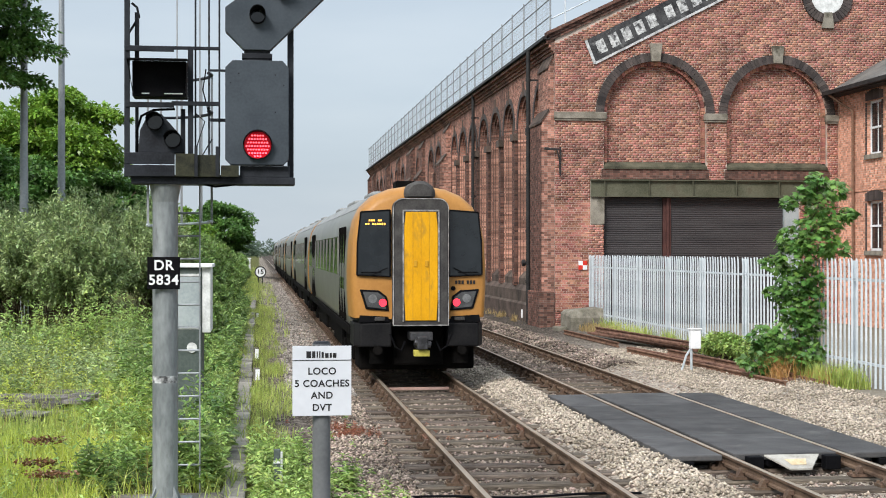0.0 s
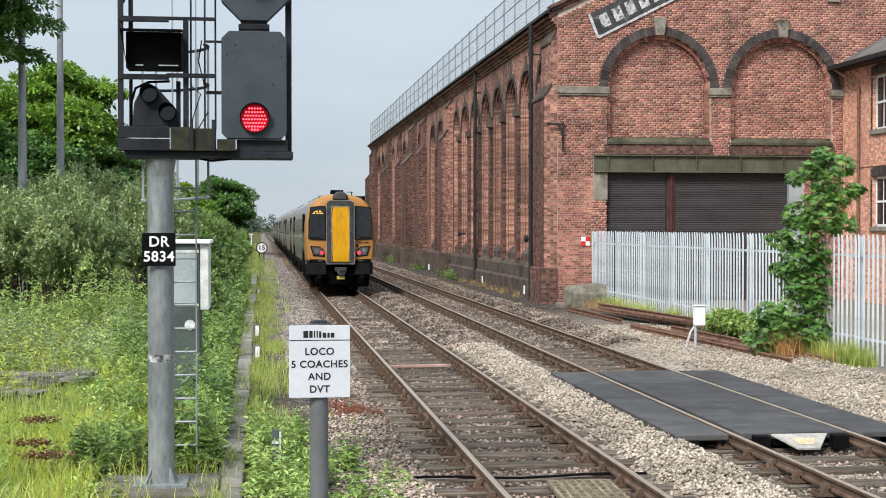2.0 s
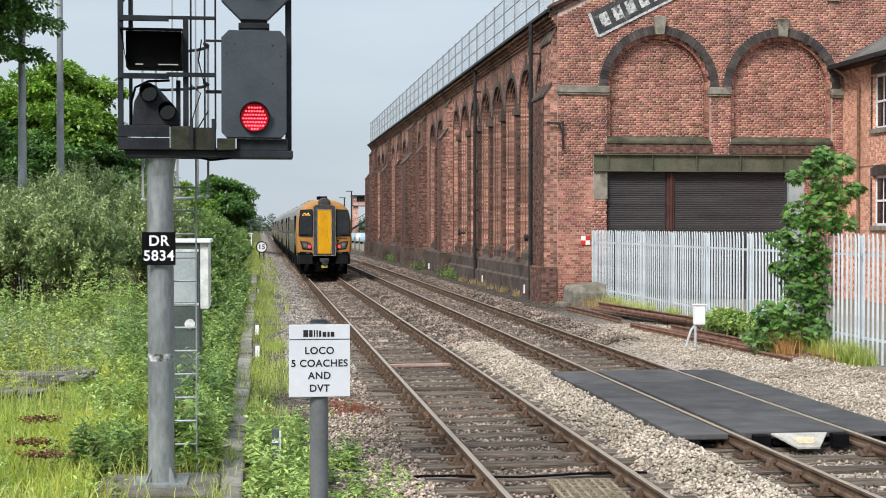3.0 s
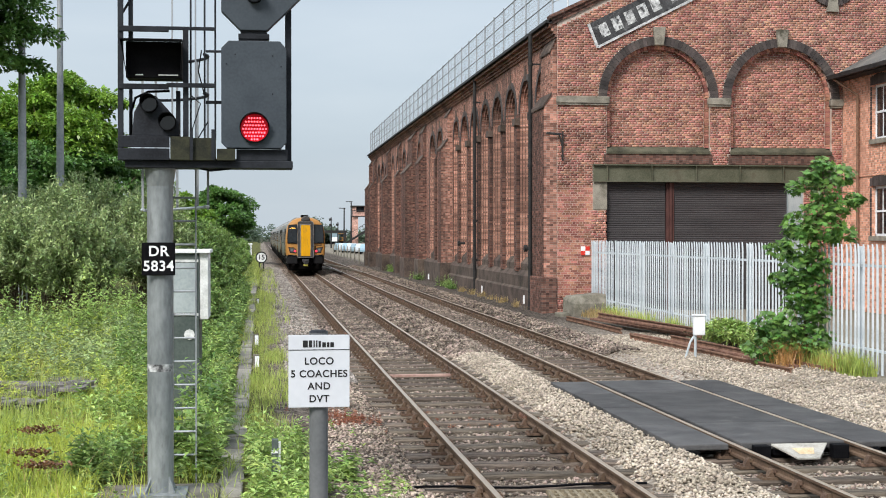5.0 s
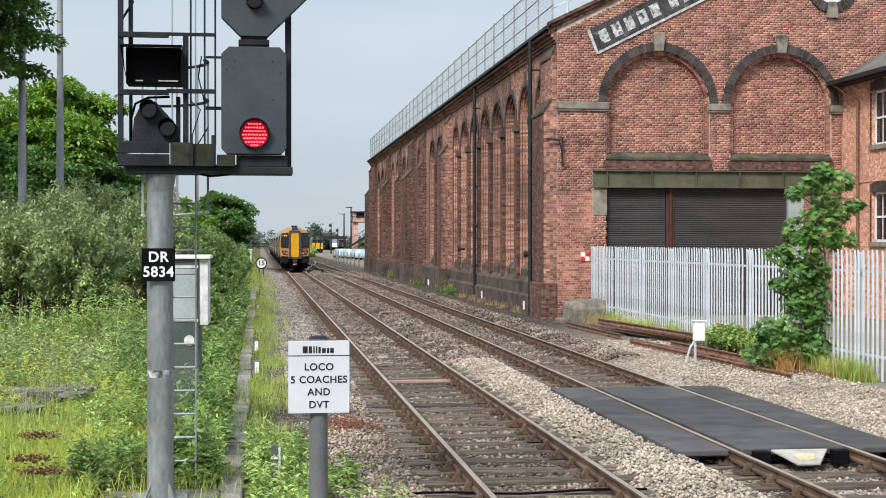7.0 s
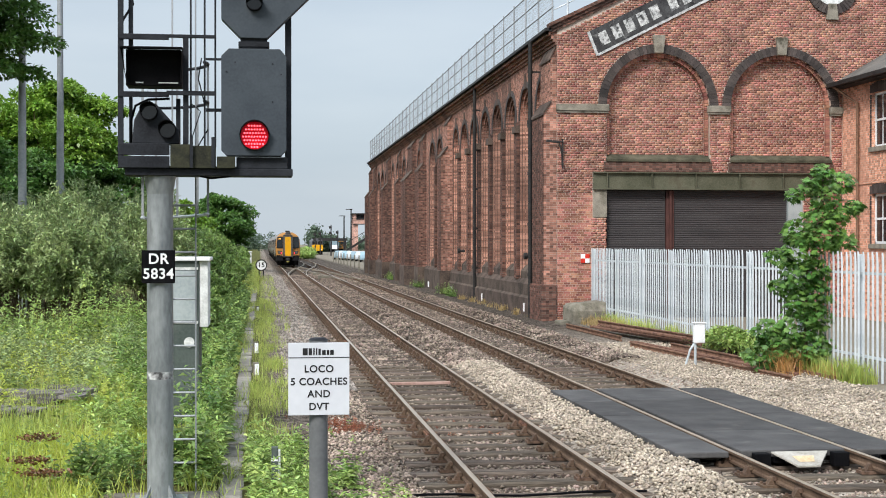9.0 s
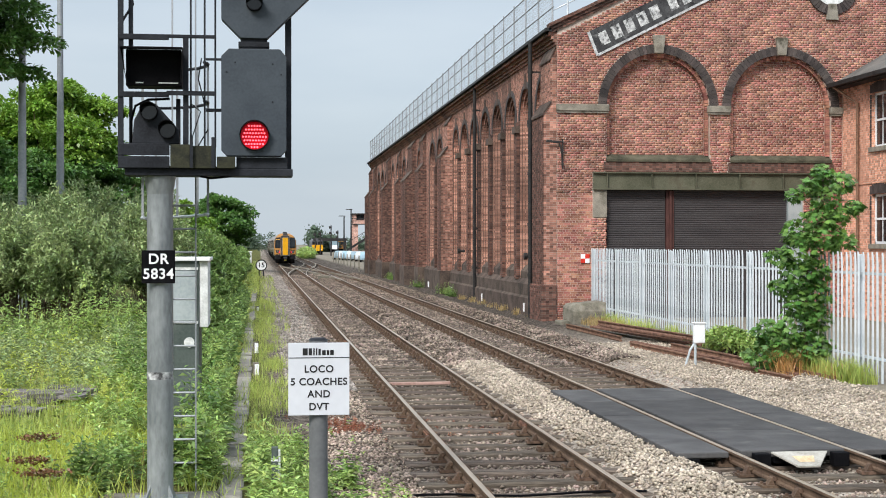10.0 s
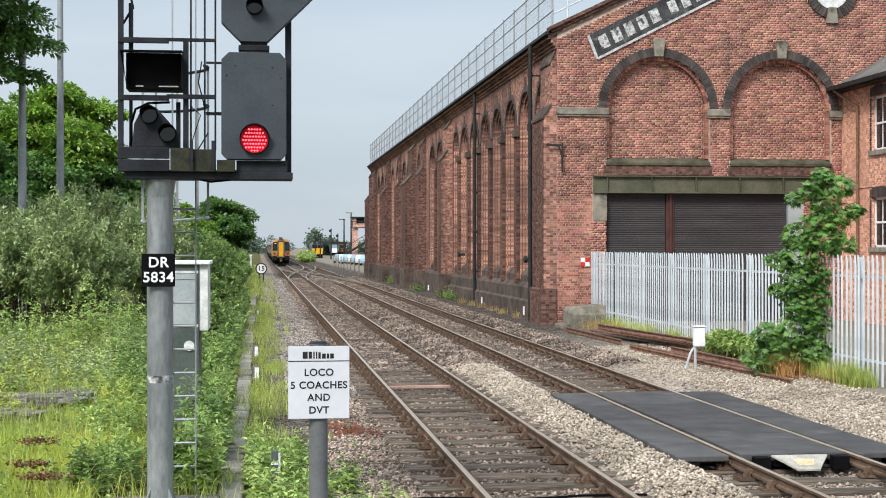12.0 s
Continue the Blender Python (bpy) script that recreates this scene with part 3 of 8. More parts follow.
def make_crossover():
    """Points and crossing rails far down the line."""
    t = thing("crossover_track", "rusty crossover rails linking the two railway lines", "railway track", 0, 0, 0, kind="structure")
    for y0, y1, a, b in ((112, 190, 0, 1), (100, 176, 1, 0)):
        for s in (-1, 1):
            g = Geo()
            pts = []
            for k in range(17):
                u = k / 16
                e = u * u * (3 - 2 * u)
                pts.append([(TRACKS[a] + (TRACKS[b] - TRACKS[a]) * e + s * GAUGE_HALF + x, y0 + (y1 - y0) * u, z - 0.006) for x, z in ((-0.035, -0.15), (0.035, -0.15), (0.035, 0), (-0.035, 0))])
            g.loft(pts)
            part("rail", g, M_RAILTOP, t)
    box = Geo()
    box.box(4.4, 5.2, 106, 107.4, -0.2, 0.12).box(4.5, 5.1, 118, 119, -0.2, 0.1)
    part("point_machine", box, M_CONCRETE, t, "grey point motor box", bevel=0.02)


def stones(name, n, x0, x1, y0, y1, size, m, label, zoff=0.0, keep=None, power=1.0):
    """Loose angular stones on the formation."""
    base = np.array([(1, 0, 0), (-1, 0, 0), (0, 1, 0), (0, -1, 0), (0, 0, 1), (0, 0, -1)], float)
    fc = np.array([(0, 2, 4), (2, 1, 4), (1, 3, 4), (3, 0, 4), (2, 0, 5), (1, 2, 5), (3, 1, 5), (0, 3, 5)])
    x = RNG.uniform(x0, x1, n)
    y = y0 + (y1 - y0) * RNG.uniform(0, 1, n) ** power
    if keep is not None:
        k = keep(x, y)
        x, y = x[k], y[k]
        n = len(x)
    s = size * RNG.uniform(0.55, 1.3, n)
    v = base[None] * RNG.uniform(0.5, 1.15, (n, 6, 1)) + RNG.normal(0, 0.18, (n, 6, 3))
    a = RNG.uniform(0, 6.28, n)
    c, si = np.cos(a)[:, None], np.sin(a)[:, None]
    vx, vy = v[:, :, 0] * c - v[:, :, 1] * si, v[:, :, 0] * si + v[:, :, 1] * c
    v = np.stack([vx, vy, v[:, :, 2] * 0.7], 2) * s[:, None, None]
    v += np.stack([x, y, ground_z(x) + zoff + s * 0.15 + RNG.uniform(-0.01, 0.02, n)], 1)[:, None, :]
    f = (np.arange(n)[:, None, None] * 6 + fc[None]).reshape(-1, 3)
    ob = new(name, raw_mesh(name, v.reshape(-1, 3), f, m))
    tagged(ob, label, "ballast", kind="stuff")
    return ob


def off_sleepers(x, y):
    """True where no timber lies, for stones between the sleepers."""
    u = np.abs(((y - 9.0) / 0.762 + 0.5) % 1.0 - 0.5) * 0.762
    on = (np.minimum(np.abs(x - TRACKS[0]), np.abs(x - TRACKS[1])) < 1.3) & (u < 0.15)
    panel = (x > 5.1) & (x < 8.15) & (y > 16.4) & (y < 24.0)
    return ~(on & (RNG.uniform(0, 1, len(x)) < np.interp(y, (14, 26, 36, 50), (0.97, 0.92, 0.6, 0.15)))) & ~panel


make_ground()
make_track(TRACKS[0], "near_track", "railway track with bullhead rails on worn timber sleepers")
make_track(TRACKS[1], "far_track", "railway track running through the rubber crossing panels")
make_crossover()


# ---- works building
XC, YF = 10.0, 46.5          # corner of side wall and gable front
YEND, XMID = 126.0, 19.62    # far end, gable centre


def verge(x):
    return 9.8 + 0.5 * (min(x, 2 * XMID - x) - XC)


def arch_panel(g, u0, u1, z0, z1, uc, zs, r, put, low=None):
    """Wall field u0..u1 by z0..z1 with a round-headed opening; put(u, z) gives the place of a front point."""
    n = 16
    pts = [(uc - r, z0), (uc - r, zs)] + [(uc - r * math.cos(math.pi * k / n), zs + r * math.sin(math.pi * k / n)) for k in range(1, n)] + [(uc + r, zs), (uc + r, z0)]
    top = [(u0, z0), (u0, zs)] + [(u0 + (u1 - u0) * k / n, z1) for k in range(1, n)] + [(u1, zs), (u1, z0)]
    top[2], top[-3] = (u0, z1), (u1, z1)
    for k, (a, b, c, d) in enumerate(zip(pts, pts[1:], top[1:], top)):
        (low if low and k in (0, n + 1) else g).quad(put(*a), put(*b), put(*c), put(*d))
    return pts


def make_works():
    w = thing("works_building", "old red brick railway works with arched gable front", "building", 0, 0, 0, kind="structure")
    # gable front: backing face, recessed arch fields
    g = Geo()
    front = lambda u, z: (u, YF + 0.012, z)
    c1, c2, zs, rin = 13.54, 17.92, 7.27, 1.82
    for (a, b, c) in ((11.70, 15.70, c1), (15.70, 19.82, c2)):
        pts = arch_panel(g, a if a == 15.70 else 11.70, b, 5.0, 9.7, c, zs, rin, front)
        for p, q in zip(pts, pts[1:]):
            g.quad((p[0], YF + 0.012, p[1]), (p[0], YF + 0.3, p[1]), (q[0], YF + 0.3, q[1]), (q[0], YF + 0.012, q[1]))
    g.quad((XC, YF + .012, -0.2), (11.70, YF + .012, -0.2), (11.70, YF + .012, 9.7), (XC, YF + .012, 9.7))
    g.quad((19.82, YF + .012, -0.2), (29.2, YF + .012, -0.2), (29.2, YF + .012, 9.7), (19.82, YF + .012, 9.7))
    g.quad((XC, YF + .012, 9.7), (29.2, YF + .012, 9.7), (29.2, YF + .012, 9.8), (XMID, YF + .012, verge(XMID)), (XC, YF + .012, 9.8))
    g.quad((11.3, YF + .31, 5.3), (20.1, YF + .31, 5.3), (20.1, YF + .31, 9.3), (11.3, YF + .31, 9.3))
    g.quad((18.7, YF + .012, -0.2), (19.82, YF + .012, -0.2), (19.82, YF + .012, 5.0), (18.7, YF + .012, 5.0))
    part("gable_wall", g, M_MORTAR, w, "red brick gable with recessed mortar joints")
    # side walls and ends behind the front
    g = Geo()
    g.box(XC + 0.6, XC + 0.95, YF + 0.4, YEND, -0.2, 9.6)
    g.box(28.8, 29.2, YF + 0.4, YEND, -0.2, 9.6)
    g.box(XC + 0.35, 29.2, YEND, YEND + 0.4, -0.2, 9.6)
    part("inner_wall", g, M_BRICK_MAT, w)
    # side wall with round-headed recesses
    g = Geo()
    put = lambda u, z: (XC, u, z)
    bays = [(47.31 + 3.19 * k, 50.5 + 3.19 * k) for k in range(7)] + [(69.64, 72.35), (75.9, 79.2), (79.2, 82.5), (86.2, 89.0), (92.2, 95.4), (95.4, 98.6), (100.2, 103.0), (104, 106.6), (108.4, 112.4), (112.4, 116), (116, 119.6), (121.2, 124.6)]
    edges = [YF + 0.02]
    jambs, faces = Geo(), Geo()
    for a, b in bays:
        if a - edges[-1] > 0.01:
            g.quad(put(edges[-1], -0.2), put(a, -0.2), put(a, 9.6), put(edges[-1], 9.6))
        half = (b - a) / 2
        # lower pier strips go to the darker brick, upright jambs to the paler
        for r, x0, x1, zt in ((half - 0.42, 0.0, 0.08, 8.47), (half - 0.55, 0.08, 0.16, 8.32), (half - 0.66, 0.16, 0.30, 8.2)):
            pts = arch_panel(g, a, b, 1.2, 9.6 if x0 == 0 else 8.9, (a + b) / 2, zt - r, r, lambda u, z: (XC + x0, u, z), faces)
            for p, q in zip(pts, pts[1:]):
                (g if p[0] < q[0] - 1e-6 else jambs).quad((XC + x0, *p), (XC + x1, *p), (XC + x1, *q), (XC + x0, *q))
        g.quad(put(a, -0.2), put(b, -0.2), put(b, 1.2), put(a, 1.2))
        edges.append(b)
    g.quad(put(edges[-1], -0.2), put(YEND, -0.2), put(YEND, 9.6), put(edges[-1], 9.6))
    part("side_wall", g, M_BRICK_MAT, w, "soot-darkened brick wall with tall round-headed recesses")
    part("pier_face", faces, M_DARKWALL, w, "dark brick pier faces")
    part("recess_jamb", jambs, M_PALEBRICK, w, "paler brick of the recess jambs")
    for a, b in bays:
        bk = Geo()
        bk.box(XC + 0.29, XC + 0.59, a + 0.1, b - 0.1, 1.2, 8.4)
        part("blind_panel", bk, M_DARKSTONE, w, "dark infill of the recess")
    # pilaster strips between the recesses
    for (a, b), (c, d) in zip(bays, bays[1:]):
        if abs(b - c) < 0.01:
            ps = Geo()
            ps.box(XC - 0.11, XC - 0.002, b - 0.26, b + 0.26, 1.2, 6.95)
            ps.prism([(XC - 0.11, 6.95), (XC - 0.002, 6.95), (XC - 0.002, 7.1)], (b - 0.26, b + 0.26), 1)
            part("pilaster", ps, M_DARKWALL, w, "dark brick pilaster strip")
    # slender brick mullions in each recess with a pointed head
    for a, b in bays:
        m = Geo()
        c = (a + b) / 2
        m.box(XC + 0.17, XC + 0.287, c - 0.13, c + 0.13, 1.2, 6.25)
        m.prism([(c - 0.13, 6.25), (c + 0.13, 6.25), (c, 6.85)], (XC + 0.17, XC + 0.287), 0)
        part("mullion", m, M_PALEBRICK, w)
        sp = Geo()
        sp.prism([(c - 0.13, 8.42), (c + 0.13, 8.42), (c + 0.07, 9.0), (c - 0.07, 9.0)], (XC - 0.05, XC + 0.1), 0)
        part("arch_keystone", sp, M_DARKSTONE, w, "sooty keystone over the recess")
        hood_ring = Geo()
        r0 = (b - a) / 2 - 0.42
        for k in range(18):
            a0, a1 = math.pi * (k + 0.03) / 18, math.pi * (k + 0.97) / 18
            hood_ring.prism([(c + r * math.cos(q), 8.47 - r0 + r * math.sin(q)) for r, q in ((r0 + 0.004, a0), (r0 + 0.22, a0), (r0 + 0.22, a1), (r0 + 0.004, a1))], (XC - 0.035, XC + 0.06), 0)
        part("recess_arch", hood_ring, M_BLUEBRICK, w, "blackened brick arch over the recess")
        sl = Geo()
        sl.prism([(XC + 0.02, 1.2), (XC + 0.288, 1.2), (XC + 0.288, 1.75), (XC + 0.2, 1.75), (XC + 0.02, 1.5)], (c - (b - a) / 2 + 0.43, c + (b - a) / 2 - 0.43), 1)
        part("recess_sill", sl, M_DARKSTONE, w, "sloping blackened stone sill")
    # plinth
    g = Geo()
    g.box(XC - 0.16, XC + 0.02, YF + 2.0, YEND, -0.25, 1.05)
    g.prism([(XC - 0.16, 1.05), (XC + 0.02, 1.05), (XC + 0.02, 1.25)], (YF + 2.0, YEND), 1)
    part("plinth", g, M_DARKSTONE, w, "blackened stone plinth")
    g = Geo()
    g.box(XC - 0.26, XC - 0.162, YF + 2.0, 72.4, -0.25, 0.55)
    g.prism([(XC - 0.26, 0.55), (XC - 0.162, 0.55), (XC - 0.162, 0.63)], (YF + 2.0, 72.4), 1)
    part("plinth_course", g, M_DARKSTONE, w)
    # buttresses with weathered caps
    for y0, y1, pr, zt in ((YF + 0.03, 48.5, 0.45, 7.35), (72.4, 73.9, 0.6, 7.6), (84.0, 86.0, 0.45, 7.4), (89.2, 92.0, 0.75, 7.2), (98.8, 100.0, 0.4, 7.2), (106.8, 108.3, 0.65, 7.2), (119.8, 121.1, 0.6, 7.2), (124.8, YEND, 0.6, 7.2)):
        up = 0.42 * pr
        z1 = zt - 0.9 * (pr - up) - 0.15
        b = Geo()
        b.box(XC - pr, XC - 0.003, y0, y1, -0.2, z1)
        b.prism([(XC - pr, z1), (XC - 0.003, z1), (XC - 0.003, zt), (XC - up, zt)], (y0, y1), 1)
        b.box(XC - up, XC - 0.003, y0 + 0.12, y1 - 0.12, zt, 8.85)
        b.prism([(XC - up, 8.85), (XC - 0.003, 8.85), (XC - 0.003, 9.28)], (y0 + 0.12, y1 - 0.12), 1)
        bt = part("buttress", b, M_BRICK_MAT if y0 < 75 else M_BUTTRESS, w, "soot-stained brick buttress" if y0 < 75 else "soot-blackened brick buttress")
        cap = Geo()
        cap.prism([(XC - pr - 0.05, z1 - 0.06), (XC - pr - 0.05, z1 + 0.03), (XC - up, zt + 0.08), (XC - up, zt - 0.02)], (y0 - 0.04, y1 + 0.04), 1)
        cap.prism([(XC - up - 0.04, 8.80), (XC - up - 0.04, 8.87), (XC - 0.003, 9.34), (XC - 0.003, 9.27)], (y0 + 0.08, y1 - 0.08), 1)
        part("weathering", cap, M_DARKSTONE, bt, "sloping soot-black stone cap")
        # thin layer of darker brick on the outer face only
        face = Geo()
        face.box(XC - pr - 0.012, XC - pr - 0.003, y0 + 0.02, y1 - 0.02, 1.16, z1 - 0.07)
        part("dark_face", face, M_DARKWALL, bt, "darker brick outer face")
        foot = Geo()
        foot.box(XC - pr - 0.09, XC - 0.01, y0 - 0.08, y1 + 0.08, -0.25, 1.15)
        part("footing", foot, M_DARKSTONE if y0 > 50 else M_BUTTRESS, bt, bevel=0.03)
    # eaves
    g = Geo()
    for k, (o, z0, z1) in enumerate(((0.06, 9.3, 9.4), (0.12, 9.4, 9.5), (0.2, 9.5, 9.62), (0.3, 9.62, 9.75))):
        g.box(XC - o, XC + 0.3, YF + 0.02 - 0.002 * k, YEND, z0, z1)
    part("eaves_cornice", g, M_BRICK_MAT, w)
    g = Geo()
    g.box(XC - 0.42, XC - 0.2, YF - 0.1, YEND, 9.76, 9.86)
    part("gutter", g, M_DRAIN, w, "black iron gutter")
    # roof slopes
    g = Geo()
    for s in (-1, 1):
        xe = XMID + s * (XMID - XC + 0.35)
        g.quad((xe, YF + 0.1, 9.72), (XMID, YF + 0.1, 14.75), (XMID, YEND + 0.2, 14.75), (xe, YEND + 0.2, 9.72))
        g.quad((xe, YF + 0.1, 9.6), (XMID, YF + 0.1, 14.6), (XMID, YEND + 0.2, 14.6), (xe, YEND + 0.2, 9.6))
    part("roof", g, M_SLATE, w, "grey slate roof")
    # raking brick verge and flat shoulder
    for s in (-1, 1):
        g = Geo()
        for k, (d, z0, z1) in enumerate(((0.05, 0.0, 0.12), (0.10, 0.12, 0.24), (0.17, 0.24, 0.36))):
            xe = XMID + s * (XMID - XC + 0.3)
            zz = 9.65
            g.prism([(xe, zz + z0), (XMID, 14.6 - 0.15 + z0), (XMID, 14.6 - 0.15 + z1), (xe, zz + z1)][:: s], (YF - d, YF + 0.3), 1)
        part("verge_course", g, M_BUTTRESS, w, "sooty corbelled brick verge")
    # arch rings, keystones, imposts, sills
    for c in (c1, c2):
        ring = Geo()
        n = 44
        for k in range(n):
            a0, a1 = math.pi * (k + 0.025) / n, math.pi * (k + 0.975) / n
            r0, r1 = rin - 0.005, rin + 0.29
            p = [(c + r * math.cos(a), zs + r * math.sin(a)) for r, a in ((r0, a0), (r1, a0), (r1, a1), (r0, a1))]
            ring.prism(p, (YF - 0.03, YF + 0.25), 1)
        part("arch_ring", ring, M_BLUEBRICK, w, "blue-black brick arch ring")
        inner = Geo()
        for k in range(n):
            a0, a1 = math.pi * (k + 0.06) / n, math.pi * (k + 0.94) / n
            p = [(c + r * math.cos(a), zs + r * math.sin(a)) for r, a in ((rin - 0.13, a0), (rin - 0.006, a0), (rin - 0.006, a1), (rin - 0.13, a1))]
            inner.prism(p, (YF + 0.12, YF + 0.3), 1)
        part("inner_ring", inner, M_BRICK, w)
        for s in (-1, 1):
            j = Geo()
            xx = c + s * (rin - 0.068)
            z = 5.60
            while z < zs - 0.03:
                j.box(xx - 0.06, xx + 0.06, YF + 0.12, YF + 0.3, z, z + 0.066)
                z += 0.078
            part("jamb", j, M_BRICK, w)
        ks = Geo()
        ks.prism([(c - 0.15, zs + rin - 0.02), (c + 0.15, zs + rin - 0.02), (c + 0.22, zs + rin + 0.60), (c - 0.22, zs + rin + 0.60)], (YF - 0.14, YF + 0.2), 1)
        part("keystone", ks, M_STONE, w, "weathered sandstone keystone", bevel=0.02)
        sl = Geo()
        sl.prism([(YF - 0.06, 5.36), (YF + 0.31, 5.36), (YF + 0.31, 5.62), (YF + 0.26, 5.62), (YF - 0.06, 5.44)], (c - 1.83, c + 1.83), 0)
        part("sill", sl, M_SILL, w, "sloping mossy dark sill")
        s2 = Geo()
        s2.box(c - 1.9, c + 1.9, YF - 0.02, YF + 0.2, 5.02, 5.355)
        part("sill_course", s2, M_BUTTRESS, w)
    for x0, x1 in ((XC - 0.03, 11.80), (15.30, 16.10), (19.70, 20.15)):
        im = Geo()
        im.box(x0, x1, YF - 0.10, YF + 0.33, zs - 0.20, zs + 0.03).box(x0 + 0.02, x1 - 0.02, YF - 0.06, YF + 0.3, zs - 0.27, zs - 0.20)
        part("impost", im, M_STONE, w, "sandstone impost band", bevel=0.015)
    # lintel beam with stiffeners, rolling shutters
    g = Geo()
    g.box(11.25, 20.0, YF - 0.10, YF + 0.25, 4.40, 4.44).box(11.25, 20.0, YF - 0.10, YF + 0.25, 4.96, 5.0).box(11.25, 20.0, YF + 0.0, YF + 0.03, 4.44, 4.96)
    beam = part("lintel_beam", g, M_BEAM, w, "green-grey riveted steel lintel beam")
    for k in range(6):
        st = Geo()
        x = 11.72 + 1.56 * k
        st.box(x, x + 0.03, YF - 0.09, YF, 4.44, 4.96)
        part("stiffener", st, M_BEAM, beam)
    g = Geo()
    g.box(11.25, 11.74, YF - 0.02, YF + 0.3, 3.45, 4.395)
    part("padstone", g, M_STONE, w, "sandstone padstone", bevel=0.02)
    for x0, x1, zt in ((11.78, 13.84, 4.36), (14.16, 18.2, 4.36)):
        sh = Geo()
        z = -0.1
        while z < zt:
            sh.prism([(YF + 0.30, z), (YF + 0.30, z + 0.072), (YF + 0.215, z + 0.072), (YF + 0.205, z + 0.05), (YF + 0.205, z + 0.02), (YF + 0.215, z + 0.003)], (x0, x1), 0)
            z += 0.075
        part("roller_shutter", sh, M_SHUTTER, w, "closed dark brown roller shutter")
    g = Geo()
    g.box(13.86, 14.14, YF + 0.16, YF + 0.3, -0.1, 4.38).box(13.96, 14.04, YF + 0.08, YF + 0.16, -0.1, 4.38)
    part("door_post", g, M_DOORPOST, w, "rust-brown steel door post")
    g = Geo()
    g.box(18.2, 18.72, YF + 0.05, YF + 0.4, -0.1, 4.38)
    part("door_jamb", g, M_CABGREY, w)
    g = Geo()
    g.box(11.70, 19.0, YF + 0.35, YF + 0.4, -0.1, 4.4)
    part("door_backing", g, M_BLACK, w)
    # raking name board with weathered light bars in place of lettering
    b = Geo()
    b.prism([(11.40, 9.00), (17.8, 12.26), (17.45, 12.95), (11.08, 9.76)], (YF - 0.035, YF + 0.01), 1)
    board = part("name_board", b, M_BLACKBOARD, w, "raking weathered black painted board")
    fr = Geo()
    fr.prism([(11.42, 8.94), (17.82, 12.20), (17.80, 12.28), (11.40, 9.02)], (YF - 0.05, YF), 1)
    fr.prism([(11.36, 8.94), (11.44, 8.98), (11.12, 9.78), (11.03, 9.74)], (YF - 0.05, YF), 1)
    part("board_edge", fr, M_EDGE, board, "flaking white painted edge")
    rr = random.Random(3)
    u = 0.28
    for k in range(11):
        bar = Geo()
        wd = 0.30 + 0.06 * rr.random()
        pts = [(11.40 + (u + q) * 0.891 - h * 0.4, 9.0 + (u + q) * 0.454 + h * 0.88) for q, h in ((0.0, 0.18), (wd, 0.18), (wd, 0.65), (0.0, 0.65))]
        bar.prism(pts, (YF - 0.045, YF - 0.03), 1)
        part("letter_bar", bar, M_FLAKING, board)
        u += 0.50 + (0.22 if k == 4 else 0)
    # roundel
    g = Geo()
    n = 40
    cx, cz = XMID + 0.13, 11.45
    for k in range(n):
        a0, a1 = 2 * math.pi * (k + 0.05) / n, 2 * math.pi * (k + 0.95) / n
        g.prism([(cx + r * math.cos(a), cz + r * math.sin(a)) for r, a in ((0.6, a0), (0.92, a0), (0.92, a1), (0.6, a1))], (YF - 0.06, YF + 0.1), 1)
    part("roundel_ring", g, M_BLUEBRICK, w, "dark brick ring")
    g = Geo()
    g.cyl((cx, YF + 0.05, cz), (cx, YF - 0.02, cz), 0.59, 40)
    part("roundel", g, M_DULLWHITE, w, "blank off-white round panel")
    for s in (-1, 1):
        k1 = Geo()
        k1.prism([(cx - 0.14, cz + s * 0.55), (cx + 0.14, cz + s * 0.55), (cx + 0.22, cz + s * 1.1), (cx - 0.22, cz + s * 1.1)][:: s], (YF - 0.1, YF + 0.1), 1)
        part("roundel_keystone", k1, M_STONE, w)
    # drain pipes and wall furniture on the side
    for x, y in ((XC - 0.48, 48.8), (XC - 0.27, 63.1)):
        d = Geo()
        d.cyl((x, y, -0.1), (x, y, 9.7), 0.075, 10)
        for z in (1.4, 3.2, 5.0, 6.8, 8.6):
            d.cyl((x, y, z), (x, y, z + 0.1), 0.1, 10)
            d.box(x, XC + 0.01, y - 0.02, y + 0.02, z + 0.02, z + 0.08)
        part("drain_pipe", d, M_DRAIN, w, "black cast-iron drain pipe")
    for k in range(7):
        lp = Geo()
        y = 50.5 + 3.19 * k
        lp.box(XC - 0.2, XC + 0.02, y - 0.34, y + 0.34, 6.85, 7.12)
        part("corbel", lp, M_DARKSTONE, w)
    for y, z in ((50.6, 2.1), (68.0, 2.2)):
        lp = Geo()
        lp.cyl((XC, y, z), (XC - 0.3, y, z), 0.06, 8).cyl((XC - 0.24, y, z), (XC - 0.36, y, z), 0.13, 14)
        part("vent_cowl", lp, M_DRAIN, w, "black wall vent cowl")
    for k in range(6):
        tag = thing("distance_tag", "small white distance marker on the stone plinth", "marker", XC - 0.275, 51.0 + 9.9 * k, 0.2, group="distance markers")
        q = Geo()
        q.box(-0.04, 0.04, -0.01, 0.01, -0.16, 0.16)
        part("plate", q, M_WHITE, tag)
    # bracket by the corner
    g = Geo()
    pts = [(9.60, YF - 0.12, 6.02), (10.05, YF - 0.12, 5.98), (10.15, YF - 0.12, 5.6), (10.15, YF - 0.12, 5.2)]
    g.path(pts, 0.03, 6)
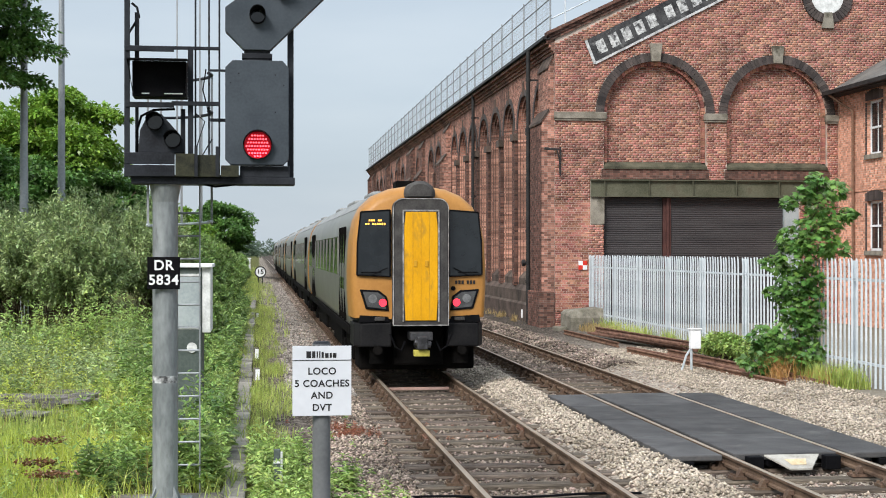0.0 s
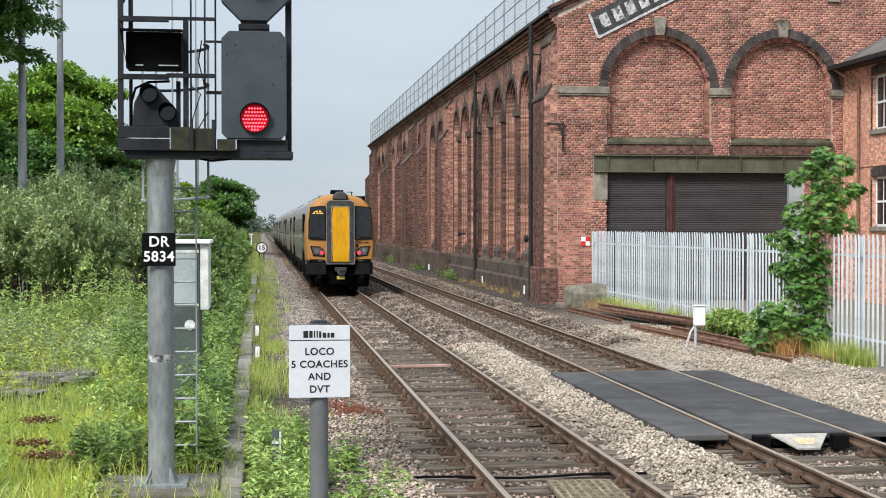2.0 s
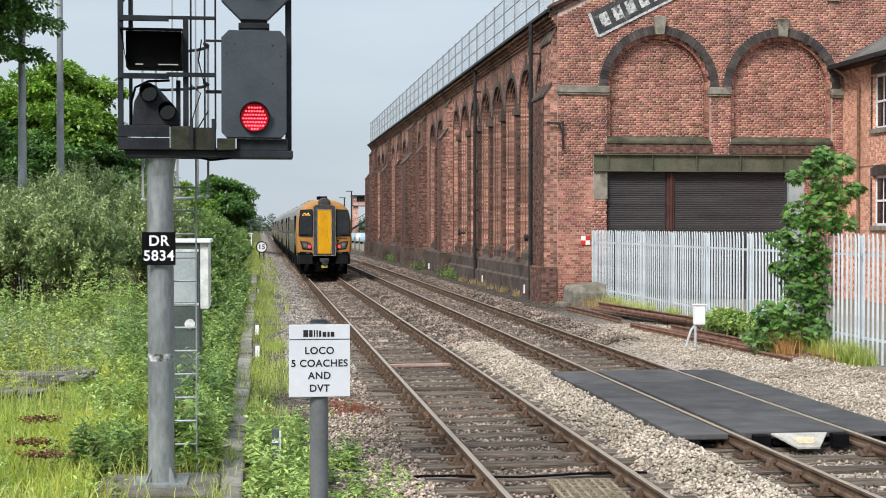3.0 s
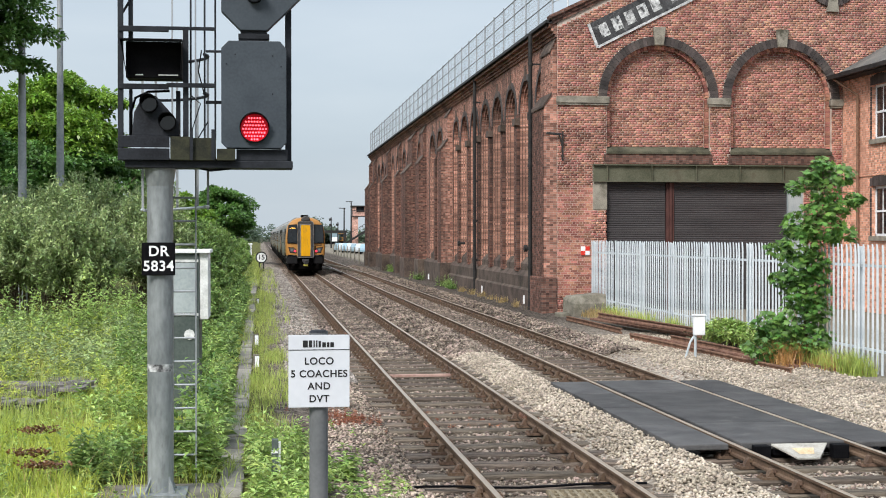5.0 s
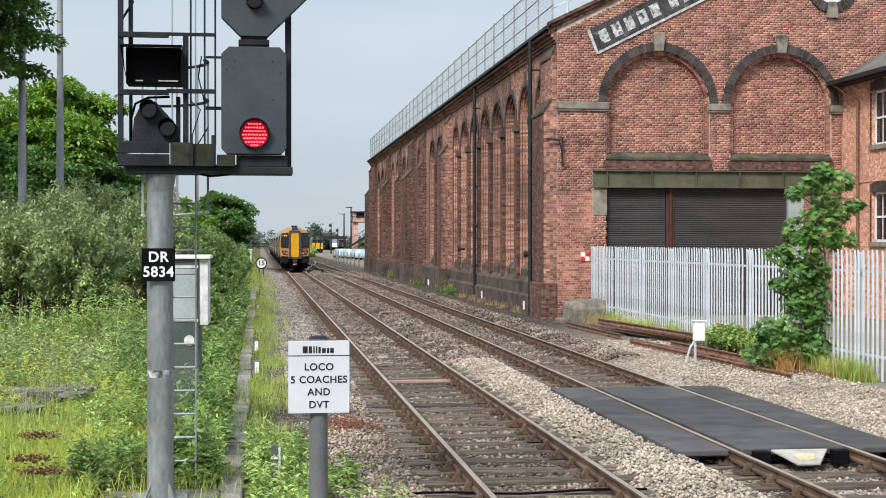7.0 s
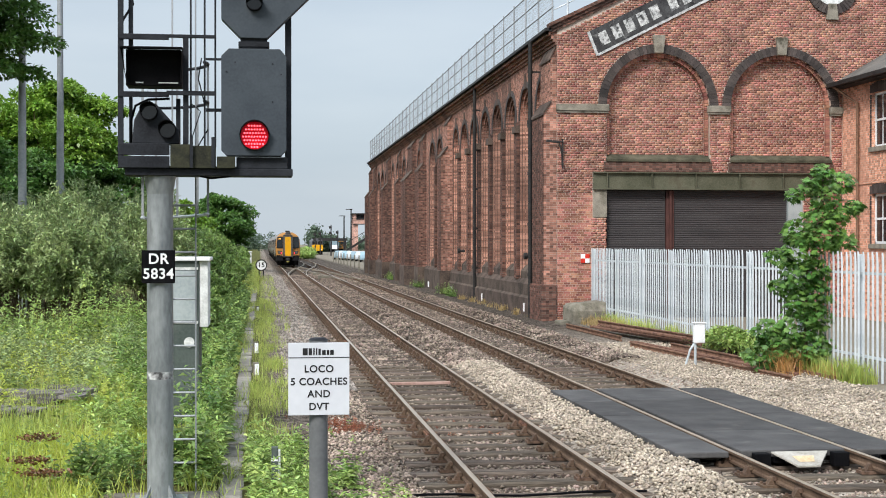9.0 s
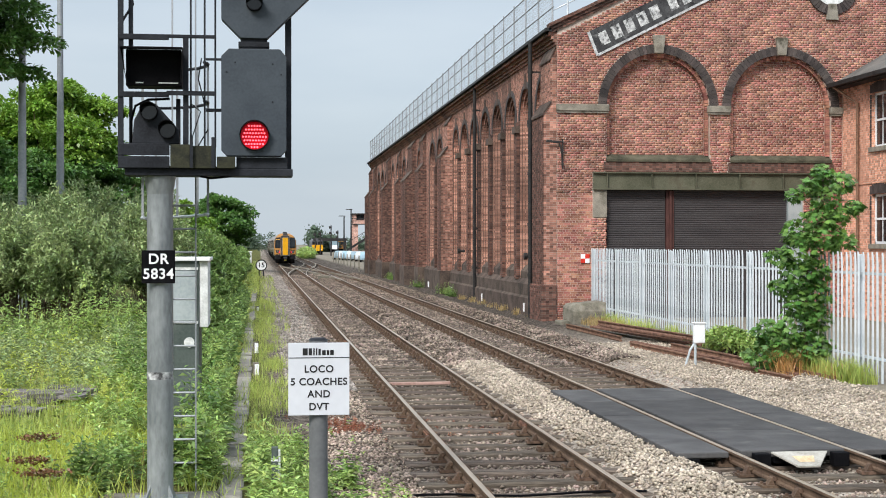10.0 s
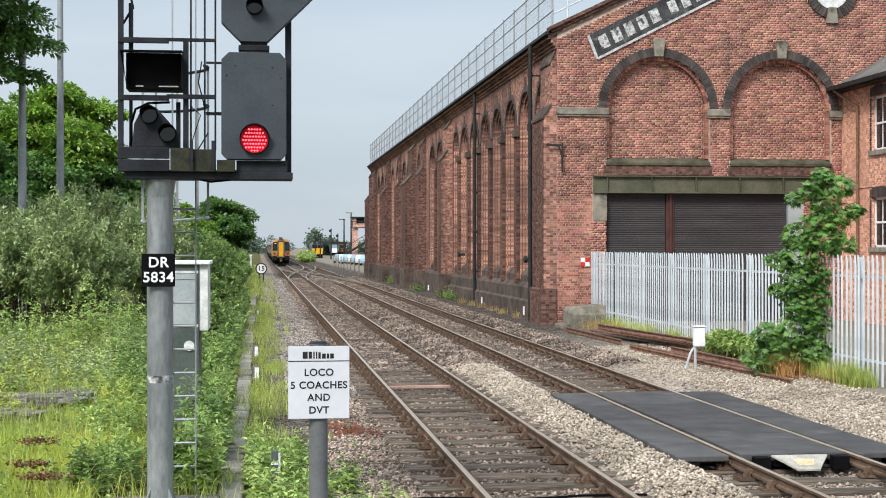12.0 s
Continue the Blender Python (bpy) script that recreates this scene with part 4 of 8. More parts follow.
    g.path([(9.62, YF - 0.12, 6.05), (10.18, YF - 0.12, 6.0)], 0.028, 6).path([(10.17, YF - 0.10, 6.1), (10.17, YF - 0.10, 5.1)], 0.03, 6)
    part("wall_bracket", g, M_DRAIN, w, "rusty iron wall bracket")
    # red and white marker plate
    mk = thing("marker_plate", "small red and white chequered plate on the brick corner", "sign")
    for i in range(2):
        for j in range(2):
            p = Geo()
            p.box(10.82 + 0.15 * i, 10.97 + 0.15 * i, YF - 0.04, YF - 0.015, 1.90 + 0.15 * j, 2.05 + 0.15 * j)
            part("plate_square", p, M_WHITE if (i + j) % 2 else M_REDPAINT, mk)
    return w


M_EDGE = mat("worn_white_edge", (0.25, 0.25, 0.25), (0.58, 0.59, 0.6), 0.8, scale=5, fine=30, bump=0.1, stain=(0.1, 0.1, 0.1), stain_scale=5, stain_at=0.58)
M_FLAKING = mat("flaking_white", (0.20, 0.20, 0.20), (0.66, 0.67, 0.67), 0.85, scale=9, fine=26, bump=0.1, stain=(0.05, 0.05, 0.052), stain_scale=6, stain_at=0.48)
M_SILL = mat("mossy_sill", (0.030, 0.030, 0.020), (0.105, 0.098, 0.068), 0.9, scale=3, fine=40, bump=0.4)
M_DOORPOST = mat("maroon_steel", (0.05, 0.02, 0.018), (0.09, 0.04, 0.034), 0.7, scale=4, fine=30, bump=0.1)
M_REDPAINT = mat("red_paint", (0.50, 0.03, 0.02), (0.62, 0.05, 0.03), 0.5, bump=0)


def make_roof_barrier():
    """Edge protection of posts, rails and wire mesh along the eaves."""
    t = thing("roof_edge_barrier", "galvanised mesh edge barrier along the works eaves", "barrier", XC - 0.12, 0, 0)
    for k in range(34):
        y = YF + 0.2 + 2.4 * k
        p = Geo()
        p.cyl((0, y, 9.7), (0, y, 11.85), 0.03, 8).box(-0.08, 0.08, y - 0.08, y + 0.08, 9.7, 9.76)
        part("post", p, M_LAMPPOST, t)
    for z in (9.95, 10.6, 11.2, 11.75):
        r = Geo()
        r.cyl((0, YF, z), (0, YEND, z), 0.024, 6)
        part("guard_rail", r, M_LAMPPOST, t)
    g = Geo()
    y = YF
    while y < YEND:
        g.box(-0.0015, 0.0015, y, y + 0.005, 9.8, 11.75)
        y += 0.1
    z = 9.85
    while z < 11.75:
        g.box(-0.0015, 0.0015, YF, YEND, z, z + 0.006)
        z += 0.15
    tagged(part("wire_mesh", g, M_LAMPPOST, t), kind="stuff")
    f = thing("gable_barrier", "galvanised guard rail above the gable verge", "barrier", 0, YF + 0.15, 0)
    for k in range(5):
        x = 10.4 + 2.2 * k
        p = Geo()
        p.cyl((x, 0, verge(x) - 0.5), (x, 0, verge(x) + 1.6), 0.03, 8)
        part("post", p, M_GALV, f)
    for d in (0.75, 1.5):
        r = Geo()
        r.cyl((9.9, 0, verge(9.9) + d), (19.6, 0, verge(19.6) + d), 0.024, 6)
        part("guard_rail", r, M_GALV, f)


def make_house():
    """Two-storey brick office beside the gable."""
    X0, Y1, Y0, ZE = 20.15, YF - 0.003, 34.0, 8.05
    h = thing("office_house", "red brick two-storey office with slate roof", "house", 0, 0, 0, kind="structure")
    g = Geo()
    wins = [(43.05, 44.15, 5.75, 7.55), (43.05, 44.15, 2.55, 4.2), (39.6, 40.7, 5.75, 7.55), (39.6, 40.7, 2.55, 4.2)]
    ys = sorted({Y0, Y1, *[v for w in wins for v in w[:2]]})
    zs = sorted({-0.1, ZE, *[v for w in wins for v in w[2:]]})
    for a, b in zip(ys, ys[1:]):
        for c, d in zip(zs, zs[1:]):
            if not any(a >= w[0] - 1e-6 and b <= w[1] + 1e-6 and c >= w[2] - 1e-6 and d <= w[3] + 1e-6 for w in wins):
                g.box(X0, X0 + 0.3, a, b, c, d)
    g.box(X0 + 0.3, X0 + 9, Y0, Y0 + 0.3, -0.1, ZE)
    part("wall", g, M_HOUSE_BRICK, h)
    for y0, y1, z0, z1 in wins:
        wd = Geo()
        wd.box(X0 + 0.12, X0 + 0.18, y0, y0 + 0.07, z0, z1).box(X0 + 0.12, X0 + 0.18, y1 - 0.07, y1, z0, z1)
        wd.box(X0 + 0.12, X0 + 0.18, y0, y1, z0, z0 + 0.08).box(X0 + 0.12, X0 + 0.18, y0, y1, z1 - 0.08, z1)
        wd.box(X0 + 0.11, X0 + 0.17, y0, y1, (z0 + z1) / 2 - 0.035, (z0 + z1) / 2 + 0.035).box(X0 + 0.13, X0 + 0.16, (y0 + y1) / 2 - 0.02, (y0 + y1) / 2 + 0.02, z0, z1)
        win = part("window", wd, M_WHITE, h, "white sash window frame")
        pn = Geo()
        pn.box(X0 + 0.145, X0 + 0.155, y0 + 0.05, y1 - 0.05, z0 + 0.05, z1 - 0.05)
        part("pane", pn, M_DARKGLASS, win)
        sl = Geo()
        sl.box(X0 - 0.08, X0 + 0.15, y0 - 0.1, y1 + 0.1, z0 - 0.16, z0)
        part("window_sill", sl, M_STONE, win, bevel=0.01)
        hd = Geo()
        n = 9
        for k in range(n):
            a, b = y0 - 0.12 + (y1 - y0 + 0.24) * k / n, y0 - 0.12 + (y1 - y0 + 0.24) * (k + 0.92) / n
            s = 0.1 * math.sin(math.pi * (k + 0.5) / n)
            hd.box(X0 - 0.02, X0 + 0.15, a, b, z1 + 0.005, z1 + 0.26 + s)
        part("window_head", hd, M_BLUEBRICK, win, "blue-black brick window head")
        for yy in (y0 - 0.12, y1 + 0.003):
            jb = Geo()
            for k in range(int((z1 - z0) / 0.16)):
                jb.box(X0 - 0.012, X0 + 0.1, yy, yy + 0.117, z0 + 0.16 * k, z0 + 0.16 * k + 0.15)
            part("window_jamb", jb, M_BLUEBRICK, win)
    g = Geo()
    g.quad((X0 - 0.5, Y0 - 0.5, ZE), (X0 - 0.5, Y1 - 0.02, ZE), (X0 + 3.5, Y1 - 0.02, ZE + 2.3), (X0 + 3.5, Y0 + 3.5, ZE + 2.3))
    g.quad((X0 - 0.5, Y0 - 0.5, ZE), (X0 + 3.5, Y0 + 3.5, ZE + 2.3), (X0 + 9, Y0 + 3.5, ZE + 2.3), (X0 + 9, Y0 - 0.5, ZE))
    part("roof", g, M_SLATE, h, "dark slate hipped roof")
    g = Geo()
    g.box(X0 - 0.45, X0 + 0.02, Y0 - 0.4, Y1 - 0.03, ZE - 0.12, ZE - 0.03)
    part("soffit", g, M_DRAIN, h)
    g = Geo()
    g.box(X0 - 0.6, X0 - 0.46, Y0 - 0.4, Y1 - 0.03, ZE - 0.08, ZE + 0.06)
    part("gutter", g, M_DRAIN, h, "black gutter")
    g = Geo()
    g.path([(X0 - 0.5, 46.1, ZE - 0.08), (X0 - 0.1, 45.05, ZE - 0.75), (X0 - 0.1, 45.05, 0)], 0.05, 8)
    part("drain_pipe", g, M_RUST, h, "brown drain pipe")
    g = Geo()
    g.box(X0 - 0.03, X0 + 0.1, Y0, Y1, 4.55, 4.63)
    part("string_course", g, M_HOUSE_BRICK, h)


make_works()
make_roof_barrier()
make_house()


# ---- crossing panels, fence, rails by the fence
def make_crossing():
    rows = ((5.03, 5.70), (5.85, 7.19), (7.34, 8.05))
    for k, (x0, x1) in enumerate(rows):
        for j in range(4):
            y0 = 16.5 + 1.86 * j
            t = thing("crossing_panel", "black rubber level crossing panel between the rails" if k == 1 else "black rubber level crossing panel outside the rail", "crossing panel", 0, 0, 0, group="crossing panels")
            g = Geo()
            zt = 0.012 if k == 1 else 0.0
            g.box(x0, x1, y0 + 0.007, y0 + 1.849, -0.075, zt)
            part("slab", g, M_RUBBER, t, bevel=0.015)
            if j == 0:
                n = Geo()
                for q in range(int((x1 - x0) / 0.35)):
                    n.box(x0 + 0.06 + 0.35 * q, x0 + 0.3 + 0.35 * q, y0 - 0.02, y0 + 0.2, -0.15, -0.078)
                part("locking_lug", n, M_BLACK, t, bevel=0.01)
    d = thing("deflector_plate", "worn pale steel deflector plate at the crossing edge", "deflector", 6.58, 16.36, 0)
    g = Geo()
    g.quad((-0.36, 0.10, 0.0), (0.36, 0.10, 0.0), (0.14, -0.22, -0.13), (-0.14, -0.22, -0.13))
    g.quad((-0.36, 0.10, -0.02), (-0.14, -0.22, -0.15), (0.14, -0.22, -0.15), (0.36, 0.10, -0.02))
    g.quad((-0.36, 0.10, 0.0), (-0.14, -0.22, -0.13), (-0.14, -0.22, -0.15), (-0.36, 0.10, -0.02))
    g.quad((0.36, 0.10, 0.0), (0.36, 0.10, -0.02), (0.14, -0.22, -0.15), (0.14, -0.22, -0.13))
    g.quad((-0.14, -0.22, -0.13), (0.14, -0.22, -0.13), (0.14, -0.22, -0.15), (-0.14, -0.22, -0.15))
    part("plate", g, M_DEFLECT, d)
    g = Geo()
    g.quad((-0.14, -0.01, -0.040), (0.14, -0.01, -0.040), (0.10, -0.14, -0.093), (-0.09, -0.14, -0.093))
    part("rust_patch", g, M_DRYPAINT, d, "ochre scuffed patch")
    for s in (-1, 1):
        g = Geo()
        g.box(s * 0.5 - 0.1, s * 0.5 + 0.1, -0.02, 0.13, -0.18, -0.01)
        part("bracket", g, M_BLACK, d, bevel=0.01)


M_DEFLECT = mat("scuffed_steel", (0.27, 0.25, 0.215), (0.44, 0.42, 0.38), 0.6, metal=0.2, scale=6, fine=40, bump=0.1)
M_DRYPAINT = mat("ochre_scuff", (0.42, 0.30, 0.17), (0.62, 0.50, 0.34), 0.8, scale=9, fine=50, bump=0.1)


def pale_mesh():
    """W-section palisade pale with a splayed triple-pointed head."""
    g = Geo()
    w = 0.032
    prof = [(-w, 0.0), (-w * 0.55, 0.019), (0, 0.007), (w * 0.55, 0.019), (w, 0.0)]
    rings = []
    for z, k, dy in ((0.03, 1, 0), (2.16, 1, 0), (2.30, 0.95, -0.005), (2.40, 0.3, -0.012)):
        rings.append([(dy - y, x * k, z) for x, y in prof] + [(dy - y - 0.004, x * k, z) for x, y in reversed(prof)])
    g.loft(rings)
    return g.mesh("pale", M_GALV)


def make_fence():
    x, bay = 11.15, 3.03
    pale = pale_mesh()
    y = YF - 0.2
    k = 0
    while y > 19:
        t = thing("palisade_fence", "galvanised steel palisade fence bay", "fence", x + 0.12 * math.sin(k * 1.3) * 0.3, y, 0.0, group="fence bays")
        g = Geo()
        g.box(0.03, 0.13, -0.05, 0.05, -0.1, 2.36)
        part("post", g, M_GALV, t, bevel=0.006)
        for z in (0.45, 2.0):
            r = Geo()
            r.box(0.012, 0.05, -bay, 0, z - 0.025, z + 0.025)
            part("rail", r, M_GALV, t)
        n = 15
        for i in range(n):
            o = new("pale", pale)
            o.parent = t
            o.matrix_basis = pose(0, -bay * (i + 0.5) / n, 0.01 * math.sin(i * 2.1 + k), random.uniform(-0.5, 0.5), 0, 0)
        y -= bay
        k += 1


def make_spare_rails():
    rng = random.Random(5)
    spec = [(10.55, 33.6, 9.80, 40.6, 0.03), (10.75, 33.0, 9.95, 40.8, 0.02), (10.62, 33.3, 9.9, 40.2, 0.17), (9.95, 25.3, 9.35, 34.6, -0.07), (10.30, 25.9, 9.55, 35.2, -0.05),
            (10.45, 26.2, 10.0, 33.2, 0.0), (10.72, 24.9, 10.35, 30.5, -0.02), (9.6, 36.5, 9.45, 42.5, -0.05), (10.4, 33.4, 9.75, 38.5, 0.16)]
    for k, (xa, ya, xb, yb, z) in enumerate(spec):
        L = math.hypot(xb - xa, yb - ya)
        t = thing("scrap_rail", "rusty scrap rail lying beside the fence", "rail", xa, ya, z + 0.06, -math.degrees(math.atan2(xb - xa, yb - ya)), group="scrap rails")
        g = Geo()
        prof = rail_profile(1)
        tilt = rng.choice((0, 90, -90, 0))
        c, s = math.cos(radians(tilt)), math.sin(radians(tilt))
        ring = [(x * c - (z0 + 0.07) * s, x * s + (z0 + 0.07) * c) for x, z0 in prof]
        g.loft([[(x, yy, z0) for x, z0 in ring] for yy in (0, L)])
        part("web", g, M_RUST, t)


def make_concrete_block():
    t = thing("concrete_block", "weathered pale concrete block at the building corner", "concrete block", 10.55, 44.6, -0.05, 8)
    g = Geo()
    g.loft([[(-0.62, -0.5, -0.1), (0.62, -0.5, -0.1), (0.62, 0.5, -0.1), (-0.62, 0.5, -0.1)], [(-0.62, -0.5, 0.42), (0.62, -0.5, 0.42), (0.62, 0.5, 0.55), (-0.62, 0.5, 0.55)],
            [(-0.5, -0.35, 0.66), (0.55, -0.35, 0.72), (0.55, 0.45, 0.74), (-0.5, 0.45, 0.66)]])
    part("block", g, M_CONCRETE, t, bevel=0.03)
    g = Geo()
    g.box(-0.98, -0.66, -0.3, 0.3, -0.05, 0.12)
    part("chunk", g, M_CONCRETE, t, bevel=0.04)


def make_white_box():
    t = thing("trackside_box", "small white trackside box on a thin post", "junction box", 9.42, 29.3, -0.1)
    g = Geo()
    g.box(-0.10, 0.14, -0.08, 0.08, 0.50, 0.92)
    part("box", g, M_WHITE, t, bevel=0.02)
    g = Geo()
    g.box(-0.12, 0.16, -0.10, 0.10, 0.922, 0.95)
    part("lid", g, M_WHITE, t, bevel=0.01)
    g = Geo()
    g.cyl((-0.06, 0, -0.1), (-0.06, 0, 0.52), 0.03, 8)
    part("post", g, M_GALV, t)
    g = Geo()
    g.path([(-0.06, 0.05, 0.5), (-0.16, 0.05, 0.35), (-0.26, 0.03, 0.05), (-0.28, 0.02, -0.1)], 0.025, 6)
    part("conduit", g, M_GALV, t)


make_crossing()
make_fence()
make_spare_rails()
make_concrete_block()
make_white_box()


# ---- signal and boards
def hood(g, x, y, z, r, length, n=20):
    """Half-open visor round a lens, facing the viewer."""
    for i in range(n):
        a0, a1 = 2 * math.pi * i / n, 2 * math.pi * (i + 1) / n
        def ln(a):
            return length * (0.35 + 0.65 * max(0.0, math.sin(a)) ** 0.5 if math.sin(a) > 0 else 0.35)
        p = []
        for a in (a0, a1):
            for rr in (r, r + 0.008):
                p.append([(x + rr * math.cos(a), y, z + rr * math.sin(a)), (x + rr * math.cos(a), y - ln(a), z + rr * math.sin(a))])
        g.quad(p[0][0], p[2][0], p[2][1], p[0][1])
        g.quad(p[1][0], p[1][1], p[3][1], p[3][0])
        g.quad(p[0][1], p[2][1], p[3][1], p[1][1])


def make_signal():
    Y = 13.5
    s = thing("colour_light_signal", "railway colour light signal showing red on a grey post", "railway signal")
    px = -0.940
    post = Geo()
    post.cyl((px, Y, 0.02), (px, Y, 3.020), 0.122, 28).cyl((px, Y, 3.020), (px, Y, 3.190), 0.122, 28, 0.15)
    p = part("post", post, M_GREYPOST, s, "weathered grey steel tube", smooth=True)
    g = Geo()
    g.box(px - 0.25, px + 0.25, Y - 0.25, Y + 0.25, 0.09, 0.125)
    for k in range(4):
        a = math.pi / 4 + k * math.pi / 2
        m = Matrix.Translation((px, Y, 0)) @ Matrix.Rotation(a, 4, "Z")
        g.prism([(0.11, 0.12), (0.2, 0.12), (0.12, 0.27)], (-0.008, 0.008), 1)
        for i in range(len(g.v) - 6, len(g.v)):
            g.v[i] = tuple(m @ Vector(g.v[i]))
    part("base_plate", g, M_GREYPOST, p)
    b = Geo()
    b.cyl((px, Y, 1.270), (px, Y, 1.340), 0.1235, 28, caps=False)
    part("painted_ring", b, M_FLAKING, p, "flaking white paint ring")
    foot = Geo()
    foot.box(px - 0.62, px + 0.55, Y - 0.5, Y + 0.55, -0.25, 0.10)
    part("foundation", foot, M_CONCRETE, s, "cracked concrete foundation", bevel=0.03)
    # deck and bracket
    g = Geo()
    g.box(-1.310, -0.840, Y - 0.2, Y - 0.17, 3.380, 3.490).box(-1.310, -0.840, Y - 0.22, Y - 0.17, 3.260, 3.370)
    part("deck_edge", g, M_FRAME, s, bevel=0.004)
    g = Geo()
    g.box(-0.830, -0.650, Y - 0.235, Y - 0.17, 3.260, 3.480).box(-0.650, -0.410, Y - 0.215, Y - 0.16, 3.260, 3.470).box(-0.400, -0.230, Y - 0.23, Y - 0.17, 3.260, 3.370)
    part("toe_board", g, M_MOSSY, s, "mossy green-stained toe plate", bevel=0.004)
    for xa, xb in ((-0.650, -0.620), (-0.450, -0.420)):
        g = Geo()
        g.box(xa, xb, Y - 0.25, Y - 0.238, 3.260, 3.550)
        part("deck_hinge", g, M_FRAME, s)
    g = Geo()
    g.box(-1.250, 0.310, Y - 0.17, Y + 0.15, 3.190, 3.260).box(-0.220, 0.260, Y - 0.16, Y + 0.1, 3.260, 3.370)
    part("bracket_beam", g, M_FRAME, s, bevel=0.006)
    g = Geo()
    g.box(-1.280, 0.240, Y - 0.15, Y + 0.9, 3.260, 3.280)
    part("deck", g, M_FRAME, s)
    # upright frame
    for xa, xb, z0, z1, yy in ((-1.320, -1.270, 3.260, 5.090, Y - 0.1), (-1.230, -1.190, 4.360, 4.860, Y), (-1.230, -1.200, 3.490, 3.970, Y + 0.05), (0.240, 0.300, 3.190, 5.090, Y - 0.02), (-0.720, -0.670, 3.470, 4.500, Y - 0.06), (-0.790, -0.750, 3.470, 3.930, Y + 0.02)):
        g = Geo()
        g.box(xa, xb, yy - 0.025, yy + 0.025, z0, z1)
        part("upright", g, M_FRAME, s, bevel=0.003)
    for xa, xb, z0, z1, yy in ((-1.310, -0.850, 4.470, 4.520, Y - 0.12), (-1.290, -0.420, 4.500, 4.530, Y - 0.06), (-1.310, -0.850, 3.930, 3.980, Y - 0.12), (-0.870, -0.410, 3.950, 3.990, Y - 0.13), (-0.510, -0.360, 4.300, 4.320, Y), (-0.510, -0.360, 3.810, 3.840, Y)):
        g = Geo()
        g.box(xa, xb, yy - 0.02, yy + 0.02, z0, z1)
        part("cross_bar", g, M_FRAME, s, bevel=0.003)
    g = Geo()
    g.path([(-1.300, Y, 4.640), (-1.190, Y, 4.820), (-1.210, Y, 4.910), (-1.260, Y, 4.950)], 0.012, 6)
    part("lifting_hook", g, M_FRAME, s)
    # route indicator box
    g = Geo()
    x0, x1, z0, z1 = -1.270, -0.710, 4.030, 4.370
    yb = Y - 0.18
    g.box(x0 + 0.03, x1 - 0.02, yb, yb + 0.3, z0, z1)
    box = part("route_indicator", g, M_BLACK, s, "unlit black route indicator box", bevel=0.006)
    g = Geo()
    g.prism([(yb - 0.26, z1 - 0.02), (yb, z1 - 0.0), (yb, z1 + 0.012), (yb - 0.26, z1 - 0.008)], (x0, x1), 0)
    g.quad((x0, yb - 0.26, z1 - 0.02), (x0, yb, z1), (x0 + 0.03, yb, z0 + 0.05), (x0 + 0.05, yb - 0.05, z0 + 0.02))
    g.quad((x1, yb, z1), (x1, yb - 0.26, z1 - 0.02), (x1 - 0.03, yb - 0.05, z0 + 0.02), (x1 - 0.02, yb, z0 + 0.05))
    part("visor", g, M_BLACK, box)
    g = Geo()
    g.box(-1.150, -1.080, yb - 0.012, yb - 0.004, 4.052, 4.063).box(-0.940, -0.760, yb - 0.012, yb - 0.004, 4.052, 4.062)
    part("edge_strip", g, M_DULLWHITE, box, "thin off-white edge")
    # shunting signal
    g = Geo()
    g.prism([(-1.190, 3.490), (-0.750, 3.490), (-0.760, 3.630), (-0.970, 3.870), (-1.090, 3.870), (-1.170, 3.710)], (Y - 0.14, Y + 0.05), 1)
    sh = part("shunt_signal", g, M_FRAME, s, "unlit grey shunting signal", bevel=0.01)
    for cx, cz in ((-1.030, 3.790), (-0.860, 3.620)):
        g = Geo()
        hood(g, cx, Y - 0.142, cz, 0.075, 0.2)
        vz = part("visor", g, M_BLACK, sh)
        g = Geo()
        g.cyl((cx, Y - 0.14, cz), (cx, Y - 0.146, cz), 0.073, 20)
        part("lens", g, M_DARKGLASS, vz)
    # main head
    g = Geo()
    g.prism([(-0.360, 3.430), (-0.310, 3.380), (0.200, 3.380), (0.250, 3.430), (0.250, 4.320), (0.190, 4.390), (-0.290, 4.390), (-0.360, 4.320)], (Y - 0.2, Y - 0.12), 1)
    hd = part("signal_head", g, M_SIGNALGREY, s, "dark blue-grey signal backplate", bevel=0.006)
    g = Geo()
    g.box(-0.320, 0.210, Y - 0.12, Y + 0.15, 3.390, 4.370)
    part("housing", g, M_FRAME, hd, bevel=0.01)
    g = Geo()
    for x, z in ((-0.230, 4.260), (0.120, 4.250), (-0.310, 4.170), (0.200, 4.150), (0.120, 3.890)):
        g.cyl((x, Y - 0.195, z), (x, Y - 0.206, z), 0.007, 8)
    part("bolt", g, M_FRAME, hd)
    cx, cz = -0.050, 3.570
    g = Geo()
    hood(g, cx, Y - 0.2, cz, 0.132, 0.14, 28)
    part("visor", g, M_BLACK, hd)
    g = Geo()
    g.cyl((cx, Y - 0.2, cz), (cx, Y - 0.208, cz), 0.131, 32)
    ln = part("lens", g, M_REDLENS, hd, "lit red lens")
    g = Geo()
    for row, cnt in ((0.092, 5), (0.058, 7), (0.024, 8), (-0.010, 9), (-0.044, 8), (-0.078, 7), (-0.108, 3)):
        for k in range(cnt):
            x = (k - (cnt - 1) / 2) * 0.0265
            g.cyl((cx + x, Y - 0.2085, cz + row), (cx + x, Y - 0.214, cz + row), 0.0088, 8)
    tagged(part("red_leds", g, M_REDLED, ln, "glowing red light points"), kind="stuff")
    g = Geo()
    g.box(-0.300, 0.230, Y - 0.21, Y - 0.17, 3.370, 3.370)
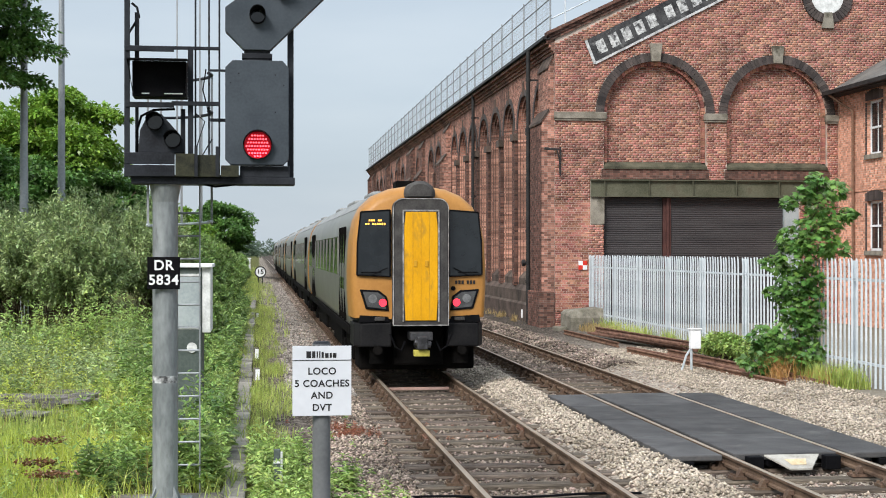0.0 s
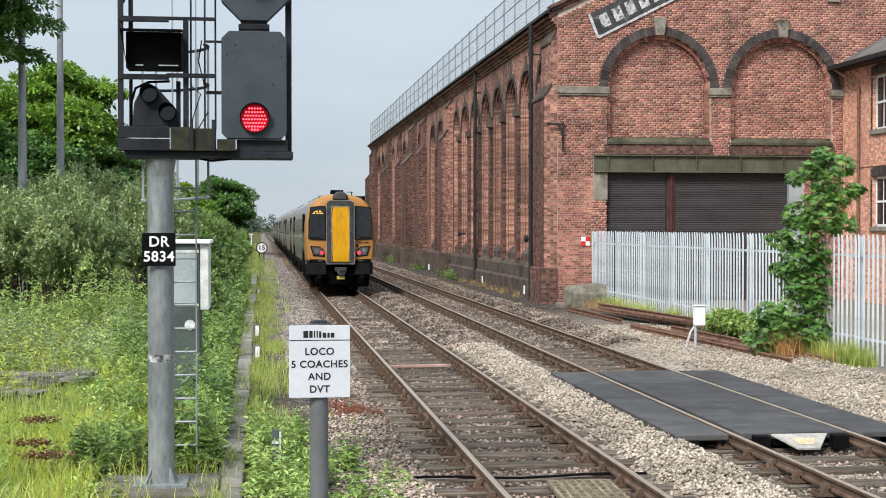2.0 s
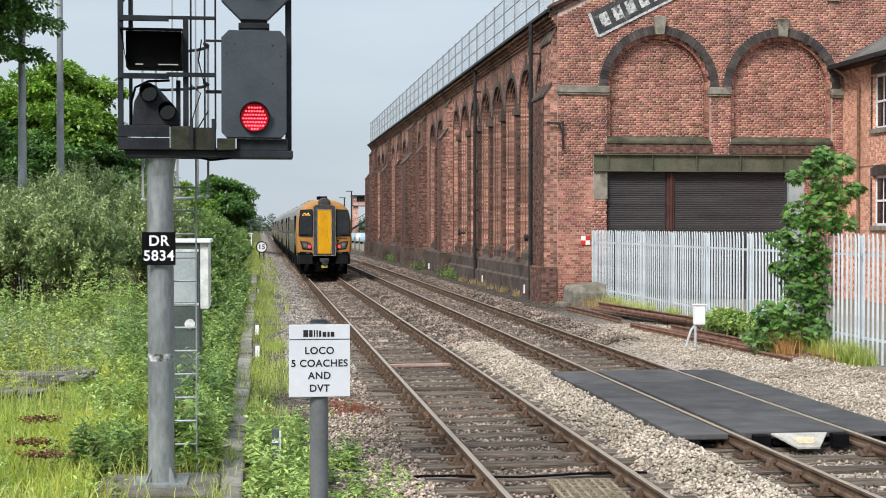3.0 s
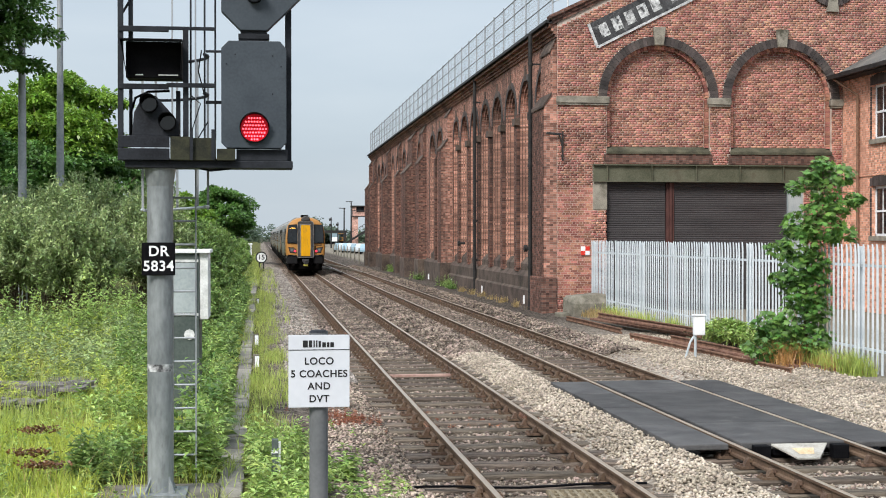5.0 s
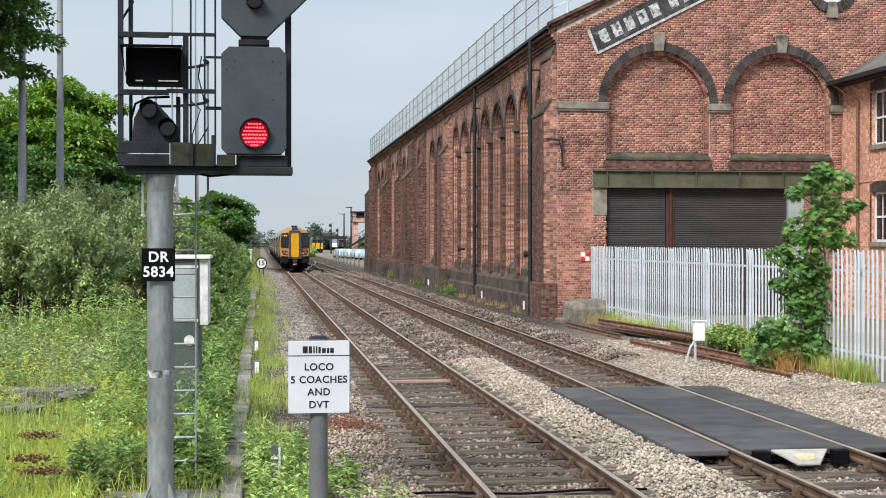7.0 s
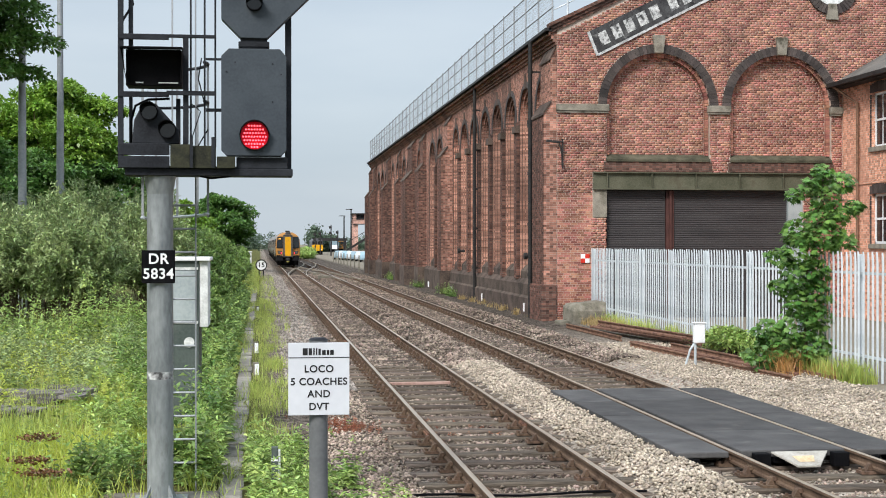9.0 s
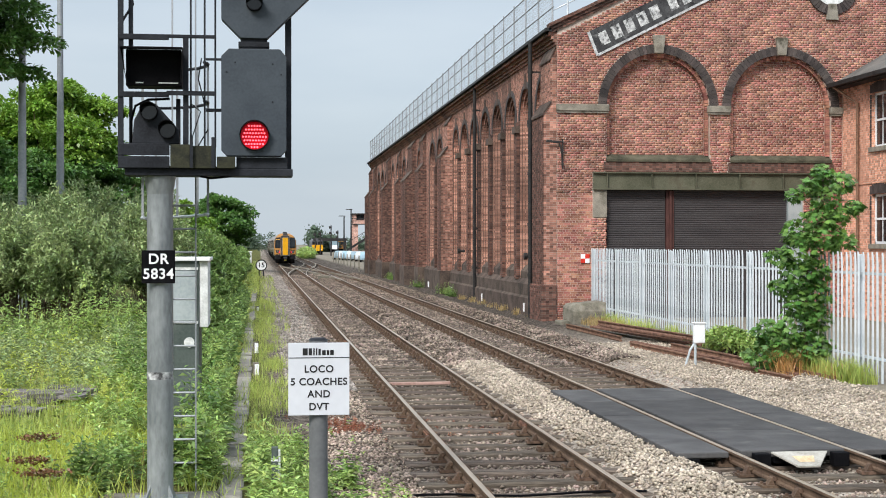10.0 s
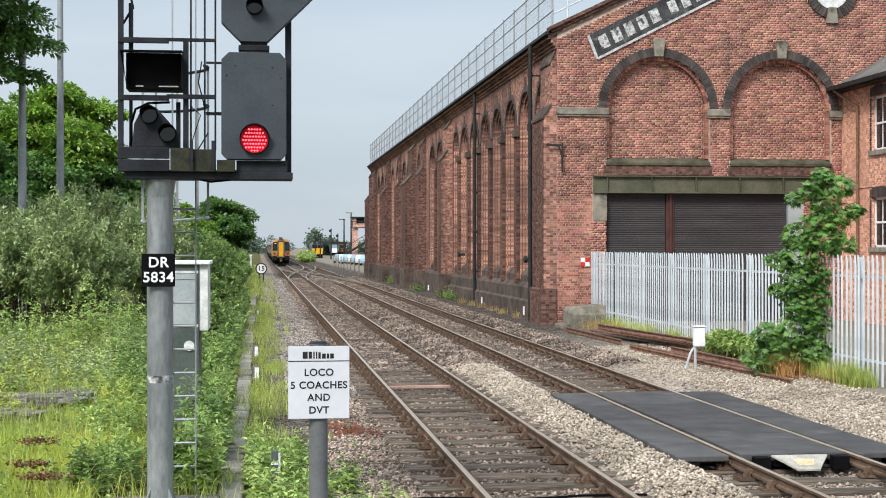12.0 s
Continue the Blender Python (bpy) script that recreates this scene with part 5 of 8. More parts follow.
    part("edge_strip", g, M_DULLWHITE, hd)
    # junction arm above the head
    g = Geo()
    g.box(-0.200, 0.090, Y - 0.18, Y - 0.02, 4.410, 4.460).box(-0.180, 0.070, Y - 0.17, Y - 0.04, 4.390, 4.500)
    part("neck", g, M_FRAME, s, bevel=0.005)
    g = Geo()
    g.prism([(-0.360, 4.670), (-0.180, 4.490), (0.070, 4.490), (1.060, 5.470), (0.730, 5.790), (-0.230, 5.000), (-0.360, 4.900)], (Y - 0.2, Y - 0.06), 1)
    arm = part("junction_indicator", g, M_SIGNALGREY, s, "grey diagonal junction indicator arm", bevel=0.006)
    for k in range(4):
        cx, cz = -0.050 + 0.245 * k, 4.820 + 0.245 * k
        g = Geo()
        hood(g, cx, Y - 0.2, cz, 0.07, 0.2)
        vz = part("visor", g, M_BLACK, arm)
        g = Geo()
        g.cyl((cx, Y - 0.2, cz), (cx, Y - 0.206, cz), 0.069, 20)
        part("lens", g, M_DARKGLASS, vz)
    # identification plate
    pl = Geo()
    yy = Y - 0.15
    x0, x1, z0, z1 = -1.100, -0.790, 2.180, 2.490
    pl.box(x0, x1, yy - 0.006, yy, z0, z1)
    plate = part("number_plate", pl, M_BLACK, s, "black plate with white lettering", bevel=0.004)
    xm = (x0 + x1) / 2
    part("lettering", write("DR", 0.135, M_WHITE, (xm, yy - 0.008, z0 + 0.225)), M_WHITE, plate)
    part("lettering", write("5834", 0.135, M_WHITE, (xm, yy - 0.008, z0 + 0.085)), M_WHITE, plate)
    g = Geo()
    g.box(px - 0.05, px + 0.05, yy, Y - 0.11, z0 + 0.05, z1 - 0.05)
    part("plate_clamp", g, M_GALV, plate)
    # ladder and cage behind the post
    yl = Y + 0.75
    xa, xb = -0.870, -0.640
    for x in (xa, xb):
        g = Geo()
        g.box(x - 0.007, x + 0.007, yl - 0.025, yl + 0.025, 0.05, 5.200)
        part("ladder_stile", g, M_LAMPPOST, s)
    z = 0.35
    while z < 3.1:
        g = Geo()
        g.cyl((xa, yl, z), (xb, yl, z), 0.011, 8)
        part("rung", g, M_LAMPPOST, s)
        z += 0.235
    xc = -0.850
    for zc in (2.830, 3.960, 4.350):
        g = Geo()
        pts = [(xc + 0.33 * math.cos(a), yl + 0.1 + 0.38 * math.sin(a), zc + 0.02 * math.cos(a)) for a in [math.pi * k / 14 for k in range(-2, 17)]]
        for a, b in zip(pts, pts[1:]):
            g.cyl(a, b, 0.016, 6)
        part("cage_hoop", g, M_GALV if zc < 3 else M_FRAME, s)
    for a in (0.05, 0.28, 0.5, 0.72, 0.95):
        g = Geo()
        x, y = xc + 0.33 * math.cos(math.pi * a), yl + 0.1 + 0.38 * math.sin(math.pi * a)
        g.box(x - 0.012, x + 0.012, y - 0.004, y + 0.004, 2.820, 4.370)
        part("cage_strap", g, M_LAMPPOST, s)
    for x in (-0.650, -0.520, -0.420):
        g = Geo()
        g.cyl((x, Y - 0.02, 3.470), (x, Y - 0.02, 5.090), 0.009, 6)
        part("stay_rod", g, M_FRAME, s)
    for pts, r in (([(-0.650, Y, 3.890), (-0.560, Y, 3.810), (-0.640, Y, 3.560)], 0.005),
                   ([(-0.490, Y, 3.640), (-0.590, Y, 3.470)], 0.006),
                   ([(-0.550, Y, 4.320), (-0.580, Y, 4.120), (-0.520, Y, 3.880)], 0.006),
                   ([(-1.210, Y + 0.02, 3.490), (-1.210, Y + 0.02, 3.720), (-1.170, Y + 0.02, 3.860), (-1.050, Y + 0.02, 3.920), (-0.850, Y + 0.02, 3.930)], 0.012),
                   ([(-0.560, Y - 0.1, 3.190), (-0.460, Y - 0.1, 3.170), (-0.270, Y - 0.1, 3.190)], 0.01)):
        g = Geo()
        g.path(pts, r, 6)
        part("cable", g, M_BLACK, s, "loose black cable")


def make_stop_board():
    Y = 8.5
    x0, x1, z0, z1 = 0.170, 0.540, 1.510, 1.950
    t = thing("stop_board", "white train stop board with black lettering on grey post", "sign")
    xm = (0.300 + 0.410) / 2
    g = Geo()
    g.cyl((xm, Y + 0.075, -0.1), (xm, Y + 0.075, z1 + 0.012), 0.057, 24)
    part("post", g, M_POSTGREY, t, "grey painted tube", smooth=True)
    g = Geo()
    g.cyl((xm, Y + 0.075, z1 + 0.012), (xm, Y + 0.075, z1 + 0.025), 0.06, 24, 0.045)
    part("post_cap", g, M_FRAME, t)
    g = Geo()
    g.box(x0, x1, Y, Y + 0.006, z0, z1)
    b = part("board", g, M_BOARDWHITE, t, "white aluminium plate", bevel=0.002)
    g = Geo()
    g.box(x0 + 0.1, x1 - 0.1, Y + 0.006, Y + 0.03, z0 + 0.08, z0 + 0.11).box(x0 + 0.1, x1 - 0.1, Y + 0.006, Y + 0.03, z1 - 0.11, z1 - 0.08)
    part("channel", g, M_GALV, b)
    xc = (x0 + x1) / 2
    H = z1 - z0
    g = Geo()
    zl = z1 - 0.205 * H
    g.box(x0, x1, Y - 0.002, Y + 0.001, zl - 0.0022, zl + 0.0022)
    part("rule", g, M_TEXT, b)
    g = Geo()
    zc = z1 - 0.125 * H
    for k, (w, h) in enumerate(((0.03, 0.042), (0.02, 0.042), (0.008, 0.042), (0.008, 0.042), (0.014, 0.038), (0.022, 0.03), (0.014, 0.03), (0.022, 0.03))):
        xs = xc - 0.098 + (0, 0.036, 0.064, 0.080, 0.095, 0.117, 0.146, 0.166)[k]
        g.box(xs, xs + w, Y - 0.002, Y + 0.001, zc - 0.02, zc - 0.02 + h)
    part("name_bar", g, M_TEXT, b)
    for text, f in (("LOCO", 0.365), ("5 COACHES", 0.54), ("AND", 0.71), ("DVT", 0.885)):
        part("lettering", write(text, 0.0605, M_TEXT, (xc, Y - 0.001, z1 - f * H), depth=0.001), M_TEXT, b)


M_POSTGREY = mat("post_grey", (0.10, 0.105, 0.11), (0.14, 0.145, 0.15), 0.5, scale=4, fine=40, bump=0.02)
M_BOARDWHITE = mat("board_white", (0.52, 0.54, 0.58), (0.58, 0.60, 0.64), 0.45, scale=2, fine=20, bump=0.0)


def make_cabinet():
    """Equipment case behind the signal."""
    Y = 19.0
    t = thing("equipment_cabinet", "grey-green trackside equipment cabinet with white top", "cabinet")
    x0, x1, z1, z0 = -1.230, -0.810, 2.320, 0.0
    g = Geo()
    g.box(x0, x1, Y, Y + 0.9, z0, z1)
    part("body", g, M_CABGREEN, t, bevel=0.01)
    g = Geo()
    g.box(x0 - 0.03, x1 + 0.15, Y - 0.05, Y + 0.95, z1, z1 + 0.05)
    part("roof", g, M_WHITE, t, bevel=0.01)
    g = Geo()
    g.box(x1 + 0.003, x1 + 0.12, Y + 0.02, Y + 0.88, 1.430, z1 - 0.003)
    part("side_door", g, M_DULLWHITE, t, "weathered white side door", bevel=0.008)
    for zz in (2.220, 1.500):
        g = Geo()
        g.box(x0 + 0.01, x1 - 0.01, Y - 0.012, Y, zz - 0.02, zz + 0.015)
        part("trim", g, M_DULLWHITE, t)
    g = Geo()
    g.box(x0 + 0.03, x1 - 0.03, Y - 0.015, Y - 0.002, 1.520, 2.190)
    part("door", g, M_CABGREY, t, "pale grey steel door", bevel=0.004)
    g = Geo()
    g.cyl((-0.940, Y - 0.02, 1.230), (-0.940, Y - 0.003, 1.230), 0.07, 12)
    part("badge", g, M_DULLWHITE, t)
    Y = 182
    f = thing("distant_cabinet", "small white trackside cabinet far along the line", "cabinet", -1.530, Y, 0)
    g = Geo()
    g.box(-0.45, 0.45, 0, 0.8, -0.05, 1.45)
    part("body", g, M_WHITE, f, bevel=0.02)
    g = Geo()
    g.box(-0.55, 0.55, -0.1, 0.9, 1.45, 1.6)
    part("roof", g, M_WHITE, f, bevel=0.02)
    g = Geo()
    g.box(-0.2, 0.3, -0.02, 0.0, 0.1, 1.3)
    part("door", g, M_CABGREY, f)


def make_speed_sign():
    Y = 105
    t = thing("speed_sign", "round white speed sign with black numerals and rim", "sign", 0.100, Y, 0)
    g = Geo()
    g.cyl((0, 0.02, 0.960), (0, 0, 0.960), 0.36, 32)
    d = part("disc", g, M_WHITE, t)
    r = Geo()
    n = 32
    zc = 0.960
    for k in range(n):
        a0, a1 = 2 * math.pi * k / n, 2 * math.pi * (k + 1) / n
        r.prism([(q * math.cos(a), zc + q * math.sin(a)) for q, a in ((0.35, a0), (0.43, a0), (0.43, a1), (0.35, a1))], (-0.02, 0.03), 1)
    part("rim", r, M_TEXT, d)
    part("lettering", write("15", 0.5, M_TEXT, (0, -0.01, zc), depth=0.004), M_TEXT, d)
    for x in (-0.16, 0.16):
        g = Geo()
        g.box(x - 0.04, x + 0.04, 0.03, 0.1, -0.1, zc - 0.2)
        part("leg", g, M_FRAME, t)


M_TROUGH = mat("trough_concrete", (0.14, 0.13, 0.11), (0.30, 0.28, 0.245), 0.92, scale=4, fine=50, bump=0.4, island=0.2, stain=(0.10, 0.095, 0.06), stain_scale=3)


def make_edging():
    """Line of concrete troughing lids beside the line."""
    t = thing("cable_trough", "grey concrete cable trough lids beside the line", "cable trough", -0.30, 0, 0.07, kind="structure")
    meshes = []
    for k in range(4):
        r = random.Random(40 + k)
        g = Geo()
        g.loft([[(-0.125, 0.02, -0.12), (0.125, 0.02, -0.12), (0.125, 0.98, -0.12), (-0.125, 0.98, -0.12)], [(-0.125, 0.02, -0.01), (0.125, 0.02, -0.012), (0.125, 0.98, -0.01), (-0.125, 0.98, -0.014)],
                [(-0.11, 0.035, 0.0), (0.11, 0.035 + r.uniform(0, 0.03), 0.0), (0.11, 0.965, r.uniform(-0.01, 0)), (-0.11, 0.965 - r.uniform(0, 0.03), 0.0)]])
        meshes.append(g.mesh("lid", M_TROUGH))
    for k in range(78):
        o = new("lid", meshes[k % 4])
        o.parent = t
        o.matrix_basis = pose(random.uniform(-0.02, 0.02), 9.5 + k, random.uniform(-0.015, 0.01), random.uniform(-0.6, 0.6), random.uniform(-1.5, 1.5), random.uniform(-1, 1))
    for x, y, h in ((0.1, 32.6, 0.28), (0.12, 27.2, 0.26), (0.1, 52, 0.25)):
        m = thing("marker_block", "small white-faced marker block by the trough", "marker", -0.30 + x + 0.1, y, 0.0)
        g = Geo()
        g.box(-0.06, 0.06, -0.1, 0.1, -0.05, h)
        part("block", g, M_CONCRETE, m, bevel=0.01)
        g = Geo()
        g.box(-0.02, 0.062, -0.106, -0.101, 0.03, h - 0.02)
        part("face", g, M_WHITE, m)
    m = thing("bollard", "short grey post with white band among weeds", "bollard", 0.150, 14.2, 0.0)
    g = Geo()
    g.box(-0.035, 0.03, -0.04, 0.04, -0.05, 0.50)
    part("body", g, M_CABGREEN, m, bevel=0.006)
    g = Geo()
    g.box(0.031, 0.055, -0.03, 0.04, -0.05, 0.47)
    part("side", g, M_DULLWHITE, m, bevel=0.004)
    g = Geo()
    g.box(-0.038, 0.028, -0.045, -0.041, 0.36, 0.39)
    part("band", g, M_WHITE, m)


def make_lamp_posts():
    for x, y in ((-6.620, 48.0), (-7.200, 44.0)):
        t = thing("lamp_post", "tall grey steel lighting mast behind the bushes", "lamp post", x, y, 0.1)
        g = Geo()
        g.cyl((0, 0, -0.1), (0, 0, 6.9), 0.15, 16, 0.115)
        part("lower_tube", g, M_LAMPPOST, t, smooth=True)
        g = Geo()
        g.cyl((0, 0, 6.9), (0, 0, 15.5), 0.11, 16, 0.075)
        part("upper_tube", g, M_LAMPPOST, t, smooth=True)
        g = Geo()
        g.box(-0.9, 0.9, -0.1, 0.1, 15.5, 15.65)
        part("lamp_head", g, M_LAMPPOST, t, bevel=0.02)


make_signal()
make_stop_board()
make_cabinet()
make_speed_sign()
make_edging()
make_lamp_posts()


# ---- train
# the rear of the train second by second: it gathers speed as it leaves
REAR_AT = (26.7, 40.4, 54.1, 67.8, 81.5, 95.3, 109.3, 124.0, 139.3, 155.2, 171.6, 188.6, 206.0)
REAR0, CAR = REAR_AT[0], 23.3


def body_section(k=1.0, roof=1.0):
    """Car cross-section from sole bar over the roof, (x, z)."""
    half = [(1.20, 1.00), (1.31, 1.25), (1.345, 1.75), (1.345, 2.2), (1.315, 2.75), (1.24, 3.15), (1.10, 3.42), (0.86, 3.64), (0.55, 3.77), (0.2, 3.825)]
    pts = [(x, z) for x, z in half] + [(-x, z) for x, z in reversed(half)]
    return [(x * k, 2.2 + (z - 2.2) * (k if z > 2.2 else 1) * (roof if z > 2.2 else 1)) for x, z in pts]


def side_pane(g, x, y0, y1, z0, z1):
    s = 1 if x > 0 else -1
    xa, xb = 1.345 * s, 1.326 * s
    g.quad((xa + 0.004 * s, y0, z0), (xa + 0.004 * s, y1, z0), (xb + 0.004 * s, y1, z1), (xb + 0.004 * s, y0, z1))
    g.quad((xa - 0.03 * s, y0, z0), (xb - 0.03 * s, y0, z1), (xb - 0.03 * s, y1, z1), (xa - 0.03 * s, y1, z0))
    g.quad((xa + 0.004 * s, y0, z0), (xb + 0.004 * s, y0, z1), (xb - 0.03 * s, y0, z1), (xa - 0.03 * s, y0, z0))
    g.quad((xa + 0.004 * s, y1, z0), (xa - 0.03 * s, y1, z0), (xb - 0.03 * s, y1, z1), (xb + 0.004 * s, y1, z1))
    g.quad((xa + 0.004 * s, y0, z1), (xb + 0.004 * s, y1, z1), (xb - 0.03 * s, y1, z1), (xa - 0.03 * s, y0, z1))


def make_car(cab):
    """One railcar, its near end at y = 0; cab: with the driver's end and gangway towards the viewer."""
    L = CAR - 0.55
    label = "orange-ended diesel railcar with yellow gangway door and red tail lamps" if cab else "grey-green diesel railcar coupled in the train"
    t = thing("railcar", label, "train car", group="train cars")
    y_start = 0.9 if cab else 0.0
    g = Geo()
    g.loft([[(x, y, z) for x, z in body_section()] for y in (y_start, 8, 16, L)])
    part("body", g, M_TRAINSIDE, t, "grey-green metallic body side", smooth=True)
    rf = Geo()
    sec = [(1.12, 3.40), (0.87, 3.652), (0.55, 3.782), (0.2, 3.838), (-0.2, 3.838), (-0.55, 3.782), (-0.87, 3.652), (-1.12, 3.40), (-1.0, 3.38), (1.0, 3.38)]
    rf.loft([[(x, y, z) for x, z in sec] for y in (y_start + 0.5, L - 0.3)])
    part("roof", rf, M_TRAINROOF, t, smooth=True)
    for yy, ln in ((4.0, 2.2), (9.5, 3.0), (16.0, 2.4)):
        p = Geo()
        p.box(-0.62, 0.62, yy, yy + ln, 3.74, 3.87)
        part("roof_pod", p, M_TRAINROOF, t, bevel=0.05)
    for s in (-1, 1):
        band = Geo()
        side_pane(band, s, 4.4, 16.8, 2.02, 2.86)
        part("window_band", band, M_DARKGLASS, t, "long dark window strip")
        for k in range(8):
            m = Geo()
            yy = 4.4 + k * 1.77
            m.box(s * 1.32 if s > 0 else -1.356, s * 1.356 if s > 0 else -1.32, yy - 0.07, yy + 0.07, 2.03, 2.85)
            part("window_pillar", m, M_TRAINSIDE, t)
        for y0 in (2.0, 17.6):
            d = Geo()
            side_pane(d, s, y0 + 0.25, y0 + 0.8, 1.75, 2.9)
            side_pane(d, s, y0 + 1.0, y0 + 1.55, 1.75, 2.9)
            part("door_window", d, M_DARKGLASS, t)
            fr = Geo()
            for yy in (y0, y0 + 0.87, y0 + 1.74):
                fr.box(s * 1.30 if s > 0 else -1.352, s * 1.352 if s > 0 else -1.30, yy, yy + 0.04, 1.1, 3.05)
            part("door_edge", fr, M_UNDER, t)
        sp = Geo()
        side_pane(sp, s, 19.9, 22.3, 2.02, 2.86)
        part("window_band", sp, M_DARKGLASS, t)
        sk = Geo()
        sk.box(s * 1.26 - 0.03, s * 1.26 + 0.03, y_start + 0.3, L - 0.2, 0.85, 1.02)
        part("sole_bar", sk, M_UNDER, t)
    un = Geo()
    for y0, y1, w, z0 in ((5.2, 8.6, 1.2, 0.35), (9.0, 12.2, 1.15, 0.42), (12.6, 16.6, 1.2, 0.38)):
        un.box(-w, w, y0, y1, z0, 0.98)
    un.box(-1.0, 1.0, 0.6, L - 0.3, 0.75, 1.0)
    part("underframe", un, M_UNDER, t, bevel=0.04)
    for yb in (3.6, L - 3.6):
        bg = Geo()
        for s in (-1, 1):
            bg.box(s * 1.02 - 0.09, s * 1.02 + 0.09, yb - 1.7, yb + 1.7, 0.42, 0.72)
            for q in (-1.3, 1.3):
                bg.box(s * 1.05 - 0.12, s * 1.05 + 0.12, yb + q - 0.2, yb + q + 0.2, 0.28, 0.56)
        bg.box(-1.0, 1.0, yb - 0.3, yb + 0.3, 0.45, 0.8)
        bog = part("bogie", bg, M_UNDER, t, bevel=0.03)
        for q in (-1.3, 1.3):
            w = Geo()
            for s in (-1, 1):
                w.cyl((s * 0.69, yb + q, 0.42), (s * 0.82, yb + q, 0.42), 0.42, 24)
            w.cyl((-0.8, yb + q, 0.42), (0.8, yb + q, 0.42), 0.09, 10)
            part("wheelset", w, M_CHAIR, bog)
    if cab:
        make_cab(t)
    else:
        e = Geo()
        e.loft([[(x, y, z) for x, z in body_section(1.004)] for y in (-0.03, 0.18)])
        part("end_panel", e, M_ORANGE, t, "orange body end", smooth=True)
        b = Geo()
        b.box(-0.55, 0.55, -0.55, 0.0, 1.1, 3.4)
        part("gangway_bellows", b, M_GANGWAY, t, bevel=0.05)
    e = Geo()
    e.loft([[(x, y, z) for x, z in body_section(1.004)] for y in (L - 0.18, L + 0.02)])
    part("end_panel", e, M_ORANGE, t, smooth=True)
    return t


def make_cab(t):
    """Driver's end: moulded orange shell, windscreens, gangway, lamps, skirt, coupler."""
    g = Geo()
    rings = []
    for y, k, rf in ((0.0, 0.90, 0.86), (0.03, 0.945, 0.92), (0.10, 0.975, 0.965), (0.28, 0.995, 0.995), (0.55, 1.003, 1.003), (1.15, 1.004, 1.004)):
        rings.append([(x, y + (0.16 * max(0.0, (z - 2.2) / 1.6) ** 2), max(z, 1.22)) for x, z in body_section(k, rf / k)])
    g.loft(rings)
    part("cab_shell", g, M_ORANGE, t, "moulded orange cab end", smooth=True)
    # windscreens, black glass with a darker frame
    for s in (-1, 1):
        fr = Geo()
        pts = [(s * 0.58, 2.05), (s * 1.225, 2.08), (s * 1.215, 2.7), (s * 1.15, 3.30), (s * 0.58, 3.34)]
        fr.prism([(x, z) for x, z in pts][:: s], (-0.015, 0.2), 1)
        ws = part("windscreen", fr, M_DARKGLASS, t, "dark windscreen", bevel=0.012)
        surround = Geo()
        for a, b in zip(pts, pts[1:] + pts[:1]):
            surround.cyl((a[0], -0.02, a[1]), (b[0], -0.02, b[1]), 0.016, 6)
        part("rubber_seal", surround, M_BLACK, ws)
        wp = Geo()
        wp.path([(s * 0.95, -0.05, 2.07), (s * 0.62 if s < 0 else 0.66, -0.05, 2.22)], 0.012, 5).path([(s * 1.15, -0.045, 2.13), (s * 0.75, -0.045, 2.13)], 0.014, 5)
        part("wiper", wp, M_BLACK, ws)
        # lamp cluster
        lc = Geo()
        lp = [(s * 0.60, 1.38), (s * 1.05, 1.42), (s * 1.17, 1.80), (s * 0.80, 1.78), (s * 0.64, 1.66)]
        lc.prism([(x, z) for x, z in lp][:: s], (-0.03, 0.15), 1)
        cl = part("lamp_cluster", lc, M_BLACK, t, "black lamp housing", bevel=0.015)
        hl = Geo()
        hl.cyl((s * 0.92, -0.03, 1.62), (s * 0.92, -0.042, 1.62), 0.085, 20)
        part("headlamp", hl, M_CHROME, cl, "unlit silver headlamp")
        bl = Geo()
        bl.prism([(s * 0.66, 1.42), (s * 1.02, 1.46), (s * 1.11, 1.76), (s * 0.82, 1.74), (s * 0.68, 1.64)][:: s], (-0.034, -0.03), 1)
        part("lamp_glass", bl, M_LAMPGLASS, cl, "smoky clear lamp cover", bevel=0.002)
        tl = Geo()
        tl.cyl((s * 0.72, -0.03, 1.54), (s * 0.72, -0.045, 1.54), 0.075, 20)
        part("tail_lamp", tl, M_TAIL, cl, "glowing red tail lamp")
        # lower recess and skirt
        rc = Geo()
        rc.prism([(s * 0.58, 1.16), (s * 1.19, 1.16), (s * 1.17, 1.30), (s * 0.62, 1.27)][:: s], (-0.02, 0.2), 1)
        part("step_recess", rc, M_BLACK, t)
        st = Geo()
        st.box(s * 0.78 - 0.1, s * 0.78 + 0.1, -0.05, 0.0, 1.19, 1.26)
        part("foot_step", st, M_GANGWAY, t, bevel=0.01)
        sk = Geo()
        sk.loft([[(s * 0.55, -0.04, z), (s * 1.16, 0.0, z), (s * 1.27, 0.25, z), (s * 1.27, 1.3, z), (s * 0.55, 1.3, z)] for z in (0.68, 1.15)])
        part("skirt", sk, M_SKIRT, t, "black fibreglass skirt", bevel=0.03)
        bf = Geo()
        bf.cyl((s * 0.82, -0.1, 0.62), (s * 0.82, 0.2, 0.62), 0.09, 12).box(s * 0.82 - 0.14, s * 0.82 + 0.14, 0.1, 0.4, 0.35, 0.72)
        part("lifeguard", bf, M_UNDER, t)
    # unit number as a bar
    nb = Geo()
    for k in range(6):
        x = 0.70 + 0.062 * k + (0.04 if k > 2 else 0)
        nb.box(x, x + 0.042, -0.006, 0.02, 1.90, 1.97)
    part("number_bar", nb, M_TEXT, t)
    rr = Geo()
    rr.cyl((0.66, -0.02, 1.815), (0.66, 0.05, 1.815), 0.045, 14)
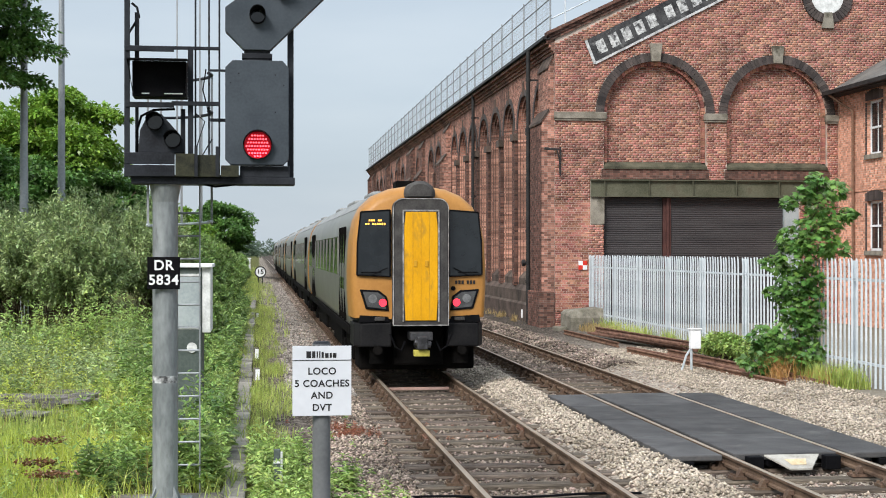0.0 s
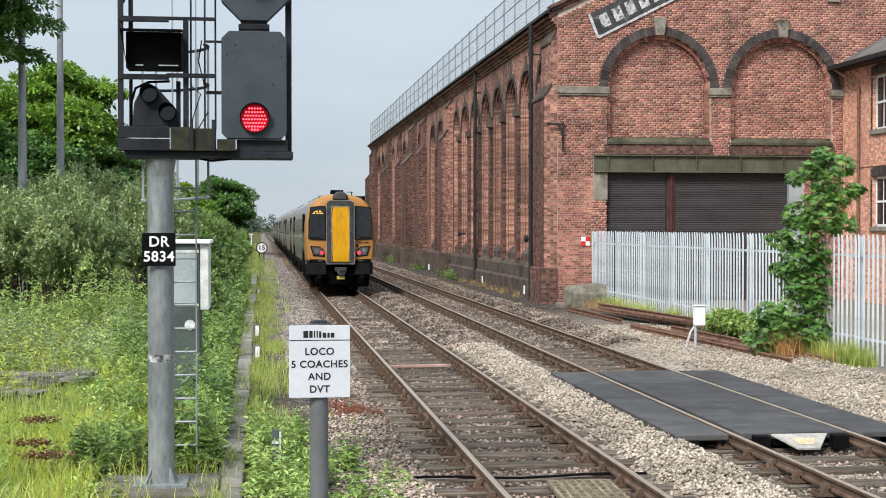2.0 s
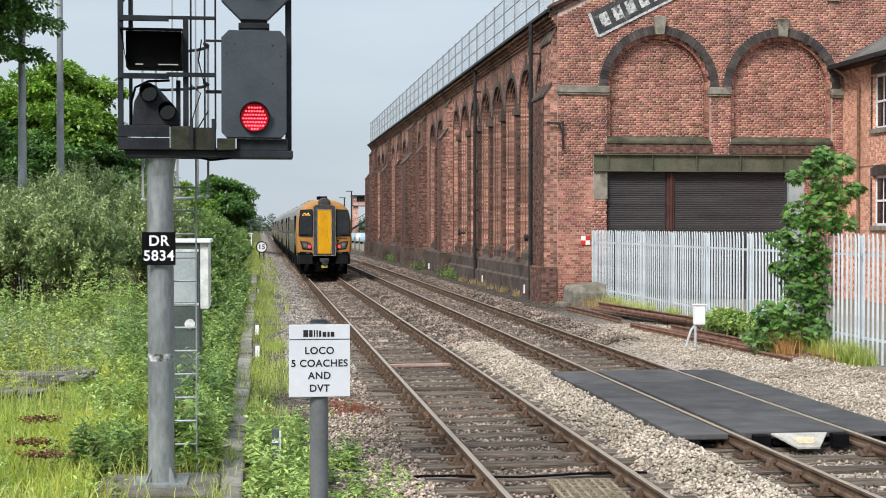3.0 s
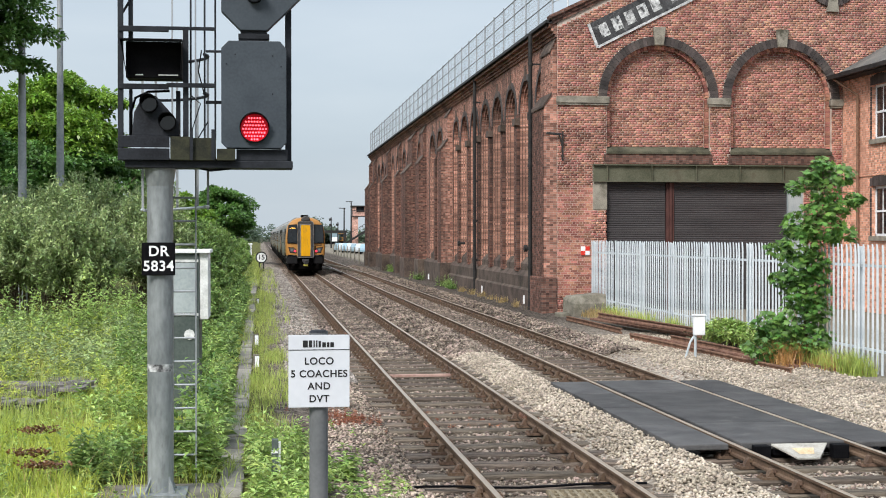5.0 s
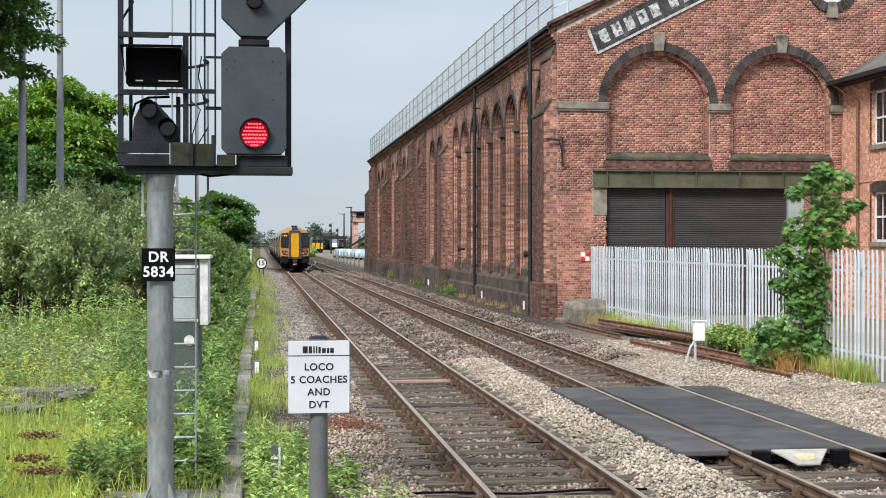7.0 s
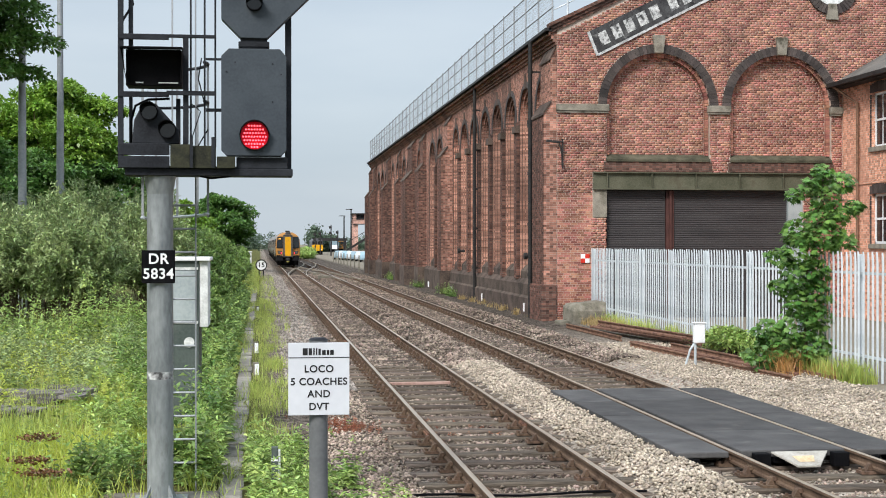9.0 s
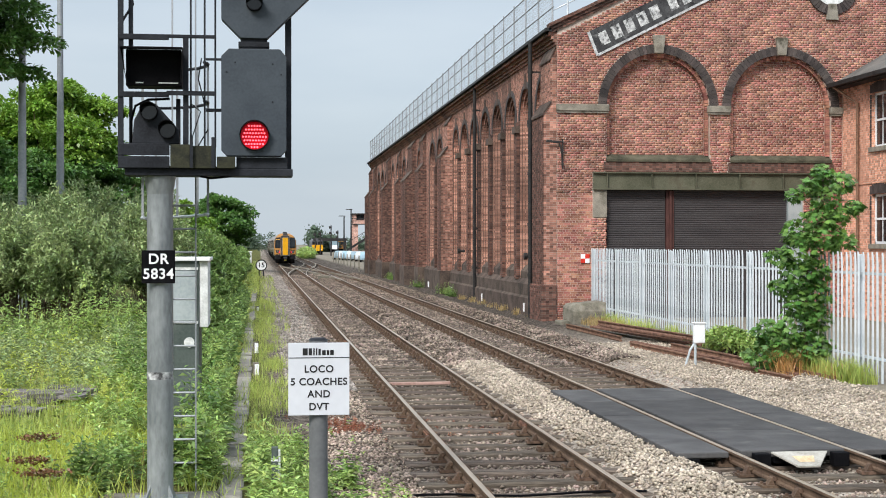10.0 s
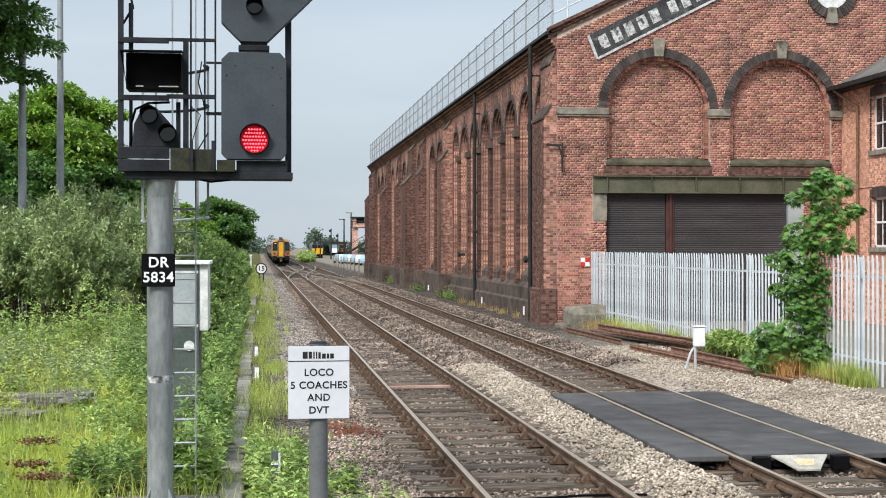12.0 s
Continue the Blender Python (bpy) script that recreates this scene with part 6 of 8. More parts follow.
    part("socket", rr, M_BLACK, t)
    # gangway
    def arch(w, z0, z1, r):
        n = 6
        pts = [(-w, z0), (w, z0)] + [(w - r + r * math.cos(a), z1 - r + r * math.sin(a)) for a in [math.pi / 2 * k / n for k in range(n + 1)]]
        pts += [(-w + r - r * math.sin(a), z1 - r + r * math.cos(a)) for a in [math.pi / 2 * k / n for k in range(n + 1)]]
        return pts
    gw = Geo()
    gw.prism(arch(0.54, 1.10, 3.56, 0.2), (-0.22, 0.3), 1)
    gang = part("gangway", gw, M_GANGWAY, t, "dark rubber gangway surround", bevel=0.03)
    lip = Geo()
    o, i = arch(0.545, 1.10, 3.565, 0.2), arch(0.525, 1.12, 3.545, 0.18)
    for a, b, c, d in zip(o, o[1:] + o[:1], i[1:] + i[:1], i):
        lip.quad((a[0], -0.235, a[1]), (b[0], -0.235, b[1]), (c[0], -0.235, c[1]), (d[0], -0.235, d[1]))
        lip.quad((a[0], -0.235, a[1]), (a[0], -0.20, a[1]), (b[0], -0.20, b[1]), (b[0], -0.235, b[1]))
    part("wear_edge", lip, M_WORN, gang, "scuffed pale grey edge")
    dr = Geo()
    dr.prism([(-0.30, 1.20), (0.30, 1.20), (0.325, 1.6), (0.325, 3.0), (0.295, 3.30), (-0.295, 3.30), (-0.325, 3.0), (-0.325, 1.6)], (-0.245, -0.21), 1)
    door = part("gangway_door", dr, M_YELLOW, gang, "yellow gangway door leaves", bevel=0.008)
    df = Geo()
    for x in (-0.345, 0.345):
        df.box(x - 0.013, x + 0.013, -0.252, -0.21, 1.18, 3.32)
    df.box(-0.355, 0.355, -0.252, -0.21, 3.31, 3.34)
    part("door_frame", df, M_WORN, gang)
    for x, w in ((-0.16, 0.006), (0.16, 0.006), (0.0, 0.004)):
        ln = Geo()
        ln.box(x - w, x + w, -0.250, -0.242, 1.22, 3.28)
        part("leaf_joint", ln, M_YELLOWDARK, door)
    for x in (-0.11, 0.11):
        hn = Geo()
        hn.box(x - 0.03, x + 0.03, -0.265, -0.24, 2.24, 2.36)
        part("latch", hn, M_YELLOWDARK, door, bevel=0.006)
    dome = Geo()
    dome.loft([[(0.30 * k * math.cos(a), y, 3.66 + 0.25 * k * max(-0.3, math.sin(a))) for a in [2 * math.pi * q / 20 for q in range(20)]] for y, k in ((-0.12, 0.75), (-0.05, 1.0), (0.5, 1.0))])
    part("horn_dome", dome, M_GANGWAY, t, smooth=True)
    ex = Geo()
    ex.box(-0.25, 0.25, 2.2, 2.9, 3.8, 4.02)
    part("exhaust", ex, M_UNDER, t, bevel=0.03)
    # added black boxes stand in for the deep shade under the cab end
    sd = Geo()
    sd.box(-1.15, 1.15, 0.5, 1.6, 0.2, 0.74).box(-0.5, 0.5, 0.25, 0.6, 0.3, 1.05)
    part("shade_box", sd, M_UNDER, t, "black underfloor box for the shade below the cab", bevel=0.05)
    for s in (-1, 1):
        hs = Geo()
        pts = [(s * 0.60, -0.26, 0.95), (s * 0.5, -0.22, 0.7), (s * 0.38, -0.2, 0.62), (s * 0.3, -0.15, 0.8)]
        hs.path(pts, 0.02, 6)
        part("hose", hs, M_BLACK, t)
    # display and coupler
    ds = Geo()
    r = random.Random(11)
    for row in range(2):
        for k in range(9):
            if r.random() < 0.75:
                x = -1.06 + 0.045 * k + row * 0.02
                ds.box(x, x + 0.03, -0.02, -0.012, 3.05 + 0.07 * row, 3.085 + 0.07 * row)
    tagged(part("destination_display", ds, M_AMBER, t, "lit amber destination display"), kind="stuff")
    cp = Geo()
    cp.box(-0.22, 0.22, -0.35, 0.3, 0.82, 0.98).box(-0.10, 0.10, -0.5, 0.2, 0.66, 0.9).cyl((-0.15, -0.42, 0.8), (0.17, -0.42, 0.74), 0.07, 10)
    part("coupler", cp, M_COUPLER, t, "grey automatic coupler", bevel=0.015)
    eb = Geo()
    eb.box(-0.15, 0.15, -0.42, -0.2, 0.52, 0.64)
    part("electrical_box", eb, M_DRYYELLOW, t, "dull yellow coupler box", bevel=0.015)


M_LAMPGLASS = mat("smoky_cover", (0.035, 0.036, 0.038), (0.075, 0.077, 0.08), 0.15, bump=0, spec=0.5)
M_SKIRT = mat("skirt_black", (0.006, 0.006, 0.007), (0.015, 0.0145, 0.015), 0.6, scale=3, fine=30, bump=0.05, spec=0.1)
M_WORN = mat("worn_grey_edge", (0.08, 0.077, 0.074), (0.36, 0.35, 0.34), 0.7, scale=7, fine=30, bump=0.1)
M_YELLOWDARK = mat("dirty_yellow", (0.40, 0.20, 0.01), (0.55, 0.29, 0.02), 0.6, bump=0.05)
M_COUPLER = mat("coupler_steel", (0.025, 0.025, 0.027), (0.085, 0.085, 0.09), 0.5, metal=0.5, scale=9, bump=0.2)
M_DRYYELLOW = mat("faded_yellow", (0.35, 0.30, 0.05), (0.5, 0.44, 0.10), 0.7, scale=8, bump=0.1)

CARS = []
first = make_car(True)
first.matrix_basis = pose(TRACKS[0], REAR0, 0)
CARS.append(first)
mid = make_car(False)
mid.matrix_basis = pose(TRACKS[0], REAR0 + CAR, 0)
CARS.append(mid)
for k in range(2, 6):
    CARS.append(copy_thing(mid, pose(TRACKS[0], REAR0 + CAR * k, 0)))


# ---- vegetation
def leaf_blades(name, base, d, length, m, aspect=0.4, fold=0.12):
    """Folded leaves from their base points along the directions d."""
    n = len(base)
    d = d / np.linalg.norm(d, axis=1)[:, None]
    s = np.cross(d, np.array([0.0, 0.0, 1.0])) + RNG.normal(0, 0.35, (n, 3))
    s -= d * np.sum(s * d, axis=1)[:, None]
    s /= np.linalg.norm(s, axis=1)[:, None]
    nrm = np.cross(s, d)
    k = length[:, None]
    v = np.empty((n, 4, 3))
    v[:, 0] = base
    v[:, 1] = base + d * k * 0.42 + s * k * aspect * 0.5 + nrm * k * fold
    v[:, 2] = base + d * k - nrm * k * 0.1
    v[:, 3] = base + d * k * 0.42 - s * k * aspect * 0.5 + nrm * k * fold
    return raw_mesh(name, v.reshape(-1, 3), np.arange(4 * n).reshape(-1, 4), m)


def tufted(centre, radii, tufts, per, size, low=-0.4, gap=0.22):
    """Leaf points on many rounded tufts over an uneven ellipsoid, open between the tufts."""
    d = RNG.normal(size=(tufts, 3))
    d /= np.linalg.norm(d, axis=1)[:, None]
    d[:, 2] = np.maximum(d[:, 2], low)
    wob = 1 + gap * np.sin(d[:, 0] * 4 + centre[1]) * np.cos(d[:, 2] * 5 + centre[0]) + RNG.normal(0, 0.08, tufts)
    c = d * np.array(radii) * (RNG.uniform(0.45, 1, tufts) ** 0.5 * wob)[:, None] + np.array(centre)
    r = size * RNG.uniform(0.55, 1.3, tufts)
    e = RNG.normal(size=(tufts, per, 3))
    e /= np.linalg.norm(e, axis=2)[:, :, None]
    e[:, :, 2] = np.where(e[:, :, 2] < -0.25, -e[:, :, 2], e[:, :, 2])
    rad = RNG.uniform(0.2, 1, (tufts, per)) ** 0.35 * (1 + 0.25 * np.sin(e[:, :, 0] * 7 + e[:, :, 1] * 6))
    p = c[:, None, :] + e * (r[:, None] * rad)[:, :, None] * np.array([1.15, 1.15, 0.62])
    return p.reshape(-1, 3), e.reshape(-1, 3)


def make_tree(name, label, x, y, h, radii, zc, tufts, per, leaf, m, size=0.6, limbs=9, trunk=0.16, low=-0.5, gap=0.22):
    t = thing(name, label, "tree", x, y, float(ground_z(x)))
    g = Geo()
    r = random.Random(int(x * 31 + y * 17))
    pts = [Vector((0, 0, -0.1))]
    for k in range(1, 5):
        pts.append(Vector((r.uniform(-0.04, 0.04) * h, r.uniform(-0.04, 0.04) * h, zc * k / 4)))
    for k in range(4):
        g.cyl(pts[k], pts[k + 1], trunk * (1 - k * 0.2), 8, trunk * (1 - (k + 1) * 0.2))
    for k in range(limbs):
        a = r.uniform(0, 6.28)
        base = pts[1 + k % 3]
        tip = Vector((math.cos(a) * radii[0] * 0.75, math.sin(a) * radii[1] * 0.75, zc + radii[2] * r.uniform(-0.3, 0.7)))
        midp = base.lerp(tip, 0.5) + Vector((0, 0, 0.1 * h * r.random()))
        g.cyl(base, midp, trunk * 0.4, 6, trunk * 0.25)
        g.cyl(midp, tip, trunk * 0.25, 6, trunk * 0.06)
    part("trunk", g, M_BARK, t)
    c, e = tufted((0, 0, zc), radii, tufts, per, size, low, gap)
    k = c[:, 2] > 0.05
    c, e = c[k], e[k]
    d = e * np.array([1, 1, 0.5]) + RNG.normal(0, 0.55, e.shape) - np.array([0, 0, 0.35])
    part("crown", leaf_blades("crown", c, d, leaf * RNG.uniform(0.6, 1.3, len(c)), m, 0.62), m, t)
    return t


def make_shrub(name, label, x, y, radii, zc, stems, per, leaf, m, aspect=0.3):
    """Many arching stems from the root, leafy along their outer part."""
    t = thing(name, label, "shrub", x, y, float(ground_z(x)))
    d = RNG.normal(size=(stems, 3))
    d /= np.linalg.norm(d, axis=1)[:, None]
    d[:, 2] = np.abs(d[:, 2]) * 1.0 - 0.15
    tip = d * np.array(radii) * RNG.uniform(0.72, 1.12, stems)[:, None] + np.array([0, 0, zc])
    tip[:, 2] = np.maximum(tip[:, 2], 0.15)
    root = np.stack([RNG.normal(0, radii[0] * 0.22, stems), RNG.normal(0, radii[1] * 0.22, stems), np.zeros(stems)], 1)
    mid = root * 0.35 + tip * 0.5 + np.array([0, 0, 0.28 * zc])
    g = Geo()
    for k in range(0, stems, 5):
        g.cyl(root[k], mid[k], 0.016, 5, 0.01, caps=False)
        g.cyl(mid[k], tip[k], 0.01, 5, 0.003, caps=False)
    part("trunk", g, M_BARK, t, "thin brown stems")
    u = RNG.uniform(0.25, 1.02, (stems, per, 1)) ** 0.55
    p = root[:, None] * (1 - u) ** 2 + 2 * mid[:, None] * u * (1 - u) + tip[:, None] * u * u
    axis = tip - mid
    axis /= np.linalg.norm(axis, axis=1)[:, None]
    out = RNG.normal(size=(stems, per, 3)) + axis[:, None] * 0.8
    p = p + RNG.normal(0, 0.03, p.shape)
    p, out = p.reshape(-1, 3), out.reshape(-1, 3)
    k = p[:, 2] > 0.03
    part("crown", leaf_blades("crown", p[k], out[k], leaf * RNG.uniform(0.55, 1.3, int(k.sum())), m, aspect), m, t)
    return t


make_tree("broadleaf_tree", "tall dark green broadleaf tree overhanging the lighting masts", -9.35, 42.5, 14, (2.8, 3.0, 3.6), 9.6, 200, 420, 0.17, M_TREE, 0.55, trunk=0.3, low=-0.75)
make_tree("broadleaf_tree", "fresh green leafy tree behind the lamp masts", -8.5, 60, 9, (2.7, 3.2, 3.2), 5.9, 150, 420, 0.2, M_TREEBRIGHT, 0.62, trunk=0.25, low=-0.8)
make_tree("broadleaf_tree", "fresh green leafy tree behind the lamp masts", -12.2, 62, 9, (3.2, 3.6, 3.6), 5.6, 150, 420, 0.2, M_TREEBRIGHT, 0.65, trunk=0.25, low=-0.8)
make_tree("broadleaf_tree", "dense dark tree behind the shrubs", -10.2, 55, 7, (3.4, 3, 3.3), 3.4, 130, 380, 0.2, M_TREE, 0.65, trunk=0.25, low=-0.9)
make_tree("broadleaf_tree", "dense dark tree behind the shrubs", -6.3, 58, 6, (2.2, 3, 2.6), 3.1, 110, 380, 0.18, M_TREE, 0.55, trunk=0.2, low=-0.9)
make_tree("broadleaf_tree", "rounded dark tree beside the line far off", -3.3, 135, 7, (2.5, 4, 2.9), 4.1, 110, 260, 0.3, M_TREE, 0.62, trunk=0.2, low=-0.8)
make_tree("broadleaf_tree", "fresh green tree beside the line", -5.6, 100, 6, (2.2, 4, 2.3), 3.0, 90, 260, 0.26, M_TREEBRIGHT, 0.55, trunk=0.2, low=-0.9)
for x, y, rr, z in ((-4.6, 36, (1.35, 1.8, 1.75), 1.85), (-6.5, 37, (1.5, 2.0, 1.75), 1.95), (-3.0, 40, (1.2, 2.0, 1.9), 2.1), (-8.3, 38, (1.6, 2.2, 1.75), 1.8), (-5.3, 45, (1.7, 2.2, 2.25), 2.5), (-3.5, 47, (1.3, 2.2, 2.2), 2.4), (-7.4, 45, (1.7, 2.2, 2.0), 2.35), (-5.6, 40.5, (1.3, 1.6, 2.1), 2.2)):
    make_shrub("buddleia_shrub", "grey-green bushy buddleia shrub", x, y, rr, z, 290, 70, 0.14, M_SHRUB, 0.34)
for x, y, rr, z in ((-2.7, 58, (1.0, 3, 1.4), 1.3), (-3.1, 66, (1.3, 4, 1.8), 1.7), (-3.4, 78, (1.3, 5, 1.9), 1.8), (-3.0, 92, (1.3, 6, 1.8), 1.7), (-3.0, 106, (1.2, 6, 1.6), 1.5), (-2.7, 120, (1.0, 7, 1.3), 1.2),
                    (-1.75, 29, (0.55, 1.4, 0.7), 0.7), (-1.5, 33.5, (0.6, 1.6, 0.85), 0.8), (-2.0, 38, (0.7, 1.8, 1.0), 0.95), (-1.45, 43, (0.6, 2.0, 0.85), 0.8), (-1.9, 50, (0.75, 2.5, 1.1), 1.1),
                    (-1.4, 58, (0.6, 2.5, 0.8), 0.75), (-1.7, 68, (0.7, 3, 1.0), 0.95), (-1.4, 80, (0.6, 4, 0.8), 0.75), (-1.6, 94, (0.7, 5, 0.9), 0.85), (-1.3, 112, (0.6, 5, 0.7), 0.65), (-1.7, 132, (0.7, 8, 0.9), 0.85), (-2.2, 160, (1.0, 10, 1.2), 1.1)):
    make_shrub("roadside_shrub", "leafy green shrub beside the trough", x, y, rr, z, 200 if rr[0] < 0.8 else 260, 52, 0.13 if y < 45 else 0.19, M_VERGE, 0.45)


def patch_xy(n, x0, x1, y0, y1, scale=0.6, cut=0.0, power=1.0):
    """Uneven scatter inside a rectangle of the plan."""
    x = RNG.uniform(x0, x1, n)
    y = y0 + (y1 - y0) * RNG.uniform(0, 1, n) ** power
    v = np.sin(x * 3.1 * scale + 1.3 * np.sin(y * 1.7 * scale)) + np.cos(y * 2.3 * scale + 1.1 * np.sin(x * 2.9 * scale))
    k = v + RNG.normal(0, 0.6, n) > cut
    return np.stack([x[k], y[k]], 1)


def patches(n, spots):
    """Stalks gathered in soft round patches (x, y, rx, ry)."""
    out = [np.stack([RNG.normal(x, rx * 0.5, n), RNG.normal(y, ry * 0.5, n)], 1) for x, y, rx, ry in spots]
    return np.concatenate(out)


def grass(name, label, xy, h, w, m, lean=0.35):
    ob = new(name, blades(name, xy, ground_z(xy[:, 0]), h, w, m, lean))
    tagged(ob, label, "grass", kind="stuff")


def weeds(name, label, xy, h, leaf, m, per=16, aspect=0.36, kind="stuff", category="weeds"):
    """Leafy stalks: pairs of leaves standing out from each stem, longer low down."""
    n = len(xy)
    lump = 0.5 + 0.5 * np.sin(xy[:, 0] * 4.3 + 1.5 * np.sin(xy[:, 1] * 1.1)) * np.cos(xy[:, 1] * 1.9 + 1.2 * np.sin(xy[:, 0] * 2.7))
    hh = (h * RNG.uniform(0.6, 1.15, n) * (0.5 + 0.85 * lump))[:, None]
    t = np.sort(RNG.uniform(0.1, 1.0, (n, per)), axis=1)
    a = RNG.uniform(0, 6.28, (n, 1)) + np.arange(per)[None] * 2.4 + RNG.normal(0, 0.3, (n, per))
    lean = RNG.normal(0, 0.2, (n, 2))
    px = xy[:, :1] + lean[:, :1] * hh * t * t
    py = xy[:, 1:] + lean[:, 1:] * hh * t * t
    pz = ground_z(xy[:, 0])[:, None] + hh * t
    c = np.stack([px, py, pz], 2).reshape(-1, 3)
    d = np.stack([np.cos(a), np.sin(a), RNG.normal(0.15, 0.35, (n, per)) + 0.9 * (t > 0.93)], 2).reshape(-1, 3)
    ln = (leaf * RNG.uniform(0.65, 1.25, (n, per)) * (1.3 - 0.75 * t)).reshape(-1)
    ob = new(name, leaf_blades(name, c, d, ln, m, aspect))
    tagged(ob, label, category, kind=kind)


def avoid(xy):
    """Keep plants off the trough, the foundation and the cabinet."""
    x, y = xy[:, 0], xy[:, 1]
    bad = ((x > -1.5) & (x < -0.72) & (y > 14.0) & (y < 20.2) & (RNG.uniform(0, 1, len(x)) < 0.72)) | ((x > -0.44) & (x < -0.16) & (RNG.uniform(0, 1, len(x)) < 0.85)) | ((np.abs(x + 0.97) < 0.58) & (np.abs(y - 13.4) < 0.6) & (RNG.uniform(0, 1, len(x)) < 0.93))
    return xy[~bad]


grass("meadow_grass", "rough yellow-green meadow grass", avoid(patch_xy(52000, -7.5, -0.45, 11.5, 34, cut=-0.4)), 0.24, 0.011, M_GRASS, 0.6)
grass("tall_grass", "tall seeding grass", avoid(patch_xy(26000, -9, -0.5, 15, 44, cut=0.3)), 0.55, 0.009, M_GRASS, 0.25)
grass("lime_grass", "bright lime-green grass patch", avoid(np.concatenate([patch_xy(15000, -3.6, -0.5, 12, 21, scale=0.8, cut=0.55), patches(1500, ((-2.6, 17.0, 0.9, 1.3), (-3.2, 15.2, 0.8, 0.8), (-1.2, 17.5, 0.25, 1.5)))])), 0.3, 0.010, M_LIME, 0.55)
grass("dry_grass", "straw-coloured dry grass stems", avoid(patch_xy(9000, -8, -0.45, 12, 40, scale=0.9, cut=0.7)), 0.42, 0.007, M_DRYGRASS, 0.3)
tuft = np.stack([RNG.uniform(-0.12, 0.5, 120), 14 + 50 * RNG.uniform(0, 1, 120) ** 1.5], 1)
grass("verge_grass", "grass tufts between trough and ballast", np.repeat(tuft, 45, axis=0) + RNG.normal(0, 1, (120 * 45, 2)) * np.array([0.09, 0.35]), 0.24, 0.009, M_GRASS)
creep = np.stack([RNG.normal(-0.38, 0.1, 60), 10 + 50 * RNG.uniform(0, 1, 60) ** 1.3], 1)
grass("verge_grass", "grass creeping over the trough lids", np.repeat(creep, 30, axis=0) + RNG.normal(0, 1, (60 * 30, 2)) * np.array([0.07, 0.25]), 0.22, 0.010, M_GRASS, 0.7)
grass("far_verge_grass", "coarse grass along the trough", np.concatenate([avoid(patch_xy(9000, -3.0, -0.4, 34, 110, cut=-0.4)), patch_xy(4000, -0.75, -0.05, 70, 180, scale=0.5, cut=-0.8), patch_xy(1500, 0.0, 0.9, 40, 110, scale=0.5, cut=0.9)]), 0.42, 0.02, M_GRASS, 0.6)
weeds("nettle_patch", "leafy green nettles beside the signal", avoid(patch_xy(520, -0.85, -0.45, 14.2, 24, scale=1.5, cut=-0.3)), 0.6, 0.13, M_NETTLE, 26)
weeds("nettle_patch", "tall dark green nettles at the cabinet", patches(26, ((-0.66, 17.2, 0.2, 0.8), (-0.72, 14.8, 0.2, 0.4))), 0.95, 0.19, M_VERGE, 26, 0.3)
weeds("nettle_patch", "leafy green weeds along the trough", avoid(patch_xy(2400, -2.4, -0.5, 22, 60, scale=0.8, cut=-0.3)), 0.9, 0.17, M_VERGE, 22)
weeds("nettle_patch", "bright leafy weeds along the trough", avoid(patch_xy(650, -2.6, -0.5, 21, 44, scale=1.1, cut=0.3)), 1.0, 0.16, M_NETTLE, 22)
weeds("nettle_patch", "leafy green weeds round the stop board", np.concatenate([patch_xy(330, -0.15, 0.62, 10.4, 17.4, scale=2, cut=-0.5), patch_xy(190, 0.5, 1.0, 10.2, 15.6, scale=2, cut=0.0)]), 0.44, 0.11, M_NETTLE, 22)
weeds("nettle_patch", "bright green nettles in the meadow", avoid(patches(55, ((-1.85, 18.4, 0.5, 1.0), (-1.5, 16.2, 0.3, 0.7), (-1.9, 22.5, 0.7, 1.2), (-1.5, 21.0, 0.5, 1.4)))), 0.5, 0.13, M_NETTLE, 24)
weeds("nettle_patch", "dark green nettles in the meadow", avoid(patches(42, ((-1.4, 15.0, 0.25, 0.6), (-3.6, 15.9, 0.5, 0.4), (-1.7, 14.2, 0.3, 0.3), (-4.6, 24.5, 0.8, 0.9)))), 0.4, 0.12, M_VERGE, 22)
weeds("meadow_weeds", "grey-green meadow weeds", avoid(patch_xy(3400, -9, -1.5, 23, 36, scale=0.6, cut=-0.1)), 0.7, 0.13, M_SHRUB, 18)
weeds("meadow_weeds", "small bright weeds through the grass", avoid(patch_xy(1500, -4.6, -1.2, 12.5, 24, scale=1.3, cut=0.35)), 0.27, 0.075, M_NETTLE, 16)
weeds("meadow_weeds", "yellow-green willowherb stalks", avoid(patch_xy(1500, -9, -1.4, 20, 35, scale=0.9, cut=0.2)), 0.85, 0.12, M_LIME, 18, 0.22)
weeds("meadow_weeds", "tall green stalks before the shrubs", avoid(patches(110, ((-5.6, 32.5, 1.6, 1.2), (-3.9, 33.0, 1.0, 1.2), (-7.4, 33, 1.2, 1.2), (-2.9, 35, 0.8, 1.6)))), 1.35, 0.16, M_NETTLE, 26, 0.3)
weeds("low_weeds", "low green weeds in the ballast", np.concatenate([patch_xy(260, 0.6, 1.6, 9.5, 15, scale=2, cut=0.4), patch_xy(90, 0.5, 1.6, 16, 30, scale=2, cut=1.0)]), 0.16, 0.07, M_NETTLE, 12)
weeds("red_weed", "rust-red low weed beside the sleepers", np.stack([RNG.normal(1.22, 0.24, 110), RNG.normal(20.2, 0.35, 110)], 1), 0.13, 0.045, M_REDWEED, 14)
weeds("red_weed", "rust-red low weed between the rails", np.stack([RNG.normal(3.1, 0.45, 26), RNG.uniform(19, 22.5, 26)], 1), 0.05, 0.05, M_REDWEED, 6)
